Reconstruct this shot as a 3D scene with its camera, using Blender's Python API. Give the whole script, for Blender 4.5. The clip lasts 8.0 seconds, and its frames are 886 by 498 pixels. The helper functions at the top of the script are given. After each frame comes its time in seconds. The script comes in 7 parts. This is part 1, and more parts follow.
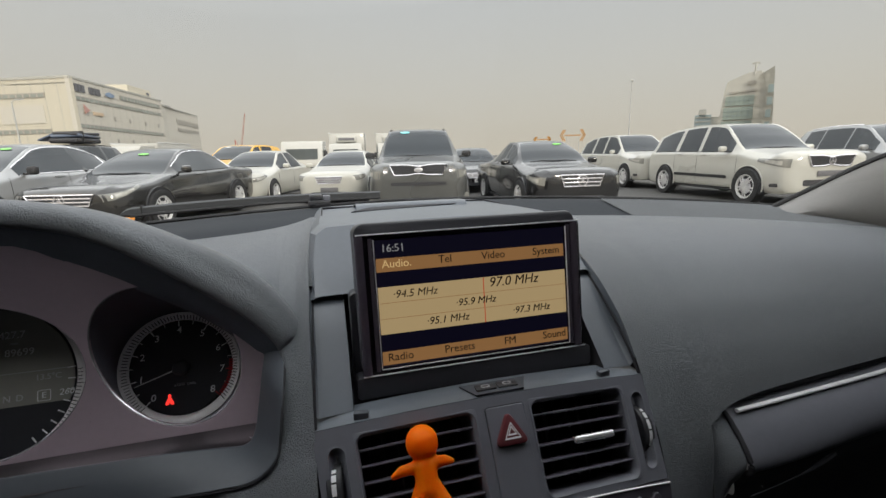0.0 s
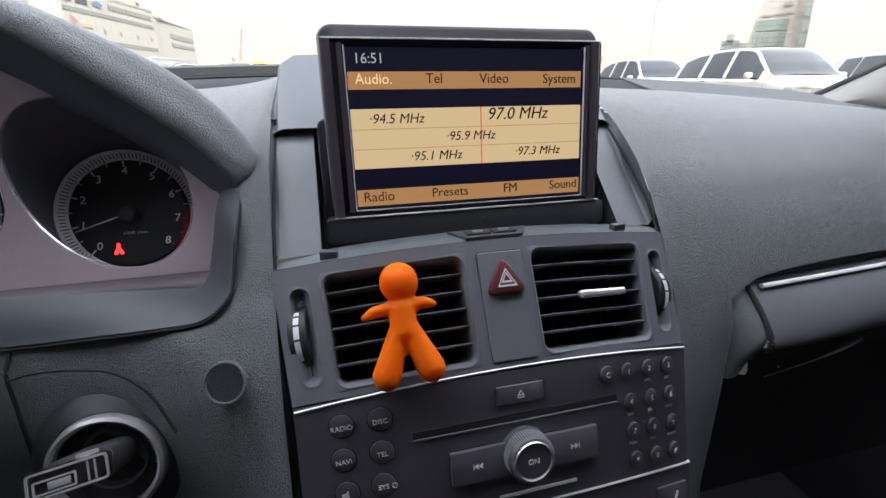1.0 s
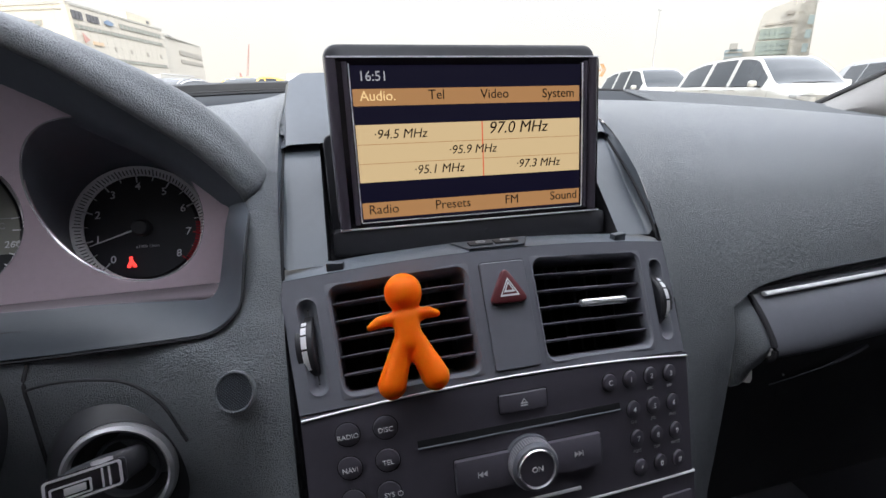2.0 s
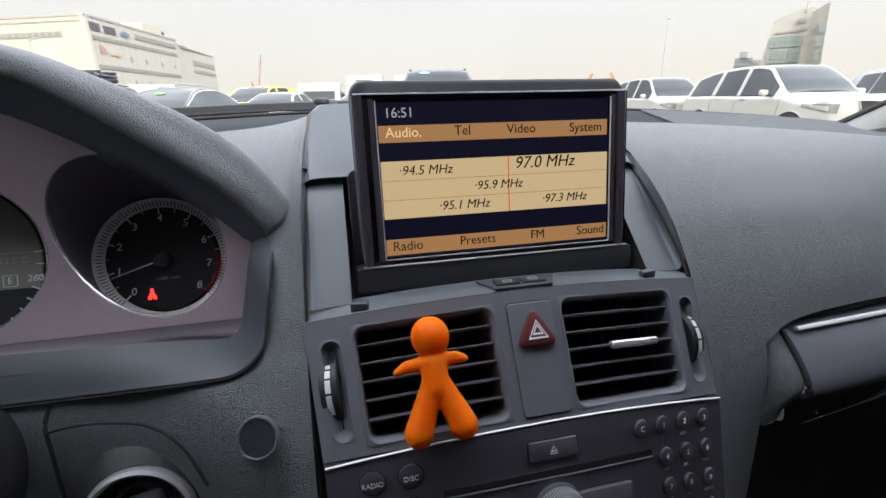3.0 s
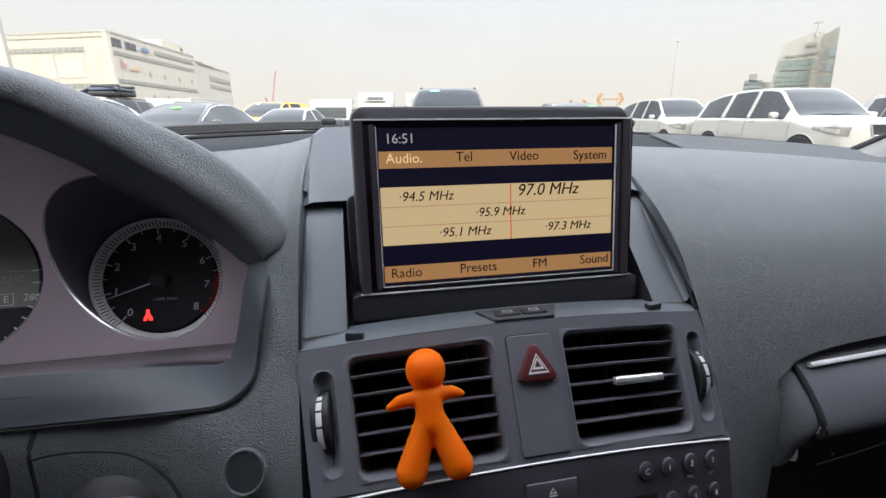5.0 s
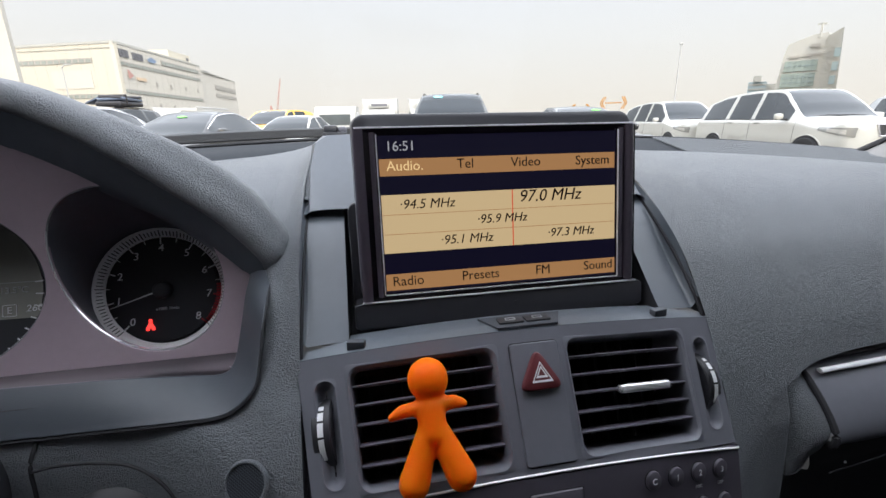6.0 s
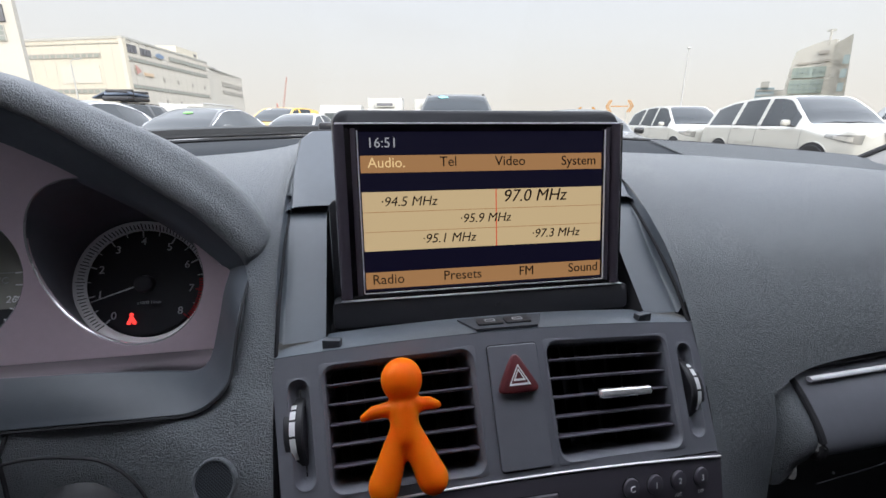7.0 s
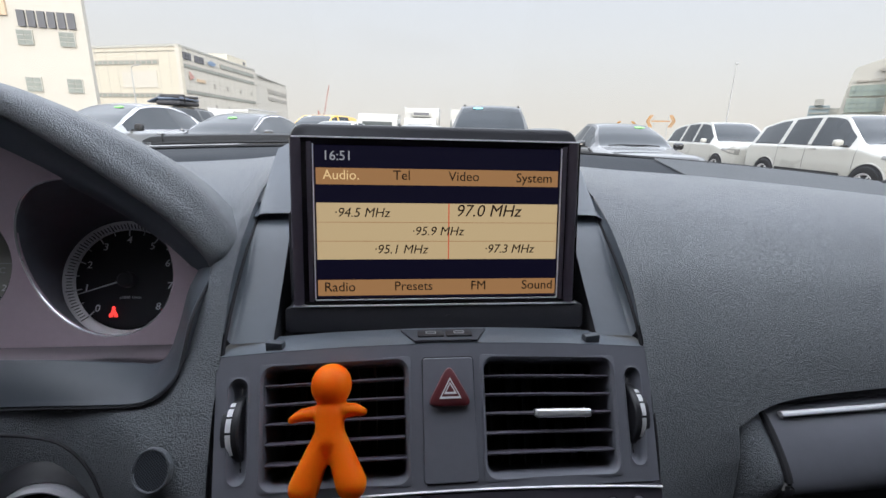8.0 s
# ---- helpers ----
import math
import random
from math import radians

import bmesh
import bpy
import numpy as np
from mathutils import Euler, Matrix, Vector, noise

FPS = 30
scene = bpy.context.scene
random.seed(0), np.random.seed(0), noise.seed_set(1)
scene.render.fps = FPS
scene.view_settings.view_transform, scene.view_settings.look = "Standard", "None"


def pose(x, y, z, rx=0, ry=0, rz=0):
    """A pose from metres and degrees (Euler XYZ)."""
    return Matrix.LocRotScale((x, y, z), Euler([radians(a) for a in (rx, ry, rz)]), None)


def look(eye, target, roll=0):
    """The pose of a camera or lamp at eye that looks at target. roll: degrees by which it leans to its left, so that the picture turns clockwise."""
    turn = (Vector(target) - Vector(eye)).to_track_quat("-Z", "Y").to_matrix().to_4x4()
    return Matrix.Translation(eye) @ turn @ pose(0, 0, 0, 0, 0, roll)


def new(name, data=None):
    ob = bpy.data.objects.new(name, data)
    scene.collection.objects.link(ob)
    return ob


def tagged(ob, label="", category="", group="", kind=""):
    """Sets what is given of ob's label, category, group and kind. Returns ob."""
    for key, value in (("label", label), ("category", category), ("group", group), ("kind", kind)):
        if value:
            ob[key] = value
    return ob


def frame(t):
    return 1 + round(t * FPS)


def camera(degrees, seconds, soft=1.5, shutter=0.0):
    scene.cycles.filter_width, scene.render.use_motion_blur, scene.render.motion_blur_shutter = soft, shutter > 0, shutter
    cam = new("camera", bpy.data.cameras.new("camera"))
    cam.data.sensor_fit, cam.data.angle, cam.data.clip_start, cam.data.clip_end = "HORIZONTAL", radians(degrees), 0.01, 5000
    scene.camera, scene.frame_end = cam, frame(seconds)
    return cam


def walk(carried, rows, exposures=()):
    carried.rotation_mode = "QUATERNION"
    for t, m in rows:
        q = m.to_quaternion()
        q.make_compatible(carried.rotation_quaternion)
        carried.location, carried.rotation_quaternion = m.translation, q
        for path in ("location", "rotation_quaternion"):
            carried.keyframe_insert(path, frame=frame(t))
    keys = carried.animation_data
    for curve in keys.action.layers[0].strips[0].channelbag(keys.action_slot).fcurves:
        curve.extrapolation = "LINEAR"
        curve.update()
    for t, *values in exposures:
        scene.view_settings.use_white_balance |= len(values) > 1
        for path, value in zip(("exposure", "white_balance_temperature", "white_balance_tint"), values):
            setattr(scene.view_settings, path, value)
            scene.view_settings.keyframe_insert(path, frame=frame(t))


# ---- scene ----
cam = camera(91.1, 8.0, soft=1.5)
PATH = [
    (0, (-0.11, -0.31, 1.162), (0.386, 1.582, 0.745), -1.6),
    (0.3, (-0.097, -0.291, 1.127), (0.357, 1.533, 0.442), -0.7),
    (0.5, (-0.095, -0.284, 1.11), (0.351, 1.494, 0.31), -0.2),
    (1, (-0.091, -0.278, 1.082), (0.357, 1.532, 0.361), -0.4),
    (2.3, (-0.091, -0.285, 1.087), (0.328, 1.552, 0.416), -1.3),
    (2.5, (-0.099, -0.277, 1.093), (0.313, 1.563, 0.428), -1.3),
    (3, (-0.099, -0.27, 1.101), (0.297, 1.583, 0.46), -1.2),
    (3.5, (-0.096, -0.266, 1.109), (0.291, 1.598, 0.497), -0.5),
    (4, (-0.093, -0.263, 1.106), (0.292, 1.609, 0.515), -0.2),
    (4.5, (-0.093, -0.263, 1.106), (0.284, 1.613, 0.525), -0.1),
    (6, (-0.09, -0.261, 1.107), (0.259, 1.63, 0.559), -1.1),
    (6.5, (-0.087, -0.259, 1.105), (0.256, 1.635, 0.563), -1.1),
    (7, (-0.076, -0.26, 1.105), (0.26, 1.634, 0.559), -0.1),
    (7.5, (-0.067, -0.269, 1.106), (0.262, 1.628, 0.561), 1.4),
    (8, (-0.026, -0.272, 1.109), (0.172, 1.653, 0.603), 1.4),
]
EXPO = [(0.0,-0.30,6500,10),(0.25,-0.20,6450,10),(0.5,0.20,6320,12),(0.7,0.42,6230,12),(1.0,0.68,6100,14),(1.4,0.74,6100,14),(2.5,0.56,6140,13),(3.5,0.44,6140,13),(4.5,0.44,6120,13),(6.5,0.42,6050,13),(8.0,0.28,5960,13)]
walk(cam, [(t, look(eye, target, roll)) for t, eye, target, roll in PATH], EXPO)


# ---------------------------------------------------------------- world, sun, exposure
world = bpy.data.worlds.new("hazy_sky")
scene.world = world
world.use_nodes = True
wn = world.node_tree
wn.nodes.clear()
sky = wn.nodes.new("ShaderNodeTexSky")
sky.sky_type = "NISHITA"
sky.sun_disc = False
sky.sun_elevation = radians(24)
sky.sun_rotation = radians(250)
sky.air_density, sky.dust_density, sky.ozone_density = 1.0, 9.0, 1.0
wmix = wn.nodes.new("ShaderNodeMix")
wmix.data_type = "RGBA"
wmix.inputs[0].default_value = 0.82
wtc = wn.nodes.new("ShaderNodeTexCoord")
wsep = wn.nodes.new("ShaderNodeSeparateXYZ")
wramp = wn.nodes.new("ShaderNodeValToRGB")
wramp.color_ramp.elements[0].position, wramp.color_ramp.elements[0].color = 0.0, (6.75, 6.18, 5.20, 1)
wramp.color_ramp.elements[1].position, wramp.color_ramp.elements[1].color = 0.30, (6.1, 6.1, 5.95, 1)
mid_sky = wramp.color_ramp.elements.new(0.58)
mid_sky.color = (22.0, 22.2, 22.4, 1)
high = wramp.color_ramp.elements.new(1.0)
high.color = (20.0, 20.3, 20.8, 1)
wn.links.new(wtc.outputs["Generated"], wsep.inputs[0])
wn.links.new(wsep.outputs["Z"], wramp.inputs[0])
wn.links.new(wramp.outputs[0], wmix.inputs[7])
wbg = wn.nodes.new("ShaderNodeBackground")
wbg.inputs["Strength"].default_value = 0.132
wout = wn.nodes.new("ShaderNodeOutputWorld")
wn.links.new(sky.outputs[0], wmix.inputs[6])
wn.links.new(wmix.outputs[2], wbg.inputs[0])
wn.links.new(wbg.outputs[0], wout.inputs[0])

sun_data = bpy.data.lights.new("sun", "SUN")
sun_data.energy, sun_data.angle, sun_data.color = 2.6, radians(11), (1.0, 0.9, 0.76)
sun = new("sun", sun_data)
sun.matrix_world = look((7, -30, 14), (0, 0, 0))

# ---------------------------------------------------------------- materials


def mat(name, color, rough=0.5, metal=0.0, vary=0.12, scale=30.0, bump=0.0, bump_scale=300.0, coat=0.0, spec=0.5, grain=False, rvary=0.12, per_object=0.0):
    """A procedural surface: coarse stains and fine grain in colour and roughness, and a fine relief."""
    m = bpy.data.materials.new(name)
    m.use_nodes = True
    nt = m.node_tree
    b = nt.nodes["Principled BSDF"]
    b.inputs["Metallic"].default_value = metal
    b.inputs["Specular IOR Level"].default_value = spec
    b.inputs["Coat Weight"].default_value = coat
    b.inputs["Coat Roughness"].default_value = 0.06
    tc = nt.nodes.new("ShaderNodeTexCoord")
    coarse = nt.nodes.new("ShaderNodeTexNoise")
    coarse.inputs["Scale"].default_value = scale * 0.25
    coarse.inputs["Detail"].default_value = 4
    fine = nt.nodes.new("ShaderNodeTexNoise")
    fine.inputs["Scale"].default_value = scale * 6
    fine.inputs["Detail"].default_value = 3
    nt.links.new(tc.outputs["Object"], coarse.inputs["Vector"])
    nt.links.new(tc.outputs["Object"], fine.inputs["Vector"])
    add = nt.nodes.new("ShaderNodeMath")
    add.operation = "ADD"
    half = nt.nodes.new("ShaderNodeMath")
    half.operation = "MULTIPLY"
    half.inputs[1].default_value = 0.5
    nt.links.new(coarse.outputs["Fac"], add.inputs[0])
    nt.links.new(fine.outputs["Fac"], half.inputs[0])
    nt.links.new(half.outputs[0], add.inputs[1])
    ramp = nt.nodes.new("ShaderNodeMapRange")
    ramp.inputs["From Min"].default_value, ramp.inputs["From Max"].default_value = 0.45, 1.05
    ramp.inputs["To Min"].default_value, ramp.inputs["To Max"].default_value = 1 - vary, 1 + vary
    nt.links.new(add.outputs[0], ramp.inputs["Value"])
    mul = nt.nodes.new("ShaderNodeMix")
    mul.data_type, mul.blend_type = "RGBA", "MULTIPLY"
    mul.inputs[0].default_value = 1.0
    mul.inputs[6].default_value = (*color, 1)
    last = ramp.outputs[0]
    if per_object:
        info = nt.nodes.new("ShaderNodeObjectInfo")
        r2 = nt.nodes.new("ShaderNodeMapRange")
        r2.inputs["To Min"].default_value, r2.inputs["To Max"].default_value = 1 - per_object, 1 + per_object
        nt.links.new(info.outputs["Random"], r2.inputs["Value"])
        m2 = nt.nodes.new("ShaderNodeMath")
        m2.operation = "MULTIPLY"
        nt.links.new(last, m2.inputs[0])
        nt.links.new(r2.outputs[0], m2.inputs[1])
        last = m2.outputs[0]
    nt.links.new(last, mul.inputs[7])
    nt.links.new(mul.outputs[2], b.inputs["Base Color"])
    rr = nt.nodes.new("ShaderNodeMapRange")
    rr.inputs["From Min"].default_value, rr.inputs["From Max"].default_value = 0.3, 0.7
    rr.inputs["To Min"].default_value, rr.inputs["To Max"].default_value = max(0.01, rough * (1 - rvary)), min(1, rough * (1 + rvary))
    nt.links.new(coarse.outputs["Fac"], rr.inputs["Value"])
    nt.links.new(rr.outputs[0], b.inputs["Roughness"])
    if bump:
        bp = nt.nodes.new("ShaderNodeBump")
        bp.inputs["Strength"].default_value = bump
        bp.inputs["Distance"].default_value = 0.0013 if grain else 0.001
        if grain:
            vo = nt.nodes.new("ShaderNodeTexVoronoi")
            vo.feature = "DISTANCE_TO_EDGE"
            vo.inputs["Scale"].default_value = bump_scale
            warp = nt.nodes.new("ShaderNodeTexNoise")
            warp.inputs["Scale"].default_value = bump_scale * 0.45
            wadd = nt.nodes.new("ShaderNodeMix")
            wadd.data_type, wadd.blend_type = "RGBA", "ADD"
            wadd.inputs[0].default_value = 0.006
            nt.links.new(tc.outputs["Object"], warp.inputs["Vector"])
            nt.links.new(tc.outputs["Object"], wadd.inputs[6])
            nt.links.new(warp.outputs["Color"], wadd.inputs[7])
            nt.links.new(wadd.outputs[2], vo.inputs["Vector"])
            crease = nt.nodes.new("ShaderNodeMapRange")
            crease.inputs["From Max"].default_value = 0.25
            nt.links.new(vo.outputs["Distance"], crease.inputs["Value"])
            nt.links.new(crease.outputs[0], bp.inputs["Height"])
        else:
            bn = nt.nodes.new("ShaderNodeTexNoise")
            bn.inputs["Scale"].default_value = bump_scale
            bn.inputs["Detail"].default_value = 4
            nt.links.new(tc.outputs["Object"], bn.inputs["Vector"])
            nt.links.new(bn.outputs["Fac"], bp.inputs["Height"])
        nt.links.new(bp.outputs[0], b.inputs["Normal"])
    return m


def glow(name, color, strength):
    m = bpy.data.materials.new(name)
    m.use_nodes = True
    b = m.node_tree.nodes["Principled BSDF"]
    b.inputs["Base Color"].default_value = (*[c * 0.04 for c in color], 1)
    b.inputs["Roughness"].default_value = 0.3
    b.inputs["Emission Color"].default_value = (*color, 1)
    b.inputs["Emission Strength"].default_value = strength
    return m


def clear_glass(name, tint=(1, 1, 1), gloss=0.6):
    """Thin clear glass: lets light straight through and mirrors more at a grazing angle."""
    m = bpy.data.materials.new(name)
    m.use_nodes = True
    nt = m.node_tree
    nt.nodes.clear()
    tr = nt.nodes.new("ShaderNodeBsdfTransparent")
    tr.inputs[0].default_value = (*tint, 1)
    gl = nt.nodes.new("ShaderNodeBsdfGlossy")
    gl.inputs["Roughness"].default_value = 0.02
    fr = nt.nodes.new("ShaderNodeFresnel")
    fr.inputs["IOR"].default_value = 1.45
    k = nt.nodes.new("ShaderNodeMath")
    k.operation = "MULTIPLY"
    k.inputs[1].default_value = gloss
    mx = nt.nodes.new("ShaderNodeMixShader")
    o = nt.nodes.new("ShaderNodeOutputMaterial")
    nt.links.new(fr.outputs[0], k.inputs[0])
    nt.links.new(k.outputs[0], mx.inputs[0])
    nt.links.new(tr.outputs[0], mx.inputs[1])
    nt.links.new(gl.outputs[0], mx.inputs[2])
    nt.links.new(mx.outputs[0], o.inputs[0])
    return m


def dust(m, scale, start, full, color, amount):
    """Sparse pale smudges of dust over a surface."""
    nt = m.node_tree
    b = nt.nodes["Principled BSDF"]
    base = b.inputs["Base Color"].links[0].from_socket
    tc = nt.nodes.new("ShaderNodeTexCoord")
    n = nt.nodes.new("ShaderNodeTexNoise")
    n.inputs["Scale"].default_value = scale
    n.inputs["Detail"].default_value = 6
    n.inputs["Roughness"].default_value = 0.62
    r = nt.nodes.new("ShaderNodeMapRange")
    r.inputs["From Min"].default_value, r.inputs["From Max"].default_value = start, full
    r.inputs["To Max"].default_value = amount
    mx = nt.nodes.new("ShaderNodeMix")
    mx.data_type = "RGBA"
    mx.inputs[7].default_value = (*color, 1)
    nt.links.new(tc.outputs["Object"], n.inputs["Vector"])
    nt.links.new(n.outputs["Fac"], r.inputs["Value"])
    nt.links.new(r.outputs[0], mx.inputs[0])
    nt.links.new(base, mx.inputs[6])
    nt.links.new(mx.outputs[2], b.inputs["Base Color"])


VINYL = mat("grained_vinyl", (0.152, 0.165, 0.184), 0.36, vary=0.10, scale=16, spec=0.9, bump=0.70, bump_scale=660, grain=True)
dust(VINYL, 26, 0.66, 0.80, (0.34, 0.35, 0.37), 0.5)
VINYL_SMOOTH = mat("satin_plastic", (0.125, 0.141, 0.164), 0.36, spec=0.7, vary=0.08, scale=25, bump=0.12, bump_scale=1800)
FRAME_PLASTIC = mat("frame_plastic", (0.066, 0.074, 0.088), 0.42, vary=0.08, scale=25, bump=0.12, bump_scale=1800)
PANEL = mat("panel_plastic", (0.150, 0.153, 0.178), 0.38, vary=0.08, scale=25, bump=0.10, bump_scale=1500)
RADIO = mat("radio_plastic", (0.108, 0.099, 0.122), 0.36, vary=0.08, scale=30, bump=0.08, bump_scale=1500)
# one plastic in two tones: lit rib tops and shaded gaps painted in
RIB = mat("rib_lit_tops", (0.19, 0.20, 0.21), 0.85, vary=0.1, scale=30, spec=0.15)
BAND = mat("rib_shaded_base", (0.042, 0.046, 0.052), 0.85, vary=0.1, scale=30, bump=0.2, bump_scale=900, spec=0.15)
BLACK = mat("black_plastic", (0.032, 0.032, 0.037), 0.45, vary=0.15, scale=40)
LINING = mat("hood_lining", (0.105, 0.120, 0.148), 0.6, vary=0.1)
WIPER_GREY = mat("wiper_grey", (0.062, 0.065, 0.070), 0.5, vary=0.1, scale=30)
# near-black for joints, and painted shade inside hollows
DARK = mat("dark_joints_and_shade", (0.024, 0.024, 0.028), 0.8, vary=0.1)
# glossy shelf; the brown stands for shadow under the dials
SHELF = mat("shelf_shadow_brown", (0.030, 0.025, 0.028), 0.32, vary=0.1, scale=20, coat=0.3)
GLOSS = mat("piano_black", (0.010, 0.008, 0.012), 0.09, vary=0.1, scale=20, coat=0.5)
# piano black raised to mauve: the cabin's reflection put into base colour
BEZEL = mat("bezel_reflection", (0.072, 0.061, 0.078), 0.20, vary=0.1, scale=20, coat=0.5)
HOUSING = mat("display_housing", (0.034, 0.034, 0.040), 0.34, vary=0.1, scale=40, bump=0.08, bump_scale=2000)
CHROME = mat("chrome", (0.88, 0.87, 0.90), 0.20, metal=0.72, vary=0.04)
# chrome trim whose reflected light is put into a pale, barely metallic colour
BRIGHT_LINE = mat("trim_line_reflection", (0.80, 0.79, 0.82), 0.32, metal=0.2, vary=0.04)
SATIN = mat("satin_silver", (0.66, 0.65, 0.68), 0.30, metal=0.65, vary=0.05)
CLUSTER_PLATE = mat("cluster_plate", (0.53, 0.43, 0.49), 0.34, metal=0.5, vary=0.06, scale=40, bump=0.06, bump_scale=2000)
DIAL_TUBE = mat("dial_tube_black", (0.140, 0.152, 0.180), 0.5, vary=0.1)
DIAL = mat("dial_black", (0.024, 0.025, 0.030), 0.55, vary=0.1)
DIAL_RING = mat("dial_ring", (0.93, 0.90, 0.92), 0.40, metal=0.10, vary=0.06)
PRINT = mat("white_print", (0.80, 0.80, 0.82), 0.5, vary=0.05)
PRINT_DIM = mat("grey_print", (0.45, 0.45, 0.47), 0.5, vary=0.05)
RED_PRINT = mat("red_print", (0.45, 0.02, 0.03), 0.5, vary=0.05)
RED_BUTTON = mat("hazard_red", (0.12, 0.025, 0.030), 0.34, vary=0.08, coat=0.2)
RED_GLOW = glow("warning_red", (1.0, 0.04, 0.03), 1.6)
NEEDLE = mat("needle_white", (0.7, 0.7, 0.7), 0.4, vary=0.03)
ORANGE = mat("orange_rubber", (1.0, 0.165, 0.002), 0.45, vary=0.06, scale=30, bump=0.10, bump_scale=700, spec=0.12)
rubber = ORANGE.node_tree.nodes["Principled BSDF"]
rubber.inputs["Subsurface Weight"].default_value = 0.6
rubber.inputs["Subsurface Radius"].default_value = (0.020, 0.006, 0.001)
rubber.inputs["Subsurface Scale"].default_value = 1.0
LCD = mat("cluster_lcd", (0.28, 0.275, 0.245), 0.35, vary=0.05)
SCR_BACK = glow("screen_backlight", (0.0035, 0.003, 0.009), 1.0)
AMBER = glow("screen_amber", (0.49, 0.25, 0.095), 0.52)
CREAM = glow("screen_cream", (0.78, 0.57, 0.29), 0.52)
INK = glow("screen_ink", (0.006, 0.003, 0.002), 1.0)
SCR_WHITE = glow("screen_white", (0.26, 0.26, 0.26), 0.9)
SCR_GOLD = glow("screen_gold", (0.80, 0.55, 0.25), 0.75)
SCR_RED = glow("screen_red", (0.55, 0.08, 0.03), 0.8)
TRIM_LIGHT = mat("pillar_trim", (0.27, 0.265, 0.26), 0.75, vary=0.06, scale=30, bump=0.25, bump_scale=1200)
HEADLINER = mat("headliner", (0.17, 0.17, 0.165), 0.9, vary=0.05, bump=0.2, bump_scale=900)
RUBBER = mat("rubber_black", (0.024, 0.024, 0.026), 0.7, vary=0.15)
GLASS = clear_glass("windscreen_glass", (0.97, 0.985, 0.97), 0.06)
# tints for unseen side windows, set to dim the knee panel
SIDE_GLASS = clear_glass("side_glass", (0.16, 0.17, 0.165), 0.3)
DRIVER_GLASS = clear_glass("driver_glass", (0.12, 0.125, 0.124), 0.3)
ASPHALT = mat("asphalt", (0.075, 0.073, 0.070), 0.85, vary=0.3, scale=1.2, bump=0.4, bump_scale=60)
TYRE = mat("tyre", (0.018, 0.018, 0.019), 0.75, vary=0.2)
ALLOY = mat("alloy", (0.66, 0.66, 0.66), 0.35, metal=0.25, vary=0.08)
TINT = mat("tinted_glass", (0.020, 0.026, 0.032), 0.06, vary=0.05, scale=2, spec=0.45, coat=0.08)
CAB_GLASS = mat("cab_glass", (0.11, 0.125, 0.12), 0.08, vary=0.1, scale=2, spec=0.6, coat=0.3)
REFLECTOR = mat("lamp_reflector", (0.50, 0.49, 0.45), 0.18, metal=0.3, vary=0.25, scale=22, coat=0.6)
LAMP_GLASS = mat("lamp_glass", (0.20, 0.20, 0.185), 0.10, vary=0.3, scale=22, coat=0.8)
AMBER_LENS = mat("amber_lens", (0.75, 0.30, 0.05), 0.2, vary=0.08, coat=0.5)
PLATE = mat("number_plate", (0.62, 0.62, 0.60), 0.5, vary=0.05)
GREEN_TAG = mat("green_sticker", (0.22, 0.62, 0.14), 0.5, vary=0.05)
CYAN_TAG = mat("cyan_sticker", (0.25, 0.70, 0.75), 0.5, vary=0.05)


def paint(name, color, rough=0.3, metal=0.0, coat=0.6):
    return mat(name, color, rough, metal=metal, vary=0.07, scale=2.2, coat=coat)


WHITE_PAINT = paint("white_car_paint", (0.47, 0.465, 0.425))
GREY_PAINT = paint("charcoal_car_paint", (0.024, 0.023, 0.022), 0.20, 0.2, 1.0)
BLACK_PAINT = paint("black_car_paint", (0.010, 0.010, 0.011), 0.18, 0.0, 1.0)
TITAN_PAINT = paint("titanium_car_paint", (0.115, 0.118, 0.115), 0.28, 0.4)
SILVER_PAINT = paint("silver_car_paint", (0.33, 0.335, 0.34), 0.34, 0.5)
YELLOW_PAINT = paint("yellow_car_paint", (0.78, 0.44, 0.03))
TRUCK_WHITE = paint("truck_white", (0.47, 0.465, 0.435), 0.45, coat=0.2)
WALL_CREAM = mat("cream_cladding", (0.57, 0.53, 0.435), 0.8, vary=0.05, scale=0.15)
WALL_WHITE = mat("white_cladding", (0.56, 0.53, 0.465), 0.8, vary=0.05, scale=0.15)
# far panes and window bands: distance haze put into lighter colours
WIN_GREY = mat("hazed_window_grey", (0.30, 0.32, 0.29), 0.16, vary=0.15, scale=0.6)
STRIPE = mat("hazed_stripe_window", (0.34, 0.32, 0.28), 0.4, vary=0.15, scale=0.8)
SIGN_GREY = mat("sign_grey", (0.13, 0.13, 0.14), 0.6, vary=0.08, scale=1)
# coloured signs, dulled in base colour for the haze before them
SIGN_BLUE = mat("hazed_sign_blue", (0.22, 0.29, 0.40), 0.6, vary=0.05, scale=1)
SIGN_RED = mat("hazed_sign_red", (0.50, 0.29, 0.25), 0.6, vary=0.05, scale=1)
SIGN_TAN = mat("hazed_sign_tan", (0.60, 0.46, 0.32), 0.6, vary=0.05, scale=1)
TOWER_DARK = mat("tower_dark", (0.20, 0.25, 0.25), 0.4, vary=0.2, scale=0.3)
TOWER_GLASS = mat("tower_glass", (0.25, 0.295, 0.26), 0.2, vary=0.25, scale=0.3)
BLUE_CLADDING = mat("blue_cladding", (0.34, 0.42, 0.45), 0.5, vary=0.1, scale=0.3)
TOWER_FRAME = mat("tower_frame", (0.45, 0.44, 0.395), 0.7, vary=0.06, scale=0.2)
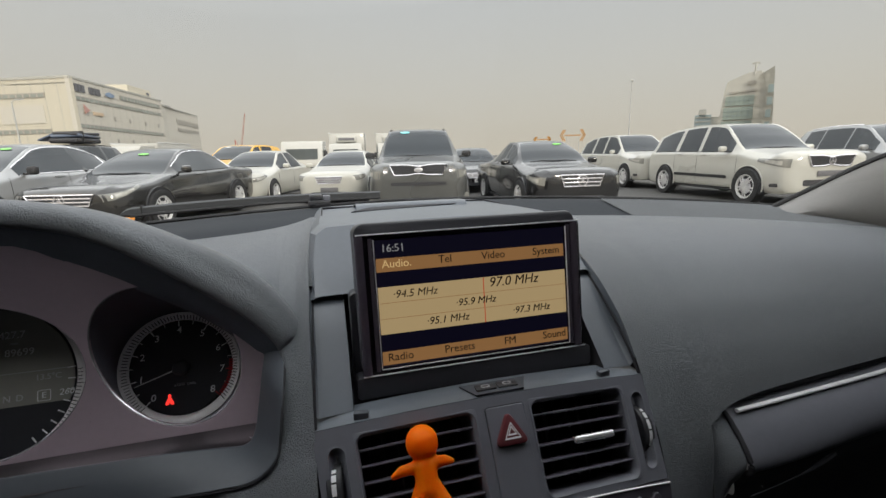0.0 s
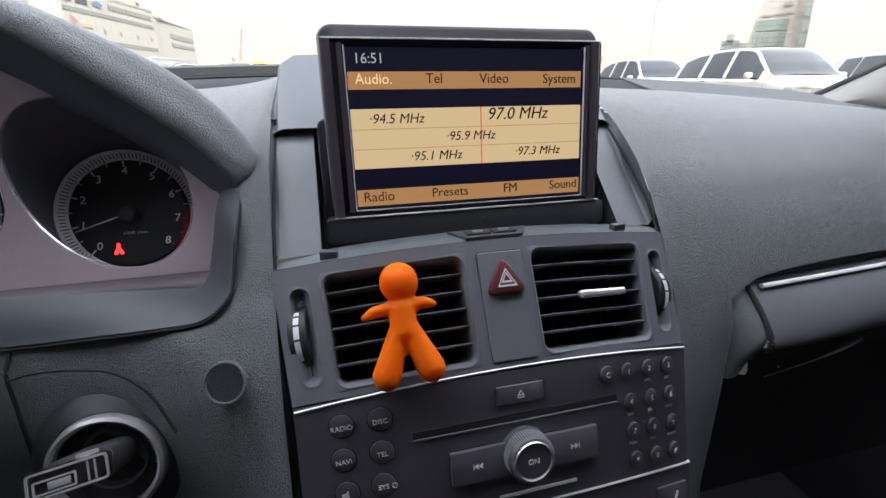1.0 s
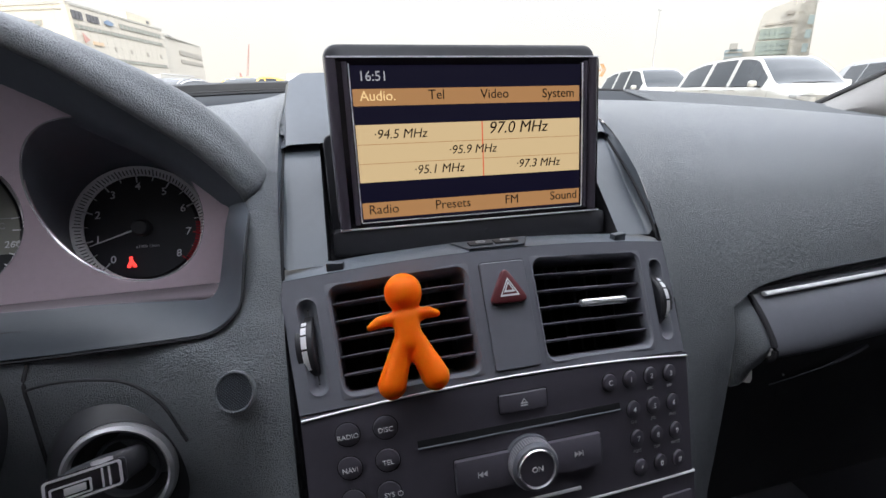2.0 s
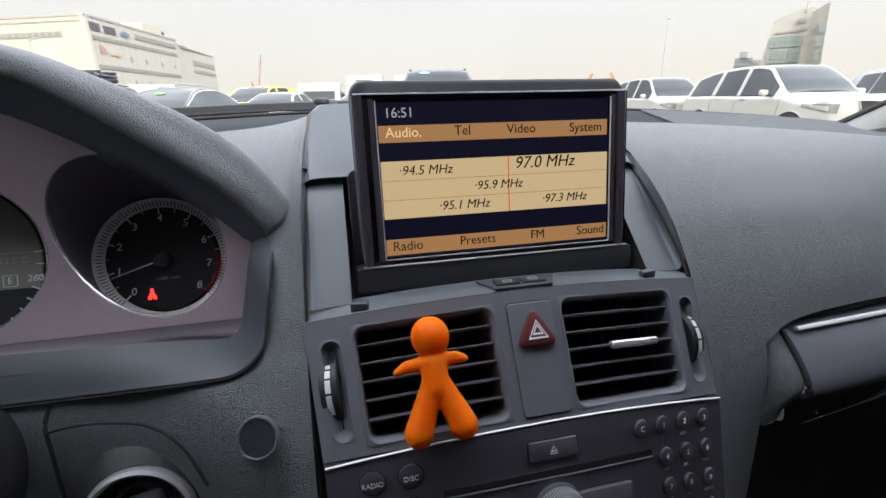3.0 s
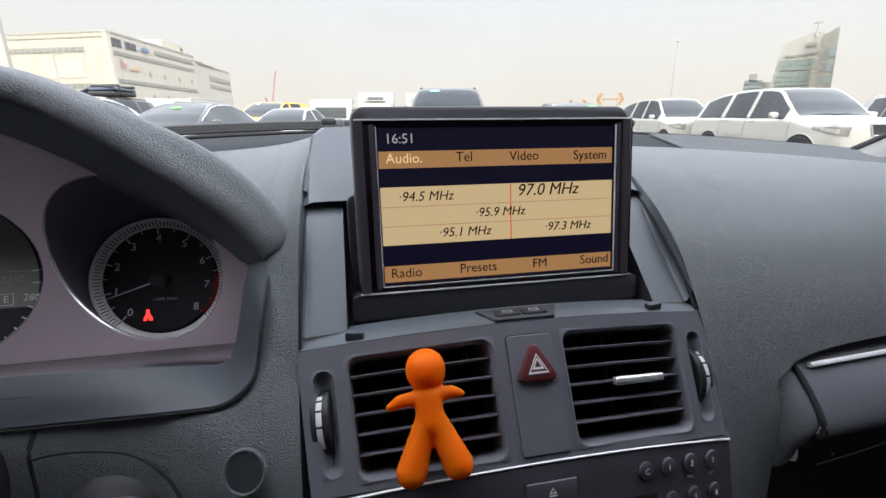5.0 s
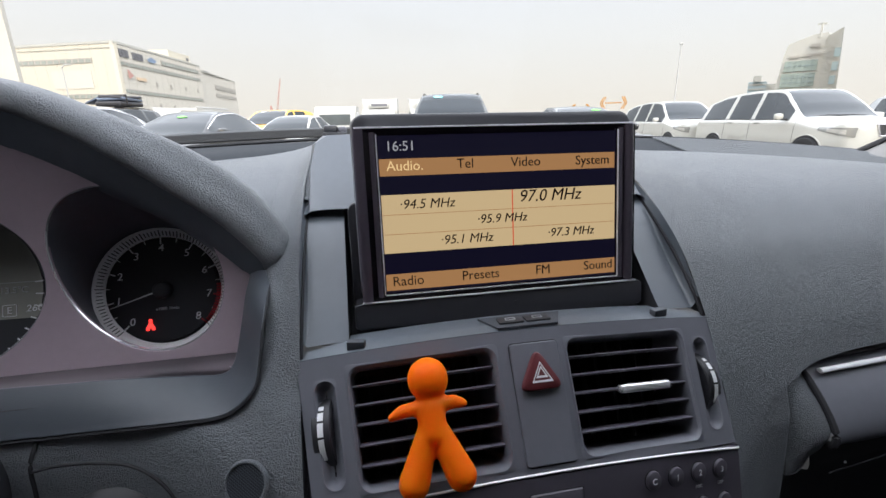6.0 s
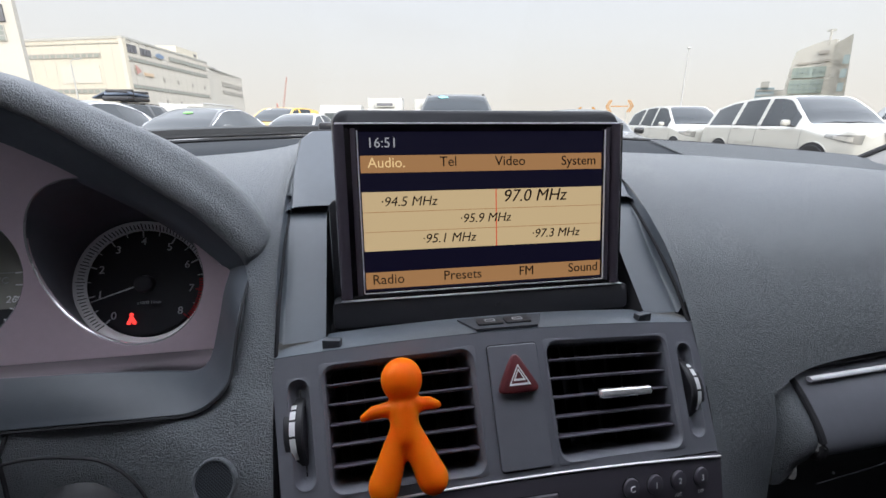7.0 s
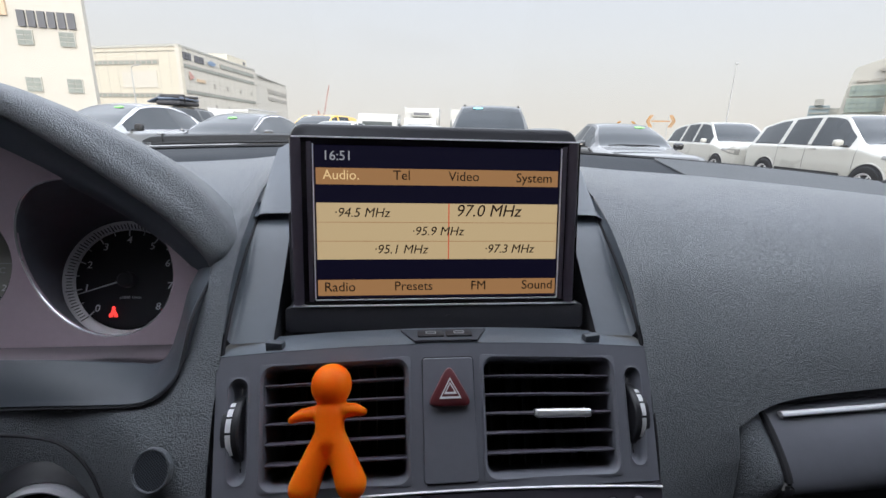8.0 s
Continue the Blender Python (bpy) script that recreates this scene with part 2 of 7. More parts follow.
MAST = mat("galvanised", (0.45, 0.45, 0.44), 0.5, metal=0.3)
# crane red faded in its colour to stand for haze
CRANE_RED = mat("hazed_crane_red", (0.42, 0.21, 0.17), 0.6)
ARROW_YELLOW = mat("arrow_yellow", (0.46, 0.23, 0.05), 0.5)

# ---------------------------------------------------------------- mesh helpers


def thing(name, label, category, group="", kind="", m=None):
    ob = new(name)
    ob.empty_display_size = 0.05
    if m is not None:
        ob.matrix_world = m
    return tagged(ob, label, category, group, kind)


def mesh_of(name, bm, material, smooth=True):
    me = bpy.data.meshes.new(name)
    bmesh.ops.recalc_face_normals(bm, faces=bm.faces[:])
    bm.to_mesh(me)
    bm.free()
    me.materials.append(material)
    if smooth:
        me.polygons.foreach_set("use_smooth", [True] * len(me.polygons))
        me.set_sharp_from_angle(angle=radians(38))
    return me


def part(name, bm, material, parent=None, label="", smooth=True):
    ob = new(name, mesh_of(name, bm, material, smooth))
    ob.parent = parent
    if label:
        ob["label"] = label
    return ob


def box(size, m=None, bevel=0.0, bm=None, seg=2):
    b = bm or bmesh.new()
    r = bmesh.ops.create_cube(b, size=1.0, matrix=Matrix.Diagonal((*size, 1)))
    vs = r["verts"]
    if bevel:
        es = list({e for v in vs for e in v.link_edges})
        r2 = bmesh.ops.bevel(b, geom=es, offset=bevel, segments=seg, affect="EDGES", profile=0.5)
        vs = list({v for f in r2["faces"] for v in f.verts} | {v for v in vs if v.is_valid})
    if m is not None:
        bmesh.ops.transform(b, matrix=m, verts=vs)
    return b


def rrect(w, h, r, n=5):
    """Outline of a rounded rectangle, anticlockwise."""
    out = []
    for cx, cy, a0 in ((w / 2 - r, h / 2 - r, 0), (-w / 2 + r, h / 2 - r, 90), (-w / 2 + r, -h / 2 + r, 180), (w / 2 - r, -h / 2 + r, 270)):
        for k in range(n + 1):
            a = radians(a0 + 90 * k / n)
            out.append((cx + r * math.cos(a), cy + r * math.sin(a)))
    return out


def ellipse(rx, ry, n=32, cx=0, cy=0):
    return [(cx + rx * math.cos(2 * math.pi * k / n), cy + ry * math.sin(2 * math.pi * k / n)) for k in range(n)]


def prism(outline, z0, z1, m=None, bevel=0.0, bm=None):
    """A flat outline raised from z0 to z1, its upper rim rounded off."""
    b = bm or bmesh.new()
    cx = sum(p[0] for p in outline) / len(outline)
    cy = sum(p[1] for p in outline) / len(outline)
    size = max(max(abs(p[0] - cx), abs(p[1] - cy)) for p in outline)
    levels = [(z0, 0.0)]
    if bevel:
        levels += [(z1 - bevel, 0.0), (z1 - bevel * 0.3, bevel * 0.3), (z1, bevel)]
    else:
        levels += [(z1, 0.0)]
    rings = []
    for z, inset in levels:
        ring = []
        for x, y in outline:
            d = math.hypot(x - cx, y - cy) or 1
            k = max(0.0, 1 - inset / d)
            ring.append(b.verts.new((cx + (x - cx) * k, cy + (y - cy) * k, z)))
        rings.append(ring)
    n = len(outline)
    for a, c in zip(rings[:-1], rings[1:]):
        for i in range(n):
            b.faces.new((a[i], a[(i + 1) % n], c[(i + 1) % n], c[i]))
    b.faces.new(rings[-1])
    b.faces.new(rings[0][::-1])
    if m is not None:
        bmesh.ops.transform(b, matrix=m, verts=[v for r in rings for v in r])
    return b


def frame_prism(outer, inner, z0, z1, m=None, bm=None, inner_z1=None):
    """A flat frame between two outlines of the same count."""
    b = bm or bmesh.new()
    iz = z1 if inner_z1 is None else inner_z1
    rings = [[b.verts.new((x, y, z)) for x, y in o] for o, z in ((outer, z0), (outer, z1), (inner, iz), (inner, z0))]
    n = len(outer)
    for k in range(4):
        a, c = rings[k], rings[(k + 1) % 4]
        for i in range(n):
            b.faces.new((a[i], a[(i + 1) % n], c[(i + 1) % n], c[i]))
    if m is not None:
        bmesh.ops.transform(b, matrix=m, verts=[v for r in rings for v in r])
    return b


def lathe(profile, n=32, m=None, bm=None, a0=0.0, a1=360.0):
    """Turns (radius, height) pairs about the z axis."""
    b = bm or bmesh.new()
    full = abs(a1 - a0) >= 359.9
    cols = []
    steps = n if full else n + 1
    for k in range(steps):
        a = radians(a0 + (a1 - a0) * k / n)
        cols.append([b.verts.new((r * math.cos(a), r * math.sin(a), h)) for r, h in profile])
    for k in range(n):
        c, d = cols[k], cols[(k + 1) % steps]
        for i in range(len(profile) - 1):
            b.faces.new((c[i], d[i], d[i + 1], c[i + 1]))
    bmesh.ops.remove_doubles(b, verts=[v for c in cols for v in c], dist=1e-6)
    if m is not None:
        bmesh.ops.transform(b, matrix=m, verts=list({v for c in cols for v in c if v.is_valid}))
    return b


def spline(pts, n):
    """n + 1 points along a smooth curve through pts."""
    P = [Vector(p) for p in pts]
    P = [P[0] * 2 - P[1]] + P + [P[-1] * 2 - P[-2]]
    segs = len(P) - 3
    out = []
    for k in range(n + 1):
        u = segs * k / n
        i = min(int(u), segs - 1)
        t = u - i
        a, b, c, d = P[i:i + 4]
        out.append(0.5 * ((2 * b) + (c - a) * t + (2 * a - 5 * b + 4 * c - d) * t * t + (3 * b - a - 3 * c + d) * t ** 3))
    return out


def sheet(rows, closed=False, bm=None):
    b = bm or bmesh.new()
    V = [[b.verts.new(p) for p in r] for r in rows]
    for r, s in zip(V[:-1], V[1:]):
        for i in range(len(r) - 1):
            b.faces.new((r[i], r[i + 1], s[i + 1], s[i]))
        if closed:
            b.faces.new((r[-1], r[0], s[0], s[-1]))
    return b


def patch(cols, nu=24, nv=40, thick=0.0):
    """A smooth sheet through columns (x, [(y, z), ...]); thick gives it a back."""
    lines = [spline([(x, y, z) for y, z in c], nv) for x, c in cols]
    rows = [spline([l[k] for l in lines], nu) for k in range(nv + 1)]
    b = sheet(rows)
    if thick:
        bmesh.ops.recalc_face_normals(b, faces=b.faces[:])
        bmesh.ops.solidify(b, geom=b.faces[:], thickness=thick)
    return b


def tube(path, radius, n=10, m=None, bm=None, flat=1.0):
    """A round bar along a path; radius may be a list; flat squeezes it upright."""
    b = bm or bmesh.new()
    P = [Vector(p) for p in path]
    rings = []
    for i, p in enumerate(P):
        d = (P[min(i + 1, len(P) - 1)] - P[max(i - 1, 0)]).normalized()
        up = Vector((0, 0, 1)) if abs(d.z) < 0.95 else Vector((0, 1, 0))
        s = d.cross(up).normalized()
        u = s.cross(d)
        r = radius[i] if isinstance(radius, (list, tuple)) else radius
        rings.append([b.verts.new(p + (s * math.cos(2 * math.pi * k / n) + u * flat * math.sin(2 * math.pi * k / n)) * r) for k in range(n)])
    for a, c in zip(rings[:-1], rings[1:]):
        for k in range(n):
            b.faces.new((a[k], a[(k + 1) % n], c[(k + 1) % n], c[k]))
    b.faces.new(rings[0][::-1])
    b.faces.new(rings[-1])
    if m is not None:
        bmesh.ops.transform(b, matrix=m, verts=[v for r in rings for v in r])
    return b


def words(name, body, size, m, material, parent, shear=0.0, align="CENTER", depth=0.0002, label="", bold=0.0):
    """Raised lettering in the built-in font, as a mesh."""
    cu = bpy.data.curves.new(name, "FONT")
    cu.body, cu.size, cu.shear, cu.extrude = body, size, shear, depth
    cu.offset = bold * size
    cu.align_x, cu.align_y = align, "CENTER"
    cu.resolution_u = 3
    tmp = bpy.data.objects.new(name, cu)
    scene.collection.objects.link(tmp)
    me = bpy.data.meshes.new_from_object(tmp.evaluated_get(bpy.context.evaluated_depsgraph_get()))
    bpy.data.objects.remove(tmp)
    me.transform(m)
    me.materials.clear()
    me.materials.append(material)
    ob = new(name, me)
    ob.parent = parent
    if label:
        ob["label"] = label
    return ob


def span(a, c, n):
    return [a + (c - a) * k / n for k in range(n + 1)]

# ================================================================ THE CAR'S INTERIOR
# x to the passenger's side, y ahead, z up; the display stands over x = 0, y = 0


def far_y(x):
    return 0.41 - 0.13 * abs(x)


def far_z(x):
    return 1.092 - 0.075 * x * x


# ---------------------------------------------------------------- cabin shell
shell = thing("cabin_shell", "plain grey headliner, doors and floor closing the car", "car interior", kind="structure")
b = bmesh.new()
sheet([[(x, y, z - 0.05 * (x / 0.6) ** 2) for x in (-0.80, -0.4, -0.2, 0, 0.2, 0.4, 0.80)] for y, z in ((-0.17, 1.395), (-0.5, 1.43), (-1.4, 1.44), (-2.1, 1.36))], bm=b)
bmesh.ops.solidify(b, geom=b.faces[:], thickness=0.03)
part("headliner", b, HEADLINER, shell)
part("floor_pan", box((1.8, 3.0, 0.03), pose(0, -1.0, 0.22)), DARK, shell)
# side windows out of view, added dark to limit light on the lower dashboard
for sx in (-0.76, 0.76):
    part("rear_side_glass", box((0.012, 1.30, 0.50), pose(sx * 1.16, -1.70, 1.20, 0, -8 * (1 if sx > 0 else -1), 0)), TINT, shell, "unseen side glass, darkened to hold back light")
    part("door_panel", box((0.05, 2.9, 0.80), pose(sx * 1.14, -1.0, 0.60), 0.01), BLACK, shell)
part("driver_side_glass", box((0.012, 1.10, 0.46), pose(-0.885, -0.50, 1.21, 0, 8, 0)), DRIVER_GLASS, shell, "unseen side glass, darkened to hold back light")
part("passenger_side_glass", box((0.012, 1.10, 0.46), pose(0.885, -0.50, 1.21, 0, -8, 0)), SIDE_GLASS, shell, "unseen passenger side glass, darkened to hold back light")
part("rear_shelf", box((1.4, 0.5, 0.05), pose(0, -2.2, 0.98), 0.01), BLACK, shell)
part("bulkhead", box((1.8, 0.03, 0.66), pose(0, 0.44, 0.55)), DARK, shell)
part("rear_glass", box((1.8, 0.012, 0.55), pose(0, -2.3, 1.18, -28, 0, 0)), TINT, shell, "dark tinted rear glass")
part("rear_bulkhead", box((1.8, 0.03, 0.75), pose(0, -2.44, 0.6)), DARK, shell)

# ---------------------------------------------------------------- windscreen and pillar
b = bmesh.new()
sheet([[(x, (far_y(x) + 0.03) * (1 - k) + (-0.13 - 0.05 * x * x) * k, (far_z(x) - 0.02) * (1 - k) + (1.40 - 0.05 * x * x) * k) for x in [i * 0.1 - 0.9 for i in range(19)]] for k in (0, 0.25, 0.5, 0.75, 1)], bm=b)
screen_glass = part("windscreen", b, GLASS)
tagged(screen_glass, "clear raked windscreen above the dashboard", "windscreen", kind="structure")
screen_glass.visible_shadow = False

pillar = thing("a_pillar", "pale grey fabric-covered windscreen pillar with a black seal", "pillar", kind="structure")
up = [Vector((0.620, 0.29, 1.037)), Vector((0.70, 0.275, 1.074)), Vector((0.80, 0.228, 1.134)), Vector((0.87, 0.12, 1.20)), Vector((0.90, -0.25, 1.39))]
low = [Vector((0.62, 0.285, 1.030)), Vector((0.74, 0.25, 1.026)), Vector((0.86, 0.19, 1.005)), Vector((0.95, 0.06, 1.02)), Vector((0.98, -0.3, 1.22))]
U, Lw = spline(up, 24), spline(low, 24)
rows = []
for p, q in zip(U, Lw):
    mid = (p + q) / 2 + Vector((-0.012, -0.018, 0.004))
    rows.append(spline([p + Vector((0.02, 0.02, 0)), p, mid, q, q + Vector((0.03, 0.03, -0.02))], 12))
b = sheet(rows)
part("pillar_trim", b, TRIM_LIGHT, pillar)
part("seal", tube([p + Vector((0.0, 0.004, 0.003)) for p in U], 0.0042, 8), RUBBER, pillar, "black rubber seal")

# ---------------------------------------------------------------- dashboard
dash = thing("dashboard", "dark grey grained vinyl dashboard of a car", "dashboard", kind="structure")
R_COLS = [
    (0.131, [(0.26, 1.079), (0.16, 1.077), (0.07, 1.064), (0.01, 1.028), (-0.022, 0.992), (-0.045, 0.955), (-0.062, 0.917), (-0.078, 0.87), (-0.10, 0.78), (-0.115, 0.70)]),
    (0.150, [(0.26, 1.079), (0.16, 1.076), (0.075, 1.062), (0.016, 1.027), (-0.015, 0.992), (-0.037, 0.955), (-0.053, 0.917), (-0.068, 0.87), (-0.09, 0.78), (-0.105, 0.70)]),
    (0.180, [(0.254, 1.077), (0.16, 1.072), (0.083, 1.058), (0.027, 1.023), (-0.004, 0.989), (-0.025, 0.953), (-0.041, 0.917), (-0.055, 0.87), (-0.077, 0.78), (-0.092, 0.70)]),
    (0.208, [(0.250, 1.075), (0.16, 1.069), (0.088, 1.053), (0.034, 1.019), (0.004, 0.986), (-0.017, 0.952), (-0.033, 0.918), (-0.047, 0.87), (-0.066, 0.78), (-0.080, 0.70)]),
    (0.2360, [(0.246, 1.073), (0.16, 1.067), (0.0895, 1.0505), (0.0378, 1.0172), (0.0085, 0.985), (-0.0110, 0.9540), (-0.0235, 0.9255)]),
    (0.2700, [(0.242, 1.0715), (0.16, 1.0650), (0.0905, 1.0480), (0.0398, 1.0145), (0.0120, 0.9840), (-0.0070, 0.9548), (-0.0185, 0.9295)]),
    (0.34, [(0.232, 1.068), (0.16, 1.061), (0.090, 1.043), (0.040, 1.010), (0.014, 0.982), (-0.004, 0.955), (-0.014, 0.932)]),
    (0.50, [(0.215, 1.056), (0.15, 1.049), (0.085, 1.030), (0.042, 1.000), (0.019, 0.976), (0.004, 0.955), (-0.005, 0.934)]),
    (0.70, [(0.19, 1.036), (0.13, 1.030), (0.075, 1.012), (0.045, 0.990), (0.026, 0.972), (0.014, 0.955), (0.007, 0.938)]),
    (0.92, [(0.16, 1.006), (0.11, 1.002), (0.07, 0.99), (0.048, 0.978), (0.034, 0.966), (0.026, 0.955), (0.02, 0.942)]),
]


def pad_with_column(cols, n_top, x_end, nu=64, nv=44, nl=26):
    """One padded skin: the whole width above, and the part up to x_end running on down."""
    lines = [spline([(x, y, z) for y, z in c[:n_top]], nv) for x, c in cols]
    rows = [spline([l[k] for l in lines], nu) for k in range(nv + 1)]
    b = bmesh.new()
    V = [[b.verts.new(p) for p in r] for r in rows]
    for r, s in zip(V[:-1], V[1:]):
        for i in range(nu):
            b.faces.new((r[i], r[i + 1], s[i + 1], s[i]))
    tall = [(x, c) for x, c in cols if len(c) > n_top]
    xs = [x for x, c in tall]
    keep = [i for i in range(nu + 1) if rows[-1][i].x <= x_end]
    down = []
    for i in keep:
        p = rows[-1][i]
        ctrl = [rows[-8][i], p]
        y7 = float(np.interp(p.x, xs, [c[n_top - 1][0] for x, c in tall]))
        for k in range(n_top, len(tall[0][1])):
            off = (p.y - y7) * (0.5 if k == n_top else 0.2)
            ctrl.append(Vector((p.x, float(np.interp(p.x, xs, [c[k][0] for x, c in tall])) + off, tall[0][1][k][1])))
        line = spline(ctrl, nl * (len(ctrl) - 1))[nl:]
        for q in line:
            q.x -= max(0.0, p.x - 0.14) / 0.0685 * 0.026 * min(1.0, max(0.0, (p.z - 0.02 - q.z) / 0.13))
        down.append([V[-1][i]] + [b.verts.new(q) for q in line[1:]])
    for r, s in zip(down[:-1], down[1:]):
        for i in range(len(r) - 1):
            b.faces.new((r[i], s[i], s[i + 1], r[i + 1]))
    # lip under the pad beyond the column, and a return at the column's side
    lip = [[v, b.verts.new(v.co + Vector((0, 0.007, -0.006))), b.verts.new(v.co + Vector((0, 0.022, -0.007)))] for v in V[-1][keep[-1]:]]
    for r, s in zip(lip[:-1], lip[1:]):
        for i in range(2):
            b.faces.new((r[i], r[i + 1], s[i + 1], s[i]))
    side = [[v, b.verts.new(v.co + Vector((0.005, 0.005, 0))), b.verts.new(v.co + Vector((0.007, 0.03, 0)))] for v in down[-1]]
    for r, s in zip(side[:-1], side[1:]):
        for i in range(2):
            b.faces.new((r[i], r[i + 1], s[i + 1], s[i]))
    return b


part("dash_pad", pad_with_column(R_COLS, 7, 0.2085), VINYL, dash)
# ribbed band along the windscreen, with fine ribs across it; their light is put into a paler colour
BAND_COLS = [(x, [(far_y(x) + 0.02, far_z(x) - 0.012), (far_y(x), far_z(x) - 0.002), (far_y(x) - 0.04, far_z(x) - 0.004), (0.27 - 0.13 * max(x, 0) + 0.012, 1.083 - 0.05 * max(x, 0) - 0.06 * x * x), (0.255 - 0.13 * max(x, 0), 1.074 - 0.05 * max(x, 0) - 0.06 * x * x)]) for x in (-0.75, -0.5, -0.3, -0.13, 0.0, 0.13, 0.25, 0.4, 0.55, 0.72, 0.9)]
part("defroster_band", patch(BAND_COLS, 60, 16), BAND, dash, "dark ribbed strip along the windscreen")
b = bmesh.new()
for k in range(90):
    x = 0.34 + k * 0.0055
    y0, y1 = 0.258 - 0.13 * x, far_y(x) - 0.03
    z0, z1 = 1.080 - 0.05 * x - 0.06 * x * x, far_z(x) - 0.001
    box((0.0024, y1 - y0, 0.0016), look((x, (y0 + y1) / 2, (z0 + z1) / 2 + 0.002), (x, y1, z1 + 0.002)) @ pose(0, 0, 0, 90, 0, 0), bm=b)
tagged(part("rib", b, RIB, dash), kind="stuff")
# padding to the driver's side of the stack, from the windscreen down to the knee panel
L_COLS = [
    (-0.131, [(0.26, 1.0915), (0.16, 1.084), (0.07, 1.064), (0.01, 1.028), (-0.022, 0.992), (-0.038, 0.966)]),
    (-0.142, [(0.26, 1.0880), (0.16, 1.077), (0.075, 1.052), (0.016, 1.020), (-0.018, 0.990), (-0.036, 0.966)]),
    (-0.152, [(0.26, 1.0850), (0.16, 1.073), (0.078, 1.048), (0.020, 1.017), (-0.013, 0.988), (-0.034, 0.966)]),
    (-0.159, [(0.26, 1.0835), (0.16, 1.071), (0.080, 1.044), (0.030, 1.012), (0.000, 0.988), (-0.030, 0.966)]),
]
K_COLS = [
    (-0.131, [(-0.038, 0.966), (-0.049, 0.953), (-0.066, 0.920), (-0.079, 0.885), (-0.090, 0.85), (-0.107, 0.77)]),
    (-0.142, [(-0.036, 0.966), (-0.048, 0.953), (-0.066, 0.920), (-0.077, 0.885), (-0.087, 0.85), (-0.104, 0.77)]),
    (-0.152, [(-0.034, 0.966), (-0.045, 0.953), (-0.064, 0.922), (-0.072, 0.885), (-0.079, 0.85), (-0.092, 0.77)]),
    (-0.159, [(-0.030, 0.966), (-0.043, 0.953), (-0.063, 0.922), (-0.070, 0.885), (-0.074, 0.85), (-0.085, 0.77)]),
    (-0.170, [(-0.008, 0.966), (-0.041, 0.951), (-0.058, 0.921), (-0.064, 0.885), (-0.067, 0.85), (-0.079, 0.77)]),
    (-0.185, [(0.006, 0.962), (-0.036, 0.951), (-0.050, 0.920), (-0.055, 0.885), (-0.058, 0.85), (-0.070, 0.77)]),
    (-0.225, [(-0.002, 0.960), (-0.024, 0.948), (-0.034, 0.917), (-0.038, 0.885), (-0.040, 0.85), (-0.048, 0.77)]),
    (-0.275, [(0.003, 0.960), (-0.019, 0.948), (-0.026, 0.917), (-0.030, 0.885), (-0.032, 0.85), (-0.04, 0.77)]),
    (-0.335, [(0.004, 0.9605), (-0.017, 0.948), (-0.024, 0.917), (-0.028, 0.885), (-0.030, 0.85), (-0.038, 0.77)]),
    (-0.42, [(0.006, 0.961), (-0.014, 0.949), (-0.021, 0.917), (-0.025, 0.885), (-0.028, 0.85), (-0.034, 0.77)]),
    (-0.55, [(0.010, 0.962), (-0.010, 0.95), (-0.018, 0.917), (-0.022, 0.885), (-0.025, 0.85), (-0.03, 0.77)]),
]
# the upper padding and the knee panel are one skin beside the stack
b = bmesh.new()
up_lines = [spline([(x, y, z) for y, z in c], 40) for x, c in L_COLS]
lo_lines = [spline([(x, y, z) for y, z in c], 40) for x, c in K_COLS]
nk = 6 * 10
lo_rows = [spline([l[k] for l in lo_lines], nk) for k in range(41)]
up_rows = [spline([l[k] for l in up_lines], 18) for k in range(41)]
up_rows[-1] = lo_rows[0][:19]
up_rows[-2] = [a.lerp(c, 0.35) for a, c in zip(up_rows[-2], [p + (p - q) for p, q in zip(lo_rows[0][:19], lo_rows[1][:19])])]
sheet(up_rows, bm=b)
sheet(lo_rows, bm=b)
bmesh.ops.remove_doubles(b, verts=b.verts[:], dist=0.00005)
part("knee_panel", b, VINYL, dash, "grained knee panel running up beside the stack")
T_COLS = [
    (-0.155, [(0.26, 1.0838), (0.18, 1.0745), (0.12, 1.0575), (0.09, 1.044)]),
    (-0.19, [(0.26, 1.0785), (0.18, 1.0710), (0.12, 1.0560), (0.09, 1.043)]),
    (-0.24, [(0.26, 1.0745), (0.18, 1.067), (0.12, 1.054), (0.09, 1.042)]),
    (-0.36, [(0.26, 1.066), (0.18, 1.062), (0.12, 1.052), (0.09, 1.045)]),
    (-0.75, [(0.26, 1.03), (0.18, 1.03), (0.12, 1.03), (0.09, 1.02)]),
]
part("dash_pad", patch(T_COLS, 24, 12), VINYL, dash)
part("screen_seal", tube([(x, far_y(x) + 0.004, far_z(x) + 0.0005) for x in span(-0.75, 0.85, 40)], 0.0026, 6), RUBBER, dash, "black rubber seal under the glass")

# raised cowl that the display folds out of
b = bmesh.new()
rows = []
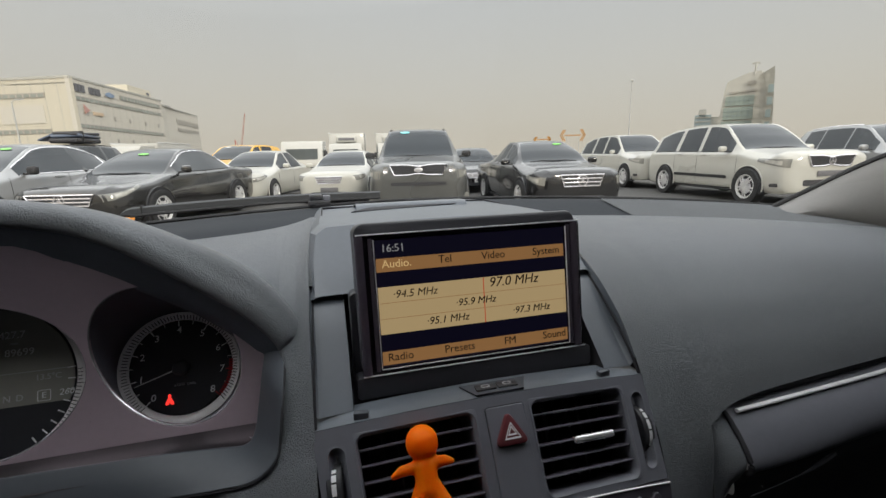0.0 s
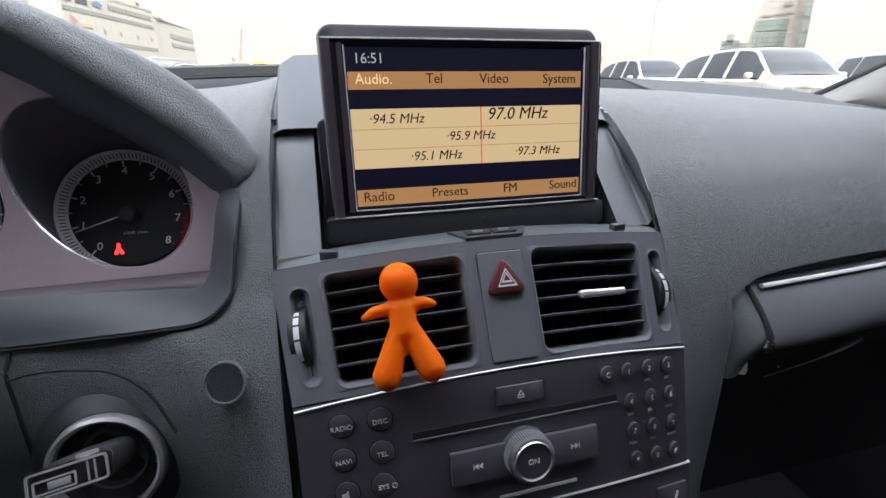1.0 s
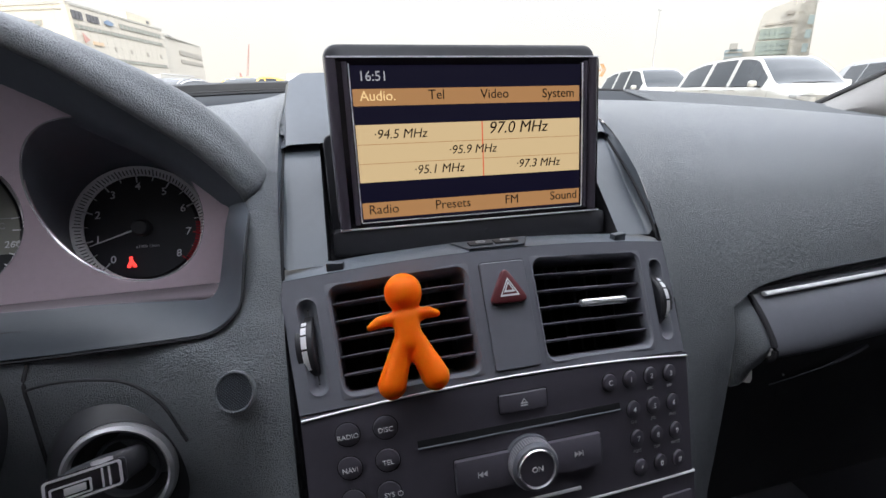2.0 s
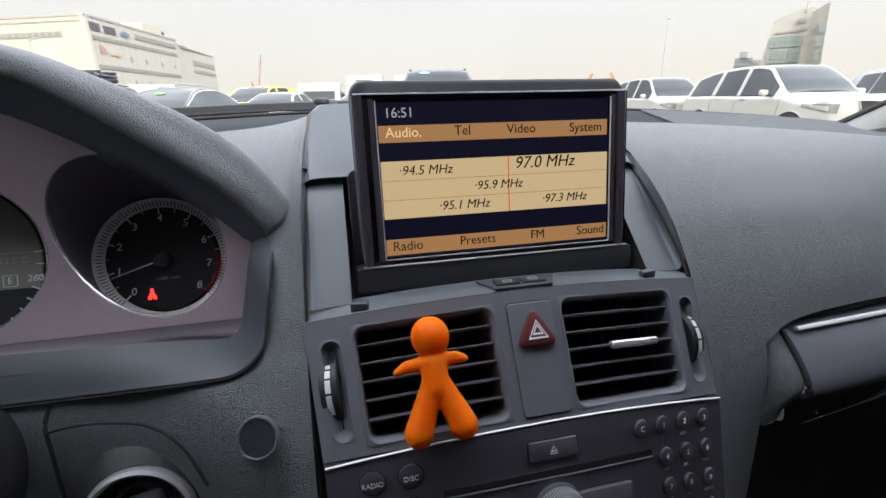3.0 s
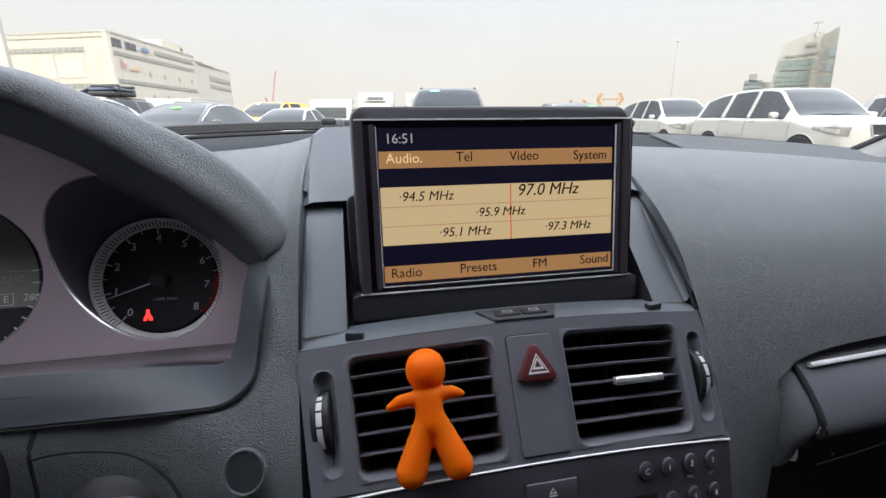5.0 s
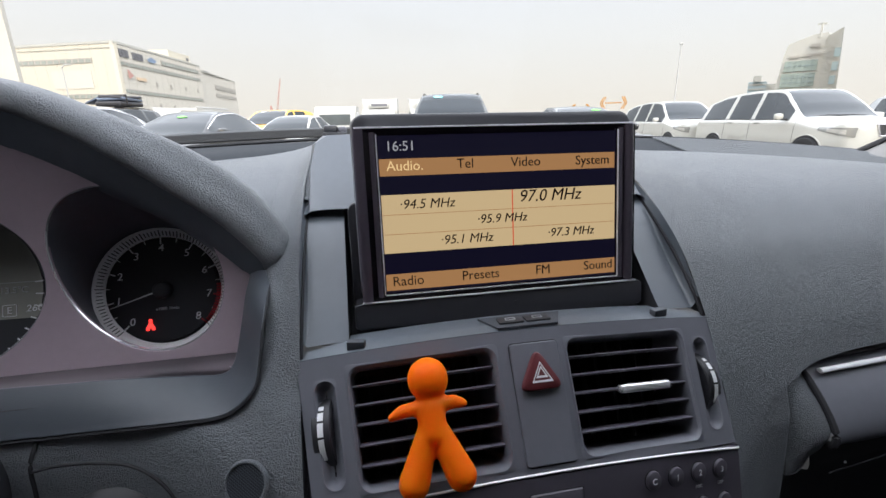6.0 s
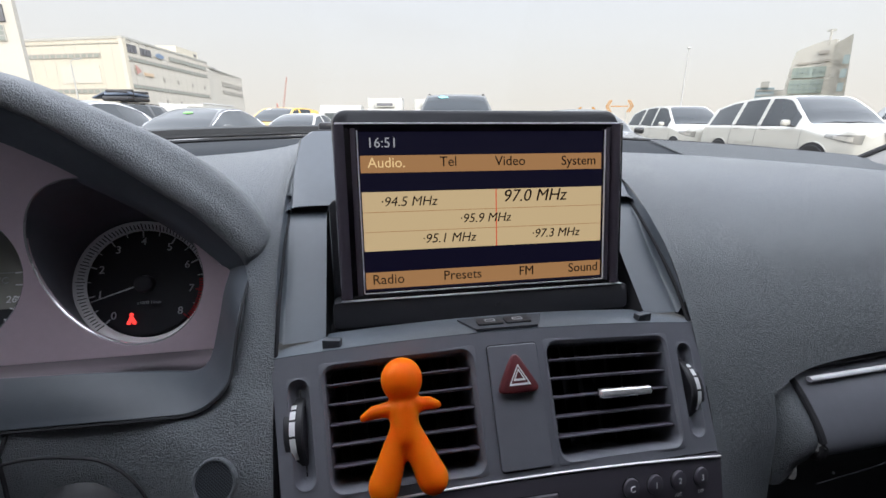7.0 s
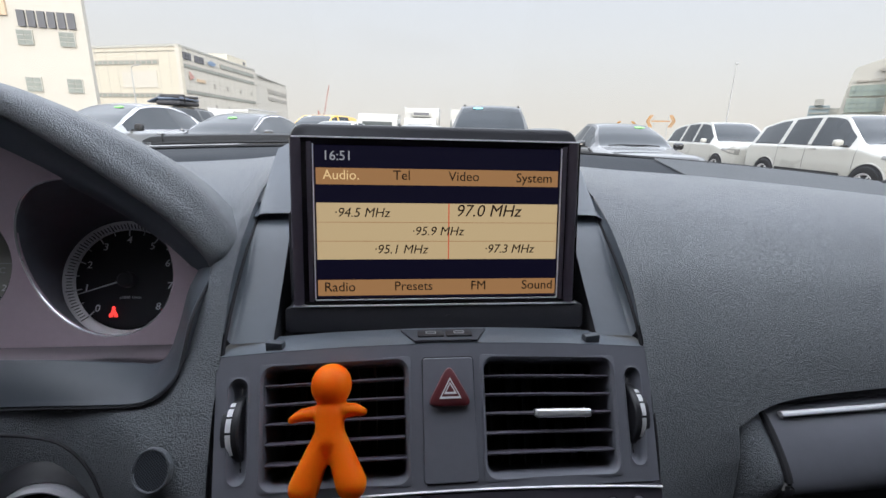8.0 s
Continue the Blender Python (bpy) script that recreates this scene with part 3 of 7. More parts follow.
for k in range(21):
    f = k / 20
    y = 0.058 + 0.30 * f
    top = 1.101 - 0.008 * f
    base = 1.055 - 0.03 * min(1.0, f * 5)
    w = 0.1275 + 0.0065 * min(1.0, f * 8)
    rows.append([(x, y + (0.042 * (z - base) / (top - base) if k == 0 else 0.042 * (1 - f) * (z - base) / (top - base)), z) for x, dy, z in (
        [(-w - 0.0120, 0, base - 0.012), (-w, 0, base), (-w + 0.0015, 0, base + (top - base) * 0.5), (-w + 0.005, 0, base + (top - base) * 0.88), (-w + 0.014, 0, top)]
        + [(xx, 0, top + 0.002 * (1 - (xx / w) ** 2)) for xx in (-0.06, -0.03, 0, 0.03, 0.06)]
        + [(w - 0.014, 0, top), (w - 0.005, 0, base + (top - base) * 0.88), (w - 0.0015, 0, base + (top - base) * 0.5), (w, 0, base), (w + 0.0120, 0, base - 0.012)])])
front = [(max(-0.1285, min(0.1285, x)), 0.046, 1.050 + max(0.0, z - 1.055) * 0.05) for x, y, z in rows[0]]
sheet([front] + rows, bm=b)
part("display_cowl", b, VINYL_SMOOTH, dash, "smooth grey raised cowl behind the display")
part("cowl_fillet", patch([(-0.1335, [(0.26, 1.0905), (0.16, 1.0825), (0.09, 1.0690), (0.061, 1.0575)]), (-0.1290, [(0.26, 1.0915), (0.16, 1.0835), (0.09, 1.0695), (0.061, 1.0575)]), (-0.1180, [(0.26, 1.0925), (0.16, 1.0840), (0.09, 1.0690), (0.061, 1.0560)])], 14, 6), VINYL, dash)
# lid slot on top of the cowl, with a dark gap below a raised lip
part("lid_groove", frame_prism([(-0.119, 0.160), (0.119, 0.160), (0.119, 0.312), (-0.119, 0.312)], [(-0.1172, 0.1618), (0.1172, 0.1618), (0.1172, 0.3102), (-0.1172, 0.3102)], 1.092, 1.0974, pose(0, 0, 0)), DARK, dash)
part("lid_gap", prism([(-0.083, 0.224), (-0.009, 0.240), (0.069, 0.258), (0.056, 0.276), (0.020, 0.282), (-0.022, 0.278), (-0.058, 0.262)], 1.094, 1.0996), DARK, dash)
part("lid_lip", patch([(x, [(0.262 + 0.30 * (x + 0.01) ** 2 * -6, 1.0975), (0.272 - 1.8 * (x + 0.01) ** 2, 1.1032), (0.295, 1.1015), (0.314, 1.0955)]) for x in (-0.075, -0.04, 0, 0.04, 0.072)], 20, 14, 0.002), VINYL_SMOOTH, dash)

# trough that holds the display: its floor, and sides whose shade is put into near-black
for sx in (-1, 1):
    TR = [(sx * x, [(0.072, 1.0530), (0.045, 1.0442), (0.010, 1.0110), (-0.020 + (0.128 - x) * 0.1, 0.983)]) for x in (0.128, 0.1245, 0.112, 0.1035)]
    TR = [(sx * 0.1316, [(0.075, 1.0640), (0.045, 1.0510), (0.010, 1.0275), (-0.021, 0.9920)]), (sx * 0.1302, [(0.073, 1.0580), (0.045, 1.0478), (0.010, 1.0185), (-0.0205, 0.987)])] + TR
    part("trough_side", patch(TR, 16, 14), VINYL_SMOOTH, dash, "smooth grey side of the display trough")
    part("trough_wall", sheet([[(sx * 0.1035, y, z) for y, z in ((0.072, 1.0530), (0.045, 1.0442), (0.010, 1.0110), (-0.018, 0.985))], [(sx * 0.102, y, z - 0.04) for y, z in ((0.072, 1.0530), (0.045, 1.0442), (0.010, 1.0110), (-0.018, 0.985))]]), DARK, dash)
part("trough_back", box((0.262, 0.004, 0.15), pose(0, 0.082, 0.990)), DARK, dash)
part("cowl_gap", tube([(sx, 0.0565, 1.0462) for sx in span(-0.126, 0.126, 8)], 0.0016, 8), DARK, dash)
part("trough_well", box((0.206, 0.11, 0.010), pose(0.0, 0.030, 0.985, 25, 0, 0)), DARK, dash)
for s in (-1, 1):
    path = [(s * 0.1285, 0.060, 1.0545), (s * 0.1295, 0.03, 1.034), (s * 0.130, 0.0, 1.010), (s * 0.1305, -0.023, 0.986), (s * 0.1315, -0.045, 0.95), (s * 0.1305, -0.063, 0.915), (s * 0.1285, -0.082, 0.86), (s * 0.128, -0.10, 0.79)]
    part("gap_seal", tube(spline(path, 30), [0.0012] * 16 + [0.0016] * 15, 8), DARK, dash, "dark joint beside the centre stack")

# ---------------------------------------------------------------- instrument hood
hood = thing("instrument_hood", "dark grey grained hood over the instruments", "hood", kind="structure")
ARC = [(-0.1480, 1.018), (-0.1545, 1.031), (-0.175, 1.0555), (-0.201, 1.0770), (-0.227, 1.0970), (-0.25, 1.1125), (-0.28, 1.1262), (-0.33, 1.1345), (-0.40, 1.138), (-0.48, 1.125), (-0.56, 1.08), (-0.62, 1.01)]
arc = spline([(x, 0, z) for x, z in ARC], 66)
TOP = [(0.0275, -0.0072), (0.0246, -0.0048), (0.0234, -0.0005), (0.0248, 0.0050), (0.0300, 0.0086), (0.040, 0.0095), (0.06, 0.0060), (0.09, -0.0010), (0.12, -0.0090), (0.16, -0.020), (0.20, -0.034)]
UNDER = [(0.075, -0.040), (0.0500, -0.0330), (0.0390, -0.0250), (0.0340, -0.0170), (0.0300, -0.0110), (0.0275, -0.0072)]


def hood_rows(profile, n):
    rows = []
    for i, p in enumerate(arc):
        d = (arc[min(i + 1, 66)] - arc[max(i - 1, 0)]).normalized()
        nrm = Vector((-d.z, 0, d.x))
        if nrm.z < 0 or (abs(nrm.z) < 0.2 and nrm.x < 0):
            nrm = -nrm
        k = (0.12, 0.55, 0.80, 0.93)[i] if i < 4 else 1.0
        mid = 0.032
        swell = 0.010 * math.exp(-((p.x + 0.19) / 0.045) ** 2) if profile is TOP else 0.0
        deep = 1 + 0.28 * min(1.0, max(0.0, (-p.x - 0.20) / 0.08))
        rows.append(spline([(p.x + nrm.x * (h * k - 0.010 * (1 - k)), mid + (y - mid) * (k if y < 0.06 else 1), p.z + nrm.z * (h * k - 0.010 * (1 - k))) for y, h in [(y, h * deep if y < 0.08 and h < -0.010 else h + swell * float(np.interp(y, [0.0278, 0.040, 0.08, 0.15], [0, 1, 1, 0]))) for y, h in profile]], n))
    return rows


part("hood_shell", sheet(hood_rows(TOP, 34)), VINYL, hood)
part("hood_lining", sheet(hood_rows(UNDER, 14)), LINING, hood, "dark underside of the hood")

# ---------------------------------------------------------------- instrument cluster
cluster = thing("instrument_cluster", "instrument cluster with a silver surround and two round dials", "instrument cluster")


def rect_ray(cx, cz, x0, x1, z0, z1, a):
    c, s = math.cos(a), math.sin(a)
    k = min((x1 - cx) / c if c > 1e-6 else 9, (x0 - cx) / c if c < -1e-6 else 9, (z1 - cz) / s if s > 1e-6 else 9, (z0 - cz) / s if s < -1e-6 else 9)
    return cx + c * k, cz + s * k


def hood_under(x):
    """Height at which the hood's lining meets the plate."""
    return float(np.interp(-x, [0.165, 0.185, 0.208, 0.233, 0.26, 0.31, 0.40], [1.013, 1.031, 1.051, 1.078, 1.098, 1.112, 1.118]))


def plate_y(z):
    """The plate turns up towards the light at its foot and stands upright above."""
    d = z - 0.964
    return 0.020 + 0.5 * d * (1 - d / 0.18)


def oval(cx, cz, rx, rz, tilt, a):
    c, s = math.cos(tilt), math.sin(tilt)
    u, v = rx * math.cos(a - tilt), rz * math.sin(a - tilt)
    return cx + u * c - v * s, cz + u * s + v * c


def plate_cell(x0, x1, z0, z1, cx, cz, rx, rz, tilt=0.0):
    b = bmesh.new()
    corners = [math.atan2(zz - cz, xx - cx) % (2 * math.pi) for xx in (x0, x1) for zz in (z0, z1)]
    angles = sorted([2 * math.pi * k / 96 + 0.01 for k in range(96)] + corners)
    n = len(angles)
    inner, outer, back = [], [], []
    for a in angles:
        ex, ez = oval(cx, cz, rx, rz, tilt, a)
        ox, oz = rect_ray(cx, cz, x0, x1, z0, z1, a)
        oz = min(oz, max(ez if a < math.pi else oz, hood_under(ox)))
        inner.append(b.verts.new((ex, plate_y(ez), ez)))
        outer.append(b.verts.new((ox, plate_y(oz), oz)))
        back.append(b.verts.new((ex, plate_y(ez) + 0.004, ez)))
    steps = [[b.verts.new((i.co.x + (o.co.x - i.co.x) * f, plate_y(i.co.z + (o.co.z - i.co.z) * f), i.co.z + (o.co.z - i.co.z) * f)) for i, o in zip(inner, outer)] for f in (0.25, 0.5, 0.75)]
    rings = [inner] + steps + [outer]
    for k in range(n):
        j = (k + 1) % n
        for a, c in zip(rings[:-1], rings[1:]):
            b.faces.new((c[k], c[j], a[j], a[k]))
        b.faces.new((inner[k], inner[j], back[j], back[k]))
    return b


part("surround", plate_cell(-0.2876, -0.1665, 0.9640, 1.125, -0.2356, 1.0222, 0.0448, 0.0580, radians(39.8)), CLUSTER_PLATE, cluster, "silver-mauve satin surround plate")
part("surround", plate_cell(-0.47, -0.2876, 0.9640, 1.125, -0.3535, 1.0180, 0.0645, 0.0535), CLUSTER_PLATE, cluster)
# shelf below the plate, with the shadow there painted into its colour
part("shelf", patch([(x, [(0.0235, 0.9645), (0.012, 0.9625), (-0.002, 0.9630), (-0.014, 0.9600)]) for x in (-0.47, -0.36, -0.28, -0.22, -0.172)], 20, 8), SHELF, cluster, "glossy shelf under the dials, its shadow put into dark brown")


def eye_tube(cx, cz, rx, rz, dm, r, tilt=0.0):
    """Dark funnel from the rim in the plate down to the dial."""
    n = 64
    ring = [oval(cx, cz, rx, rz, tilt, 2 * math.pi * k / n) for k in range(n)]
    rim = [Vector((x, plate_y(z) + 0.0012, z)) for x, z in ring]
    dial = [dm @ Vector((r * math.cos(2 * math.pi * k / n), r * math.sin(2 * math.pi * k / n), 0)) for k in range(n)]
    return sheet([rim, [a.lerp(c, 0.5) for a, c in zip(rim, dial)], dial], closed=True), rim


def at_angle(r, deg):
    a = radians(deg)
    return r * math.cos(a), r * math.sin(a)


# rev counter
TM = pose(-0.2420, 0.0810, 0.9912, 71, 0, 0) @ Matrix.Scale(1.05, 4)
tach = part("rev_counter", lathe([(0.0, 0.0), (0.036, 0.0), (0.0362, -0.002), (0.047, -0.002)], 64, TM), DIAL, cluster, "round black rev counter dial")
part("ring", lathe([(0.0380, -0.0010), (0.0386, 0.0002), (0.0430, 0.0032), (0.0447, 0.0034), (0.0450, -0.002)], 96, TM), DIAL_RING, tach, "silver ring with fine marks")
b = bmesh.new()
for k in range(0, 81):
    a = 225.5 - 3.36 * k
    box((0.0052 if k % 5 == 0 else 0.0036, 0.00055, 0.0006), TM @ pose(*at_angle(0.0408, a), 0.0018, 0, 0, a) @ pose(0, 0, 0, 0, -34, 0), bm=b)
part("ring_mark", b, BLACK, tach)
for k in range(9):
    a = 225.5 - 33.6 * k
    part("scale_mark", box((0.0055, 0.0009, 0.0004), TM @ pose(*at_angle(0.0360, a), 0.0003, 0, 0, a)), RED_PRINT if k >= 7 else PRINT, tach)
    if k < 8:
        part("scale_mark", box((0.0032, 0.0006, 0.0004), TM @ pose(*at_angle(0.0366, a - 16.8), 0.0003, 0, 0, a - 16.8)), PRINT, tach)
    words("numeral", str(k), 0.0076, TM @ pose(*at_angle(0.0302, a), 0.0004), PRINT, tach, shear=0.12, bold=0.004)
b = bmesh.new()
for k in range(14):
    a = 8 - k * 3.2
    box((0.0030, 0.0012, 0.0004), TM @ pose(*at_angle(0.0372, a - 6), 0.0006, 0, 0, a - 6), bm=b)
part("red_zone", b, RED_PRINT, tach)
words("unit", "x1000 1/min", 0.0031, TM @ pose(0.002, -0.0135, 0.0004), PRINT_DIM, tach)
part("needle", prism([(0.003, -0.0006), (0.0345, -0.00025), (0.0345, 0.00025), (0.003, 0.0006)], 0.004, 0.0046, TM @ pose(0, 0, 0, 0, 0, 198)), NEEDLE, tach, "white needle resting below one")
part("hub", lathe([(0.0, 0.0065), (0.0045, 0.0062), (0.0058, 0.005), (0.0062, 0.0)], 28, TM), BLACK, tach)
BLM = TM @ pose(-0.0095, -0.0242, 0) @ Matrix.Scale(1.08, 4)
b = prism([(-0.0027, -0.0036), (-0.0007, -0.0036), (-0.0006, -0.0022), (0.0006, -0.0022), (0.0007, -0.0036), (0.0027, -0.0036), (0.0026, -0.0018), (0.0016, -0.0004), (0.0010, 0.0013), (-0.0010, 0.0013), (-0.0016, -0.0004), (-0.0026, -0.0018)], 0.0003, 0.0007, BLM)
prism(ellipse(0.0011, 0.0012, 12, 0, 0.0026), 0.0003, 0.0007, BLM, bm=b)
part("belt_lamp", b, RED_GLOW, tach, "glowing red seat belt warning lamp")
b, rim = eye_tube(-0.2356, 1.0222, 0.0448, 0.0580, TM, 0.0455, radians(39.8))
part("dial_tube", b, DIAL_TUBE, cluster, "dark funnel round the dial")
part("tube_rim", tube(rim + rim[:1], 0.0009, 8), CHROME, cluster, "thin chrome rim")

# speedometer with its inner display
VM = pose(-0.370, 0.0727, 1.0015, 70, 0, 0)
speedo = part("speedometer", lathe([(0.0, 0.0), (0.059, 0.0), (0.0592, -0.002), (0.068, -0.002)], 64, VM), DIAL, cluster, "round black speedometer dial with a grey display")
part("ring", lathe([(0.0575, 0.0), (0.0585, 0.0015), (0.0625, 0.0022), (0.0660, 0.0005), (0.0660, -0.002)], 96, VM), DIAL_RING, speedo, "silver ring with fine marks")
b = bmesh.new()
for k in range(0, 60):
    a = -150 + 2.6 * k
    box((0.0050 if k % 5 == 0 else 0.0034, 0.00045, 0.0006), VM @ pose(*at_angle(0.0606, a), 0.0022, 0, 0, a), bm=b)
part("ring_mark", b, BLACK, speedo)
part("lcd", prism([at_angle(0.0560, a) for a in span(-20, 200, 48)], 0.0002, 0.0012, VM), LCD, speedo, "grey information display")
words("readout", "427.7", 0.0078, VM @ pose(0.015, 0.035, 0.0016), PRINT, speedo)
words("readout", "89699", 0.0078, VM @ pose(0.020, 0.0213, 0.0016), PRINT, speedo)
part("unit_bar", box((0.005, 0.0014, 0.0004), VM @ pose(0.0165, 0.0285, 0.0014)), PRINT_DIM, speedo)
part("lcd_line", box((0.098, 0.0005, 0.0004), VM @ pose(0.004, 0.0058, 0.0014)), PRINT_DIM, speedo)
words("readout", "13.5\u00b0C", 0.0062, VM @ pose(0.0390, 0.0004, 0.0016), PRINT_DIM, speedo)
for k, c in enumerate("PRND"):
    words("readout", c, 0.0068, VM @ pose(-0.0043 + 0.0082 * k, -0.0132, 0.0016), PRINT_DIM, speedo)
b = frame_prism(rrect(0.0088, 0.0082, 0.0008, 2), rrect(0.0080, 0.0074, 0.0006, 2), 0.0012, 0.0016, VM @ pose(0.0360, -0.0134, 0))
part("box_mark", b, PRINT, speedo)
words("readout", "E", 0.0066, VM @ pose(0.0360, -0.0134, 0.0016), PRINT, speedo)
for k in range(8):
    a = 6 - k * 9
    part("scale_mark", box((0.005, 0.0009, 0.0004), VM @ pose(*at_angle(0.0545, a), 0.0014, 0, 0, a)), PRINT, speedo)
words("numeral", "260", 0.0068, VM @ pose(0.0510, -0.0128, 0.0016), PRINT, speedo, shear=0.15)
b, rim = eye_tube(-0.3535, 1.0180, 0.0645, 0.0535, VM, 0.0662)
part("dial_tube", b, DIAL_TUBE, cluster)
part("tube_rim", tube(rim + rim[:1], 0.0009, 8), CHROME, cluster)

# smooth frame round the cluster, ended by a dark joint
SEAM = [(-0.50, -0.012, 0.9475), (-0.44, -0.014, 0.947), (-0.385, -0.016, 0.9463), (-0.335, -0.018, 0.9458), (-0.295, -0.0195, 0.9455), (-0.263, -0.0215, 0.9460), (-0.233, -0.026, 0.9485), (-0.195, -0.033, 0.9525), (-0.172, -0.036, 0.956), (-0.158, -0.034, 0.966), (-0.154, -0.027, 0.976), (-0.151, -0.012, 1.001), (-0.1515, 0.020, 1.014), (-0.154, 0.056, 1.024)]
EDGE = [(-0.50, -0.001, 0.9720), (-0.44, -0.002, 0.9713), (-0.385, -0.003, 0.9706), (-0.335, -0.004, 0.9699), (-0.295, -0.0047, 0.9692), (-0.263, -0.0055, 0.9685), (-0.236, -0.006, 0.968), (-0.196, -0.007, 0.9655), (-0.181, -0.006, 0.9640), (-0.1745, -0.001, 0.9690), (-0.1715, 0.012, 0.986), (-0.169, 0.022, 1.003), (-0.168, 0.036, 1.012), (-0.170, 0.064, 1.022)]
S1, S2 = spline(SEAM, 70), spline(EDGE, 70)
rows = []
for p, q in zip(S1, S2):
    mid = (p + q) / 2 + Vector((0.0, -0.0022, 0.0014))
    rows.append(spline([p + Vector((0, 0.010, -0.003)), p + Vector((0, -0.0010, 0.0003)), p.lerp(q, 0.12) + Vector((0, -0.0020, 0.0012)), mid, p.lerp(q, 0.9) + Vector((0, -0.0008, 0.0006)), q, q + Vector((-0.0008, 0.003, -0.002))], 26))
part("cluster_frame", sheet(rows), FRAME_PLASTIC, cluster, "smooth dark grey frame")
part("joint", tube([p + Vector((0, -0.0012, -0.0006)) for p in S1], 0.0011, 6), DARK, cluster)

# ---------------------------------------------------------------- centre stack surface
DN0 = Vector((0, -0.049, -0.076)).normalized()
DN1 = Vector((0, -0.034, -0.114)).normalized()
NR0 = Vector((0, DN0.z, -DN0.y))
NR1 = Vector((0, DN1.z, -DN1.y))


def on_stack(u, v, d=0.0):
    """A place on the stack: u to the right, v down from its top edge, d proud of it."""
    x = u * (1 - 0.7 * min(v, 0.08))
    p = Vector((0, -0.042, 0.990)) + DN0 * min(v, 0.0795)
    n = NR0
    if v > 0.0795:
        p += DN1 * (v - 0.0795)
        n = NR1
    return p + DN0 * (0.8 * x * x) + n * d + Vector((x, 1.1 * x * x, 0))


def stack_pose(u, v, d=0.0):
    o = on_stack(u, v, d)
    ex = (on_stack(u + 0.001, v, d) - on_stack(u - 0.001, v, d)).normalized()
    ez = (NR0 if v <= 0.0795 else NR1)
    ey = ez.cross(ex).normalized()
    ez = ex.cross(ey)
    m = Matrix((ex, ey, ez)).transposed().to_4x4()
    m.translation = o
    return m


def bend(bm):
    """Lays a mesh made in (u, -v, d) onto the stack."""
    for v in bm.verts:
        v.co = on_stack(v.co.x, -v.co.y, v.co.z)
    return bm


def grid_plate(us, vs, hole, d0=-0.012, d1=0.0):
    b = bmesh.new()
    V = {}
    for i, u in enumerate(us):
        for j, v in enumerate(vs):
            for d in (d0, d1):
                V[i, j, d] = b.verts.new((u, -v, d))
    cells = {(i, j) for i in range(len(us) - 1) for j in range(len(vs) - 1) if not hole((us[i] + us[i + 1]) / 2, (vs[j] + vs[j + 1]) / 2)}
    for i, j in cells:
        b.faces.new((V[i, j, d1], V[i + 1, j, d1], V[i + 1, j + 1, d1], V[i, j + 1, d1]))
        for di, dj, a, c in ((-1, 0, (i, j), (i, j + 1)), (1, 0, (i + 1, j + 1), (i + 1, j)), (0, -1, (i + 1, j), (i, j)), (0, 1, (i, j + 1), (i + 1, j + 1))):
            if (i + di, j + dj) not in cells:
                b.faces.new((V[(*a, d1)], V[(*c, d1)], V[(*c, d0)], V[(*a, d0)]))
    bmesh.ops.delete(b, geom=[v for v in b.verts if not v.link_faces], context="VERTS")
    return bend(b)


VENT = (0.0215, 0.1060, 0.0066, 0.0710)
vents = thing("centre_vents", "charcoal centre air vent panel with two vents and a hazard switch", "air vent")
WHEEL_U = (-0.1192, 0.1198)
us = sorted(set(span(-0.133, -0.106, 4) + span(-0.106, -0.0215, 10) + span(-0.0215, 0.0215, 4) + span(0.0215, 0.106, 10) + span(0.106, 0.133, 4) + [u + d for u in WHEEL_U for d in (-0.0056, 0.0056)]))
us = [u for k, u in enumerate(us) if k == 0 or u - us[k - 1] > 1e-5]
vs = sorted(span(-0.001, 0.0066, 2) + span(0.0066, 0.0710, 10)[1:] + span(0.0710, 0.0760, 2)[1:] + [0.0120, 0.0670])
part("vent_frame", grid_plate(us, vs, lambda u, v: (VENT[0] < abs(u) < VENT[1] and VENT[2] < v < VENT[3]) or (0.0120 < v < 0.0670 and min(abs(u - w) for w in WHEEL_U) < 0.0056)), PANEL, vents)


def ring_uv(u0, u1, v0, v1, r, grow):
    return [(x + (u0 + u1) / 2, y - (v0 + v1) / 2) for x, y in rrect(u1 - u0 + 2 * grow, v1 - v0 + 2 * grow, r + grow, 6)]


def loop_sheet(loops):
    """Closed outlines with their depths, joined one after another."""
    b = bmesh.new()
    sheet([[(x, y, d) for x, y in o] for o, d in loops], closed=True, bm=b)
    return bend(b)


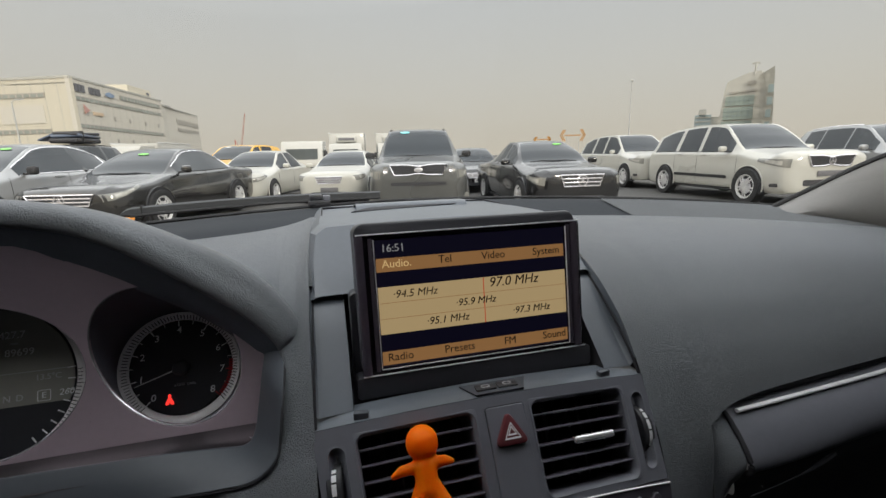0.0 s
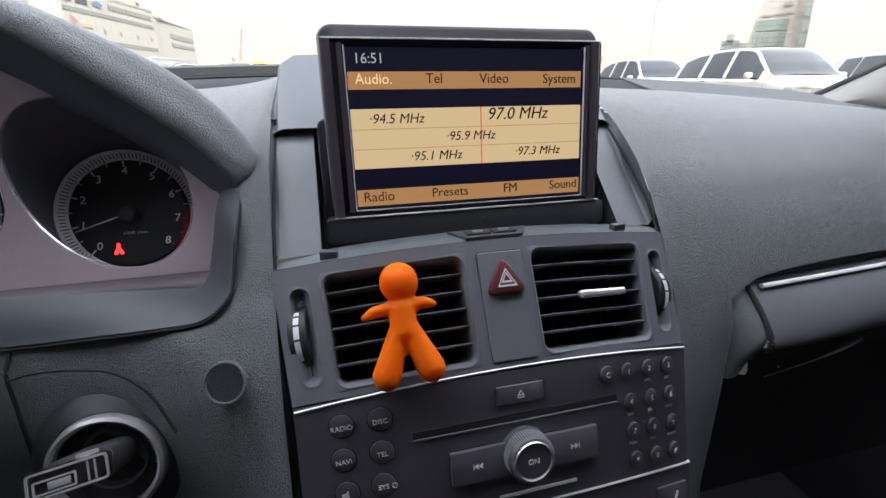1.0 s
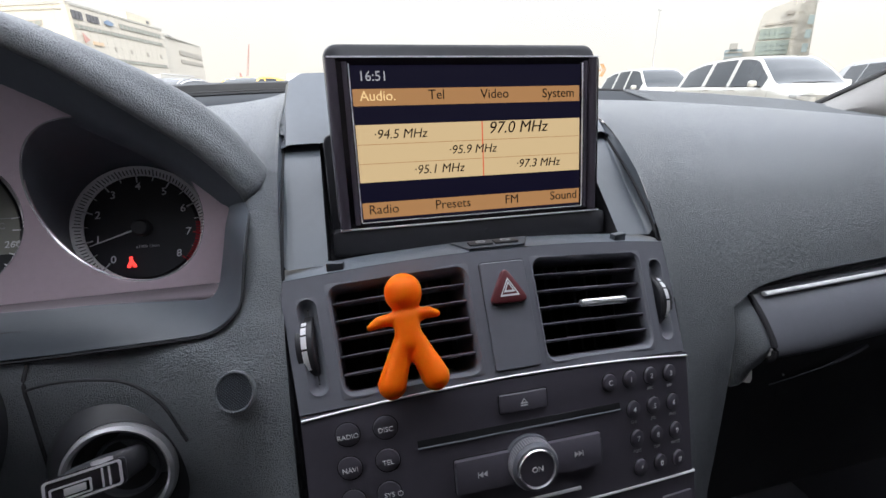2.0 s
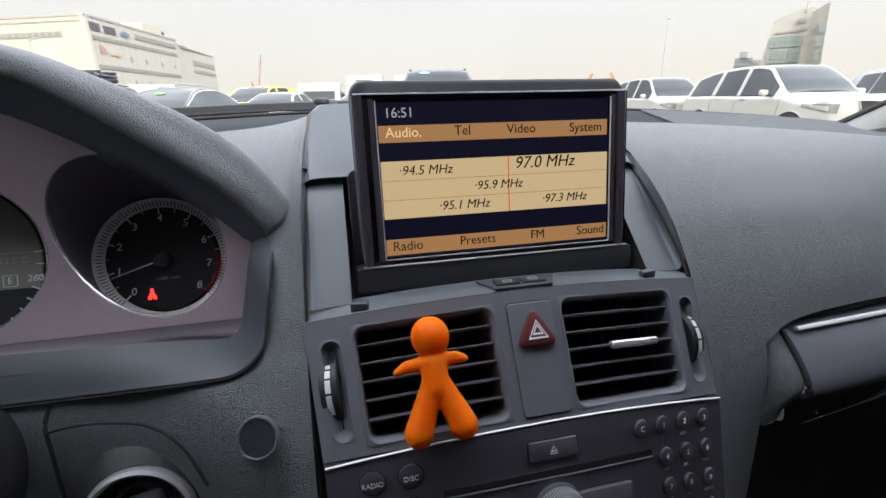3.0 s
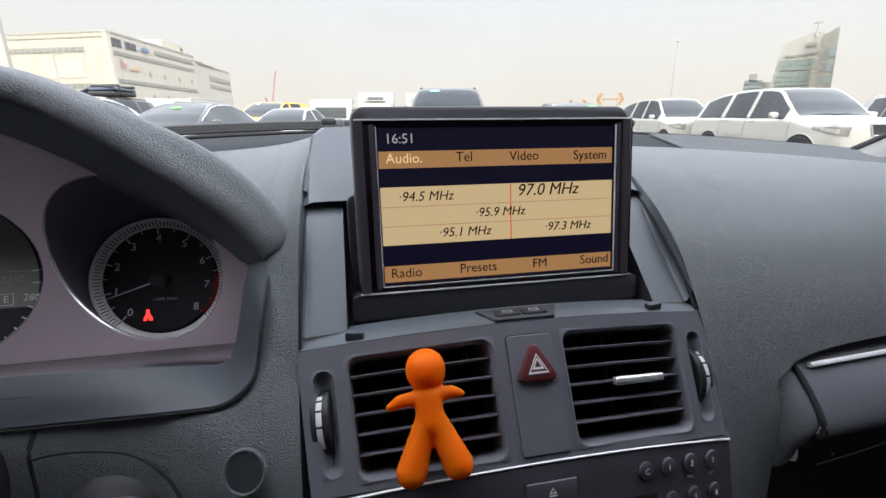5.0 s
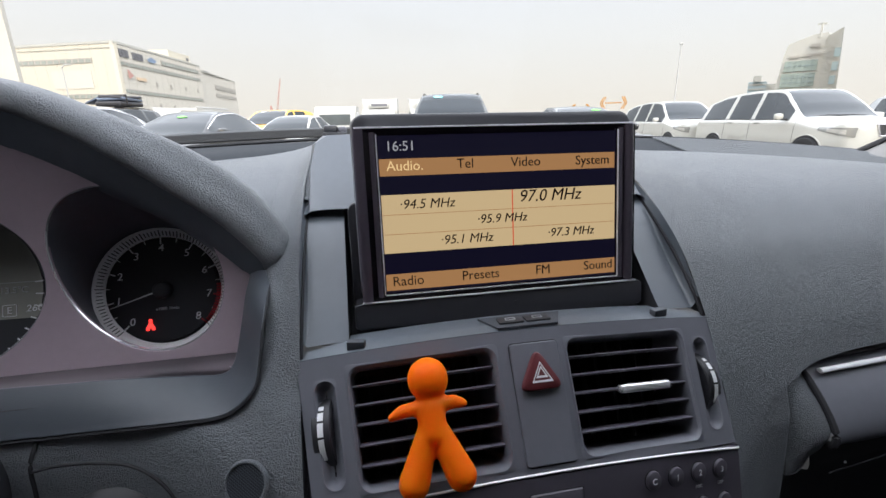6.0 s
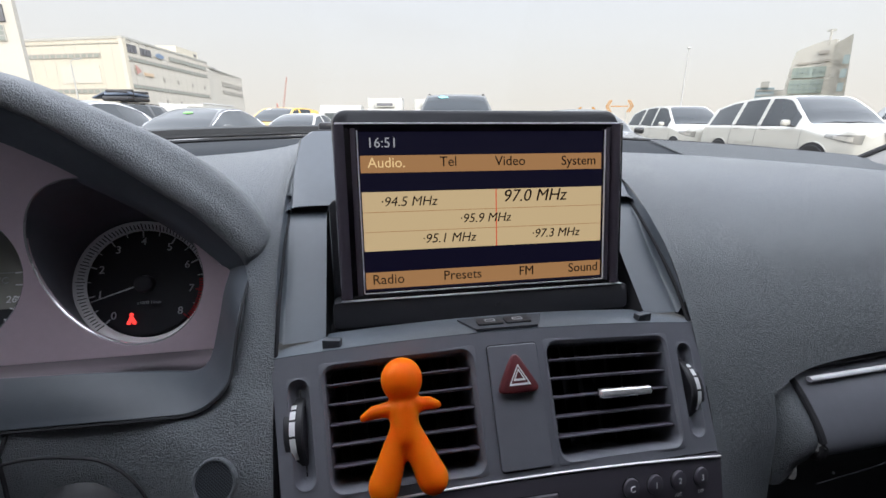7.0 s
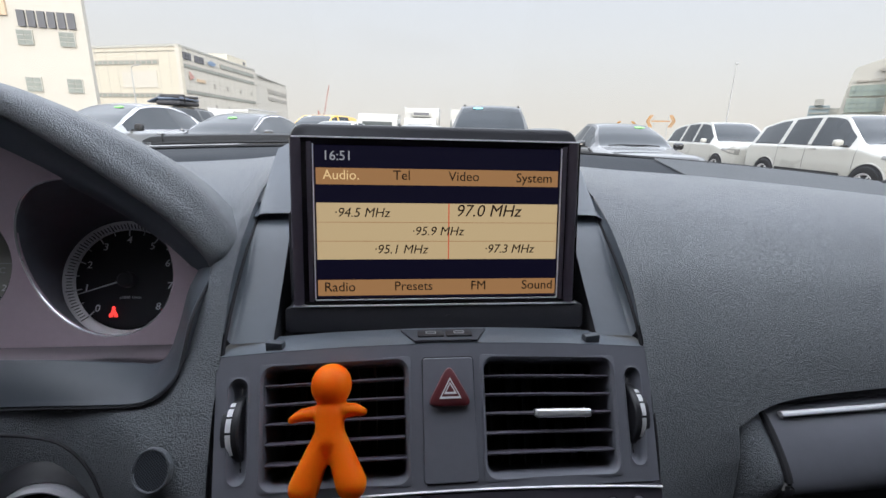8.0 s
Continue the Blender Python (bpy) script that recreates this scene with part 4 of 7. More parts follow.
for s in (-1, 1):
    u0, u1 = (VENT[0], VENT[1]) if s > 0 else (-VENT[1], -VENT[0])
    part("vent_bezel", loop_sheet([(ring_uv(u0, u1, *VENT[2:], 0.0004, 0.0014), 0.0002), (ring_uv(u0, u1, *VENT[2:], 0.007, 0.0010), 0.0007), (ring_uv(u0, u1, *VENT[2:], 0.007, 0.0002), 0.0008), (ring_uv(u0, u1, *VENT[2:], 0.007, -0.0012), -0.0006), (ring_uv(u0, u1, *VENT[2:], 0.007, -0.0022), -0.006), (ring_uv(u0, u1, *VENT[2:], 0.007, -0.0026), -0.05)]), PANEL, vents, "rounded opening of the vent")
    part("duct", bend(box((0.082, 0.064, 0.002), pose((u0 + u1) / 2, -(VENT[2] + VENT[3]) / 2, -0.048))), DARK, vents)
    for k in range(5):
        vv = 0.0175 + 0.0104 * k
        b = bmesh.new()
        n = 12
        rows = []
        for i in range(n + 1):
            u = u0 + 0.002 + (u1 - u0 - 0.004) * i / n
            rows.append([(u, -vv + dy, d) for dy, d in ((0.0008, -0.0035), (0.0001, -0.0025), (-0.0008, -0.0035), (-0.0013, -0.012), (-0.0003, -0.024), (0.0009, -0.012))])
        sheet(rows, closed=True, bm=b)
        vane = part("vane", bend(b), RADIO, vents)
        if s > 0 and k == 2:
            b = box((0.0365, 0.0052, 0.006), pose(0.0705, -vv, -0.0005), 0.0018, seg=3)
            part("slider", bend(b), CHROME, vane, "polished chrome slider tab")
    for k in range(7):
        u = u0 + 0.010 + k * 0.0108
        part("upright_vane", bend(box((0.0012, 0.060, 0.014), pose(u, -0.0388, -0.034))), DARK, vents)
# thumbwheels beside the vents
for s in (-1, 1):
    uc = WHEEL_U[1] if s > 0 else WHEEL_U[0]
    slot = (uc - 0.0056, uc + 0.0056, 0.0120, 0.0670, 0.0054)
    part("wheel_scoop", loop_sheet([(ring_uv(*slot[:4], 0.0004, 0.0012), 0.0002), (ring_uv(*slot, 0.0010), 0.0003), (ring_uv(*slot, 0.0004), 0.0005), (ring_uv(*slot, -0.0003), -0.0004), (ring_uv(*slot, -0.0016), -0.0040), (ring_uv(*slot, -0.0034), -0.0062), (ring_uv(*slot, -0.0052), -0.0066)]), PANEL, vents, "rounded scoop round the thumbwheel")
    b = lathe([(0.0, -0.0052), (0.0215, -0.0052), (0.0225, -0.0045), (0.0225, 0.0045), (0.0215, 0.0052), (0.0, 0.0052)], 72)
    for k, v in enumerate(b.verts):
        r = math.hypot(v.co.x, v.co.y)
        if r > 0.022 and int(round(math.degrees(math.atan2(v.co.y, v.co.x)) / 5)) % 2:
            v.co.x *= 0.982
            v.co.y *= 0.982
    wheel = part("thumbwheel", b, BLACK, vents, "black ribbed thumbwheel with white marks")
    wm = stack_pose(uc, 0.0390, -0.0208) @ pose(0, 0, 0, 0, 90, 0)
    wheel.data.transform(wm)
    b = bmesh.new()
    for a0, a1 in ((-38, -32), (-29, -18), (-15, 3), (6, 36)):
        sheet([[(0.0228 * math.cos(radians(a)), 0.0228 * math.sin(radians(a)), w) for a in span(a0, a1, 6)] for w in (-0.0016, 0.0016)], bm=b)
    mk = part("mark", b, PRINT, wheel)
    mk.data.transform(wm @ pose(0, 0, 0, 0, 0, 180))
# hazard panel
part("switch_joint", bend(prism([(x + 0.0014, y - 0.0393) for x, y in rrect(0.0302, 0.0662, 0.0022, 4)], 0.0001, 0.0005)), DARK, vents)
part("switch_panel", prism(rrect(0.0290, 0.0650, 0.0018, 4), 0.0, 0.0014, stack_pose(0.0014, 0.0393), 0.0006), PANEL, vents, "plain charcoal switch panel", smooth=False)


def tri_outline(w, h, r):
    out = []
    pts = [(-w / 2, -h / 2), (w / 2, -h / 2), (0, h / 2)]
    for i in range(3):
        p, a, c = (Vector(pts[(i + k) % 3]) for k in (0, -1, 1))
        d0, d1 = (a - p).normalized() * r, (c - p).normalized() * r
        for k in range(6):
            t = k / 5
            q = (p + d0) * (1 - t) ** 2 + p * 2 * t * (1 - t) + (p + d1) * t * t
            out.append((q.x, q.y))
    return out


HZ = stack_pose(0.0016, 0.0215, 0.0012)
haz = part("hazard_button", prism(tri_outline(0.0265, 0.0235, 0.0062), 0.0, 0.0042, HZ, 0.0016), RED_BUTTON, vents, "dark red triangular hazard button")
for w, w2 in ((0.0125, 0.0100), (0.0072, 0.0046)):
    part("triangle_mark", frame_prism(tri_outline(w, w * 0.90, 0.0003), tri_outline(w2, w2 * 0.90, 0.0003), 0.0043, 0.0047, HZ @ pose(0.0002, -0.0020, 0)), PRINT, haz)
# top edge of the panel, with clips and two small switches
b = bmesh.new()
rows = []
for u in span(-0.133, 0.133, 30):
    p = on_stack(u, -0.001)
    rows.append([p + Vector((0, dy, dz)) for dy, dz in ((0.0, -0.004), (0.0006, 0.0003), (0.006, 0.0008), (0.014, 0.0002), (0.027, -0.0022), (0.031, -0.008))])
part("top_edge", sheet(rows, bm=b), VINYL_SMOOTH, vents)
for uc in (-0.0990, 0.0940):
    p = on_stack(uc, -0.001) + Vector((0, 0.0050, 0.0020))
    part("clip", box((0.0105, 0.0050, 0.0062), pose(p.x, p.y, p.z, 0, 0, math.degrees(2 * p.x)), 0.0009), FRAME_PLASTIC, vents)
p = on_stack(0.0010, -0.001) + Vector((0, 0.0095, 0.0005))
part("switch_bay", prism([(-0.0185, -0.0085), (0.0185, -0.0085), (0.0265, 0.008), (-0.0265, 0.008)], 0, 0.0012, pose(p.x, p.y, p.z, -3, 0, 0)), FRAME_PLASTIC, vents)
for dx in (-0.0085, 0.0085):
    k = part("switch", prism(rrect(0.0158, 0.0085, 0.0012, 3), 0.0012, 0.0024, pose(p.x + dx, p.y, p.z, -3, 0, 0), 0.0005), BLACK, vents, "small black switch")
    part("symbol", frame_prism(rrect(0.0062, 0.0036, 0.0006, 2), rrect(0.0050, 0.0024, 0.0004, 2), 0.0024, 0.0027, pose(p.x + dx, p.y, p.z, -3, 0, 0)), PRINT_DIM, k)


def sil_v(u):
    return 0.0756 + 0.20 * u * u


def strip(vf, u0, u1, w, d, lift=0.0, n=30):
    b = bmesh.new()
    rows = []
    for u in span(u0, u1, n):
        v = vf(u)
        rows.append([(u, -v + dy, dd) for dy, dd in ((-w / 2, lift - 0.001), (-w / 2, lift + d * 0.6), (0, lift + d), (w / 2, lift + d * 0.6), (w / 2, lift - 0.001))])
    return bend(sheet(rows, bm=b))


part("chrome_line", strip(sil_v, -0.1325, 0.1345, 0.0013, 0.0011), BRIGHT_LINE, vents, "thin bright chrome line")

# ---------------------------------------------------------------- radio
radio = thing("radio_unit", "charcoal car radio with keypad, disc slot and a round knob", "car radio")
us = span(-0.133, 0.1345, 40)
part("faceplate", grid_plate(us, span(0.0770, 0.1600, 12), lambda u, v: False), RADIO, radio)
part("chrome_line", strip(lambda u: 0.1608, -0.1325, 0.1365, 0.0014, 0.0012), BRIGHT_LINE, radio, "thin bright chrome line")
part("slot", strip(lambda u: 0.1052, -0.0665, 0.0715, 0.0042, 0.0004), DARK, radio, "dark disc slot")
part("slot_lip", strip(lambda u: 0.1078, -0.0665, 0.0715, 0.0012, 0.0010), PANEL, radio)


def button(name, u, v, w, h, r, lift, material, text="", size=0.005, dy=0.0, round_=False, label=""):
    m = stack_pose(u, v, 0.0)
    part("seat_ring", prism(ellipse(w / 2 + 0.0005, h / 2 + 0.0005, 28) if round_ else rrect(w + 0.001, h + 0.001, r + 0.0004, 4), 0.0, 0.0004, m), DARK, radio)
    o = part(name, prism(ellipse(w / 2, h / 2, 28) if round_ else rrect(w, h, r, 4), 0.0, lift, m, min(0.0009, lift * 0.6)), material, radio, label)
    if text:
        words("legend", text, size, m @ pose(0, dy, lift + 0.0001), PRINT, o)
    return o, m


for text, u, v in (("RADIO", -0.1067, 0.0925), ("DISC", -0.0845, 0.0925), ("NAVI", -0.1072, 0.1118), ("TEL", -0.0848, 0.1115), ("", -0.1069, 0.1312), ("SYS", -0.0857, 0.1305)):
    o, m = button("menu_button", u, v - 0.0012, 0.0135, 0.0135, 0, 0.0011, RADIO, text, 0.0040, -0.0012, True, "round flat charcoal menu button")
    if not text:
        b = prism([(-0.003, -0.001), (-0.0012, -0.001), (0.0008, -0.0026), (0.0008, 0.0026), (-0.0012, 0.001), (-0.003, 0.001)], 0.0011, 0.0014, m @ pose(0, -0.001, 0))
        part("symbol", b, PRINT, o)
    if text == "SYS":
        part("symbol", frame_prism(ellipse(0.0016, 0.0016, 16), ellipse(0.0012, 0.0012, 16), 0.0011, 0.0014, m @ pose(0.0062, -0.0012, 0)), PRINT, o)
KEYPAD = (("C", 0.0640, 0.0890, ""), ("1", 0.0807, 0.0890, ""), ("2", 0.0982, 0.0886, "ABC"), ("3", 0.1160, 0.0888, "DEF"), ("4", 0.0823, 0.1090, "GHI"), ("5", 0.0998, 0.1088, "JKL"), ("6", 0.1175, 0.1088, "MNO"),
        ("7", 0.0840, 0.1285, "PQRS"), ("8", 0.1013, 0.1285, "TUV"), ("9", 0.1190, 0.1285, "WXYZ"), ("*", 0.0856, 0.1483, ""), ("0", 0.1033, 0.1483, ""), ("#", 0.1203, 0.1483, ""))
for text, u, v, sub in KEYPAD:
    o, m = button("key", u, v, 0.0098, 0.0110, 0, 0.0020, RADIO, text, 0.0048, -0.0002, True, "small oval charcoal key")
    if sub:
        words("legend", sub, 0.0027, stack_pose(u, v + 0.0088, 0.0003), PRINT_DIM, radio)
o, m = button("eject_button", 0.0016, 0.0910, 0.0300, 0.0112, 0.0012, 0.0016, RADIO, label="flat charcoal eject button")
part("symbol", frame_prism(tri_outline(0.0046, 0.0034, 0.0002), tri_outline(0.0026, 0.0018, 0.0001), 0.0016, 0.0019, m @ pose(0, 0.0006, 0)), PRINT, o)
part("symbol", box((0.0046, 0.0006, 0.0003), m @ pose(0, -0.0021, 0.0018)), PRINT, o)
rock, m = button("rocker", 0.0032, 0.1285, 0.0930, 0.0200, 0.0014, 0.0030, RADIO, label="wide charcoal seek rocker")
for s in (-1, 1):
    b = bmesh.new()
    for dx in (0.0, 0.0026):
        prism([(s * (dx - 0.0022), -0.0017), (s * (dx - 0.0022), 0.0017), (s * (dx + 0.0004), 0)], 0.003, 0.0033, m @ pose(s * 0.0300, 0.0, 0), bm=b)
    box((0.0004, 0.0034, 0.0003), m @ pose(s * 0.0333, 0, 0.0032), bm=b)
    part("symbol", b, PRINT, rock)
    part("edge_line", box((0.0004, 0.0150, 0.0008), m @ pose(s * 0.0462, -0.001, 0.0030)), PANEL, rock)
KM = stack_pose(0.0022, 0.1262, 0.0)
b = lathe([(0.0, 0.0), (0.0150, 0.0), (0.0150, 0.0025), (0.0141, 0.003), (0.0139, 0.0105), (0.0130, 0.0128), (0.0106, 0.0136)], 120, KM)
knob = part("knob", b, PANEL, radio, "round satin metal knob with a knurled side")
b = bmesh.new()
for k in range(60):
    a = 6 * k
    box((0.0007, 0.0006, 0.0066), KM @ pose(*at_angle(0.01405, a), 0.0068, 0, 0, a), bm=b)
part("knurl", b, SATIN, knob)
part("cap", lathe([(0.0106, 0.0136), (0.0101, 0.0129), (0.0, 0.0132)], 48, KM), RADIO, knob, "black push cap")
part("cap_ring", lathe([(0.0104, 0.0134), (0.0107, 0.0141), (0.0113, 0.0141), (0.0117, 0.0132)], 60, KM), CHROME, knob, "thin chrome ring")
words("legend", "ON", 0.0045, KM @ pose(0, 0, 0.0134), PRINT, knob)
part("base_line", strip(lambda u: 0.1520, -0.016, 0.0375, 0.0020, 0.0012), BRIGHT_LINE, radio, "short satin silver strip under the knob")

# panel below the radio, and seat heating button
lower = thing("climate_panel", "charcoal climate panel with a seat heating button", "control panel")
part("faceplate", grid_plate(span(-0.133, 0.1365, 20), span(0.1620, 0.235, 8), lambda u, v: False), RADIO, lower)
m = stack_pose(0.1165, 0.1835, 0)
hb = part("seat_button", prism(rrect(0.027, 0.022, 0.0015, 4), 0, 0.0016, m, 0.0006), RADIO, lower, "seat heating button")
part("symbol", tube([m @ Vector(p) for p in ((0.004, 0.006, 0.002), (0.002, -0.001, 0.002), (-0.001, -0.0045, 0.002), (-0.006, -0.0045, 0.002))], 0.0008, 6), PRINT, hb)

# ---------------------------------------------------------------- display
DM = pose(0, 0.0, 1.005, 81.7, 0, 0)
disp = thing("dashboard_display", "fold-out dashboard display showing an amber radio menu", "display screen")
part("housing", prism(rrect(0.1870, 0.1170, 0.0085, 6), -0.026, -0.0006, DM @ pose(-0.0012, 0.0525, 0), 0.004), HOUSING, disp, "dark matt housing with rounded corners")
part("bezel", frame_prism(rrect(0.1850, 0.1060, 0.002, 3), rrect(0.1590, 0.0975, 0.0008, 3), -0.002, 0.0030, DM @ pose(0, 0.0486, 0), inner_z1=0.0016), GLOSS, disp, "glossy black bezel")
for s in (-1, 1):
    # side and bead carry the painted mauve reflection
    part("bezel_side", tube([DM @ Vector((s * 0.0893 - 0.0012, y, 0.0016)) for y in (-0.0040, 0.0486, 0.1012)], 0.0036, 16), BEZEL, disp, "rounded glossy bezel side, a pale cabin reflection put into its colour")
    part("bezel_bead", tube([DM @ Vector((s * 0.0822, y, 0.0026)) for y in (-0.0020, 0.0486, 0.0990)], 0.0018, 12), BEZEL, disp)
    part("edge_line", box((0.0007, 0.0985, 0.0008), DM @ pose(s * 0.0797, 0.0486, 0.0034)), BRIGHT_LINE, disp)
part("edge_line", box((0.1590, 0.0007, 0.0008), DM @ pose(0, -0.0010, 0.0034)), BRIGHT_LINE, disp)
part("chrome_line", box((0.1850, 0.0011, 0.0014), DM @ pose(0, 0.1020, 0.0024), 0.0003), BRIGHT_LINE, disp, "thin chrome line")
part("chrome_line", box((0.1880, 0.0011, 0.0014), DM @ pose(0, -0.0050, 0.0032), 0.0003), BRIGHT_LINE, disp)
part("foot", prism(rrect(0.1990, 0.0165, 0.003, 4), -0.024, 0.0030, DM @ pose(0, -0.0140, 0), 0.0012), HOUSING, disp, "matt black foot bar")
part("sensor", prism(ellipse(0.0016, 0.0016, 16), 0.0030, 0.0034, DM @ pose(0.006, -0.0135, 0)), BLACK, disp)
part("back_plate", prism(rrect(0.2000, 0.0800, 0.006, 5), -0.034, -0.014, DM @ pose(0, 0.0180, 0), 0.002), HOUSING, disp)
part("catch", prism(rrect(0.004, 0.008, 0.001, 3), 0, 0.0022, DM @ pose(0.0935, 0.075, -0.012, 0, 90, 0)), HOUSING, disp)
scr = part("screen", prism(rrect(0.1590, 0.0975, 0.0008, 3), 0.0, 0.0008, DM @ pose(0, 0.0486, 0)), SCR_BACK, disp, "lit radio page in amber and cream")


def page(x0, x1, y0, y1, material, name="field", z=0.0010, parent=None):
    return part(name, prism([(x0, y0), (x1, y0), (x1, y1), (x0, y1)], z - 0.0002, z, DM), material, parent or scr)


page(-0.0786, 0.0786, 0.0730, 0.0834, AMBER, "menu_bar")
page(-0.0786, 0.0790, 0.0250, 0.0615, CREAM, "station_list")
page(-0.0786, 0.0792, 0.0012, 0.0117, AMBER, "menu_bar")
for yy in (0.0491, 0.0369):
    page(-0.0786, 0.0790, yy - 0.00018, yy + 0.00018, AMBER, "divider", 0.0012)
page(0.0056, 0.0063, 0.0250, 0.0615, SCR_RED, "tuning_line", 0.0014)
for text, x, y, s, sh, material in (
        ("16:51", -0.0650, 0.0907, 0.0084, 0, SCR_WHITE), ("Audio.", -0.0628, 0.0788, 0.0086, 0, SCR_GOLD), ("Tel", -0.0246, 0.0790, 0.0086, 0, INK), ("Video", 0.0156, 0.0788, 0.0086, 0, INK), ("System", 0.0624, 0.0784, 0.0086, 0, INK),
        ("\u00b794.5 MHz", -0.0503, 0.0551, 0.0085, 0.22, INK), ("97.0 MHz", 0.0320, 0.0566, 0.0111, 0.22, INK), ("\u00b795.9 MHz", -0.0015, 0.0433, 0.0082, 0.22, INK), ("\u00b795.1 MHz", -0.0255, 0.0314, 0.0084, 0.22, INK), ("\u00b797.3 MHz", 0.0464, 0.0317, 0.0081, 0.22, INK),
        ("Radio", -0.0646, 0.0068, 0.0088, 0, INK), ("Presets", -0.0169, 0.0071, 0.0086, 0, INK), ("FM", 0.0263, 0.0071, 0.0086, 0, INK), ("Sound", 0.0666, 0.0072, 0.0086, 0, INK)):
    words("legend", text, s, DM @ pose(x, y, 0.0013), material, scr, shear=sh)

# ---------------------------------------------------------------- glovebox side
glove = thing("glovebox", "dark grey glovebox with a bright metal trim strip", "glovebox")
G_COLS = [
    (0.2405, [(-0.008, 0.921), (-0.020, 0.917), (-0.037, 0.902), (-0.050, 0.884), (-0.049, 0.873), (-0.030, 0.866)]),
    (0.30, [(-0.005, 0.922), (-0.017, 0.918), (-0.035, 0.904), (-0.048, 0.885), (-0.047, 0.872), (-0.027, 0.866)]),
    (0.45, [(0.002, 0.923), (-0.010, 0.920), (-0.028, 0.908), (-0.040, 0.890), (-0.038, 0.874), (-0.02, 0.868)]),
    (0.92, [(0.03, 0.930), (0.018, 0.928), (0.0, 0.918), (-0.01, 0.90), (-0.008, 0.88), (0.0, 0.874)]),
]
part("panel", patch(G_COLS, 40, 24, 0.003), PANEL, glove)
part("upper_gap", tube([(0.236, -0.0095, 0.9235), (0.34, -0.004, 0.9245), (0.5, 0.004, 0.927), (0.9, 0.026, 0.934)], 0.0062, 8), DARK, glove)
part("trim_strip", tube(spline([(0.2485, -0.0225, 0.9190), (0.34, -0.0185, 0.9195), (0.5, -0.011, 0.9215), (0.9, 0.011, 0.928)], 30), 0.0025, 10, flat=0.8), BRIGHT_LINE, glove, "bright metal trim strip")
# shade below the panel is put into the door's black colour
part("door", patch([(x, [(-0.035 + 0.06 * (x - 0.24), 0.868), (-0.040 + 0.06 * (x - 0.24), 0.845), (-0.02 + 0.06 * (x - 0.24), 0.835), (0.01, 0.80), (0.03, 0.6)]) for x in (0.235, 0.4, 0.6, 0.92)], 12, 16), BLACK, glove, "glovebox door, its shade put into a black colour")
part("lip", tube(spline([(0.250, -0.0450, 0.8430), (0.30, -0.0435, 0.8480), (0.33, -0.0425, 0.8535), (0.36, -0.040, 0.861)], 12), [0.0006] * 6 + [0.0010, 0.0014, 0.0018, 0.0022, 0.0024, 0.0024, 0.0020], 6), PANEL, glove)
part("joint", tube(spline([(0.2345, -0.013, 0.9225), (0.2375, -0.022, 0.9155), (0.2385, -0.0375, 0.9005), (0.2385, -0.0495, 0.8850), (0.2385, -0.050, 0.874), (0.238, -0.036, 0.866)], 20), 0.0026, 8), DARK, glove)
part("screw", lathe([(0.0, 0.0008), (0.0010, 0.0004), (0.0011, 0.0)], 10, pose(0.262, -0.0455, 0.8515, 70, 0, 0)), SATIN, glove, "tiny bright screw")
CH_COLS = [
    (0.2075, [(-0.024, 0.9225), (-0.0285, 0.914), (-0.036, 0.892), (-0.0420, 0.868), (-0.0460, 0.850)]),
    (0.2150, [(-0.0240, 0.9225), (-0.0310, 0.913), (-0.0405, 0.893), (-0.0465, 0.872), (-0.047, 0.853)]),
    (0.2260, [(-0.0215, 0.921), (-0.030, 0.911), (-0.042, 0.895), (-0.0485, 0.878), (-0.045, 0.862)]),
    (0.2365, [(-0.0155, 0.9195), (-0.0245, 0.911), (-0.0390, 0.8975), (-0.0480, 0.8840), (-0.0450, 0.8700)]),
    (0.2395, [(-0.008, 0.917), (-0.015, 0.909), (-0.030, 0.895), (-0.038, 0.882), (-0.035, 0.870)]),
]
part("side_cheek", patch(CH_COLS, 24, 24), VINYL, glove, "smooth rounded cheek beside the joint")
# underside of the grey cheek, its shade painted as black
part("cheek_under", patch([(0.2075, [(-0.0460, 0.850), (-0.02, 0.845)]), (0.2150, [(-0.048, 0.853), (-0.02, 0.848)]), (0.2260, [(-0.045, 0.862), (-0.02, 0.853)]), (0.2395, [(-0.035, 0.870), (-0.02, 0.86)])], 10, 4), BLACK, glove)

# ---------------------------------------------------------------- speaker, ignition, key
spk = thing("speaker_grille", "small round black speaker grille in the knee panel", "speaker grille")
SM = pose(-0.1595, -0.0627, 0.9309, 63, 0, -14)
part("rim", lathe([(0.0098, -0.0022), (0.0101, 0.0000), (0.0108, 0.0005), (0.0115, 0.0002), (0.0119, -0.002)], 48, SM), VINYL, spk)
part("backing", lathe([(0.0, -0.0008), (0.0100, -0.0008)], 40, SM), BLACK, spk)
b = bmesh.new()
for k in range(-8, 9):
    o = k * 0.00122
    hl = math.sqrt(max(0.0, 0.0099 ** 2 - o * o))
    for a in (35, -35):
        box((2 * hl, 0.0004, 0.0004), SM @ pose(0, 0, -0.0005, 0, 0, a) @ pose(0, o, 0), bm=b)
part("mesh", b, FRAME_PLASTIC, spk, "fine wire mesh")

ign = thing("ignition_switch", "round ignition switch with a satin metal ring", "ignition switch")
IM = pose(-0.2325, -0.0480, 0.8780, 74, 0, 0) @ Matrix.Scale(0.93, 4)
part("collar", lathe([(0.050, -0.020), (0.047, -0.011), (0.0425, -0.005), (0.0380, -0.0015), (0.0335, 0.002)], 64, IM), BLACK, ign, "smooth dark funnel round the switch")
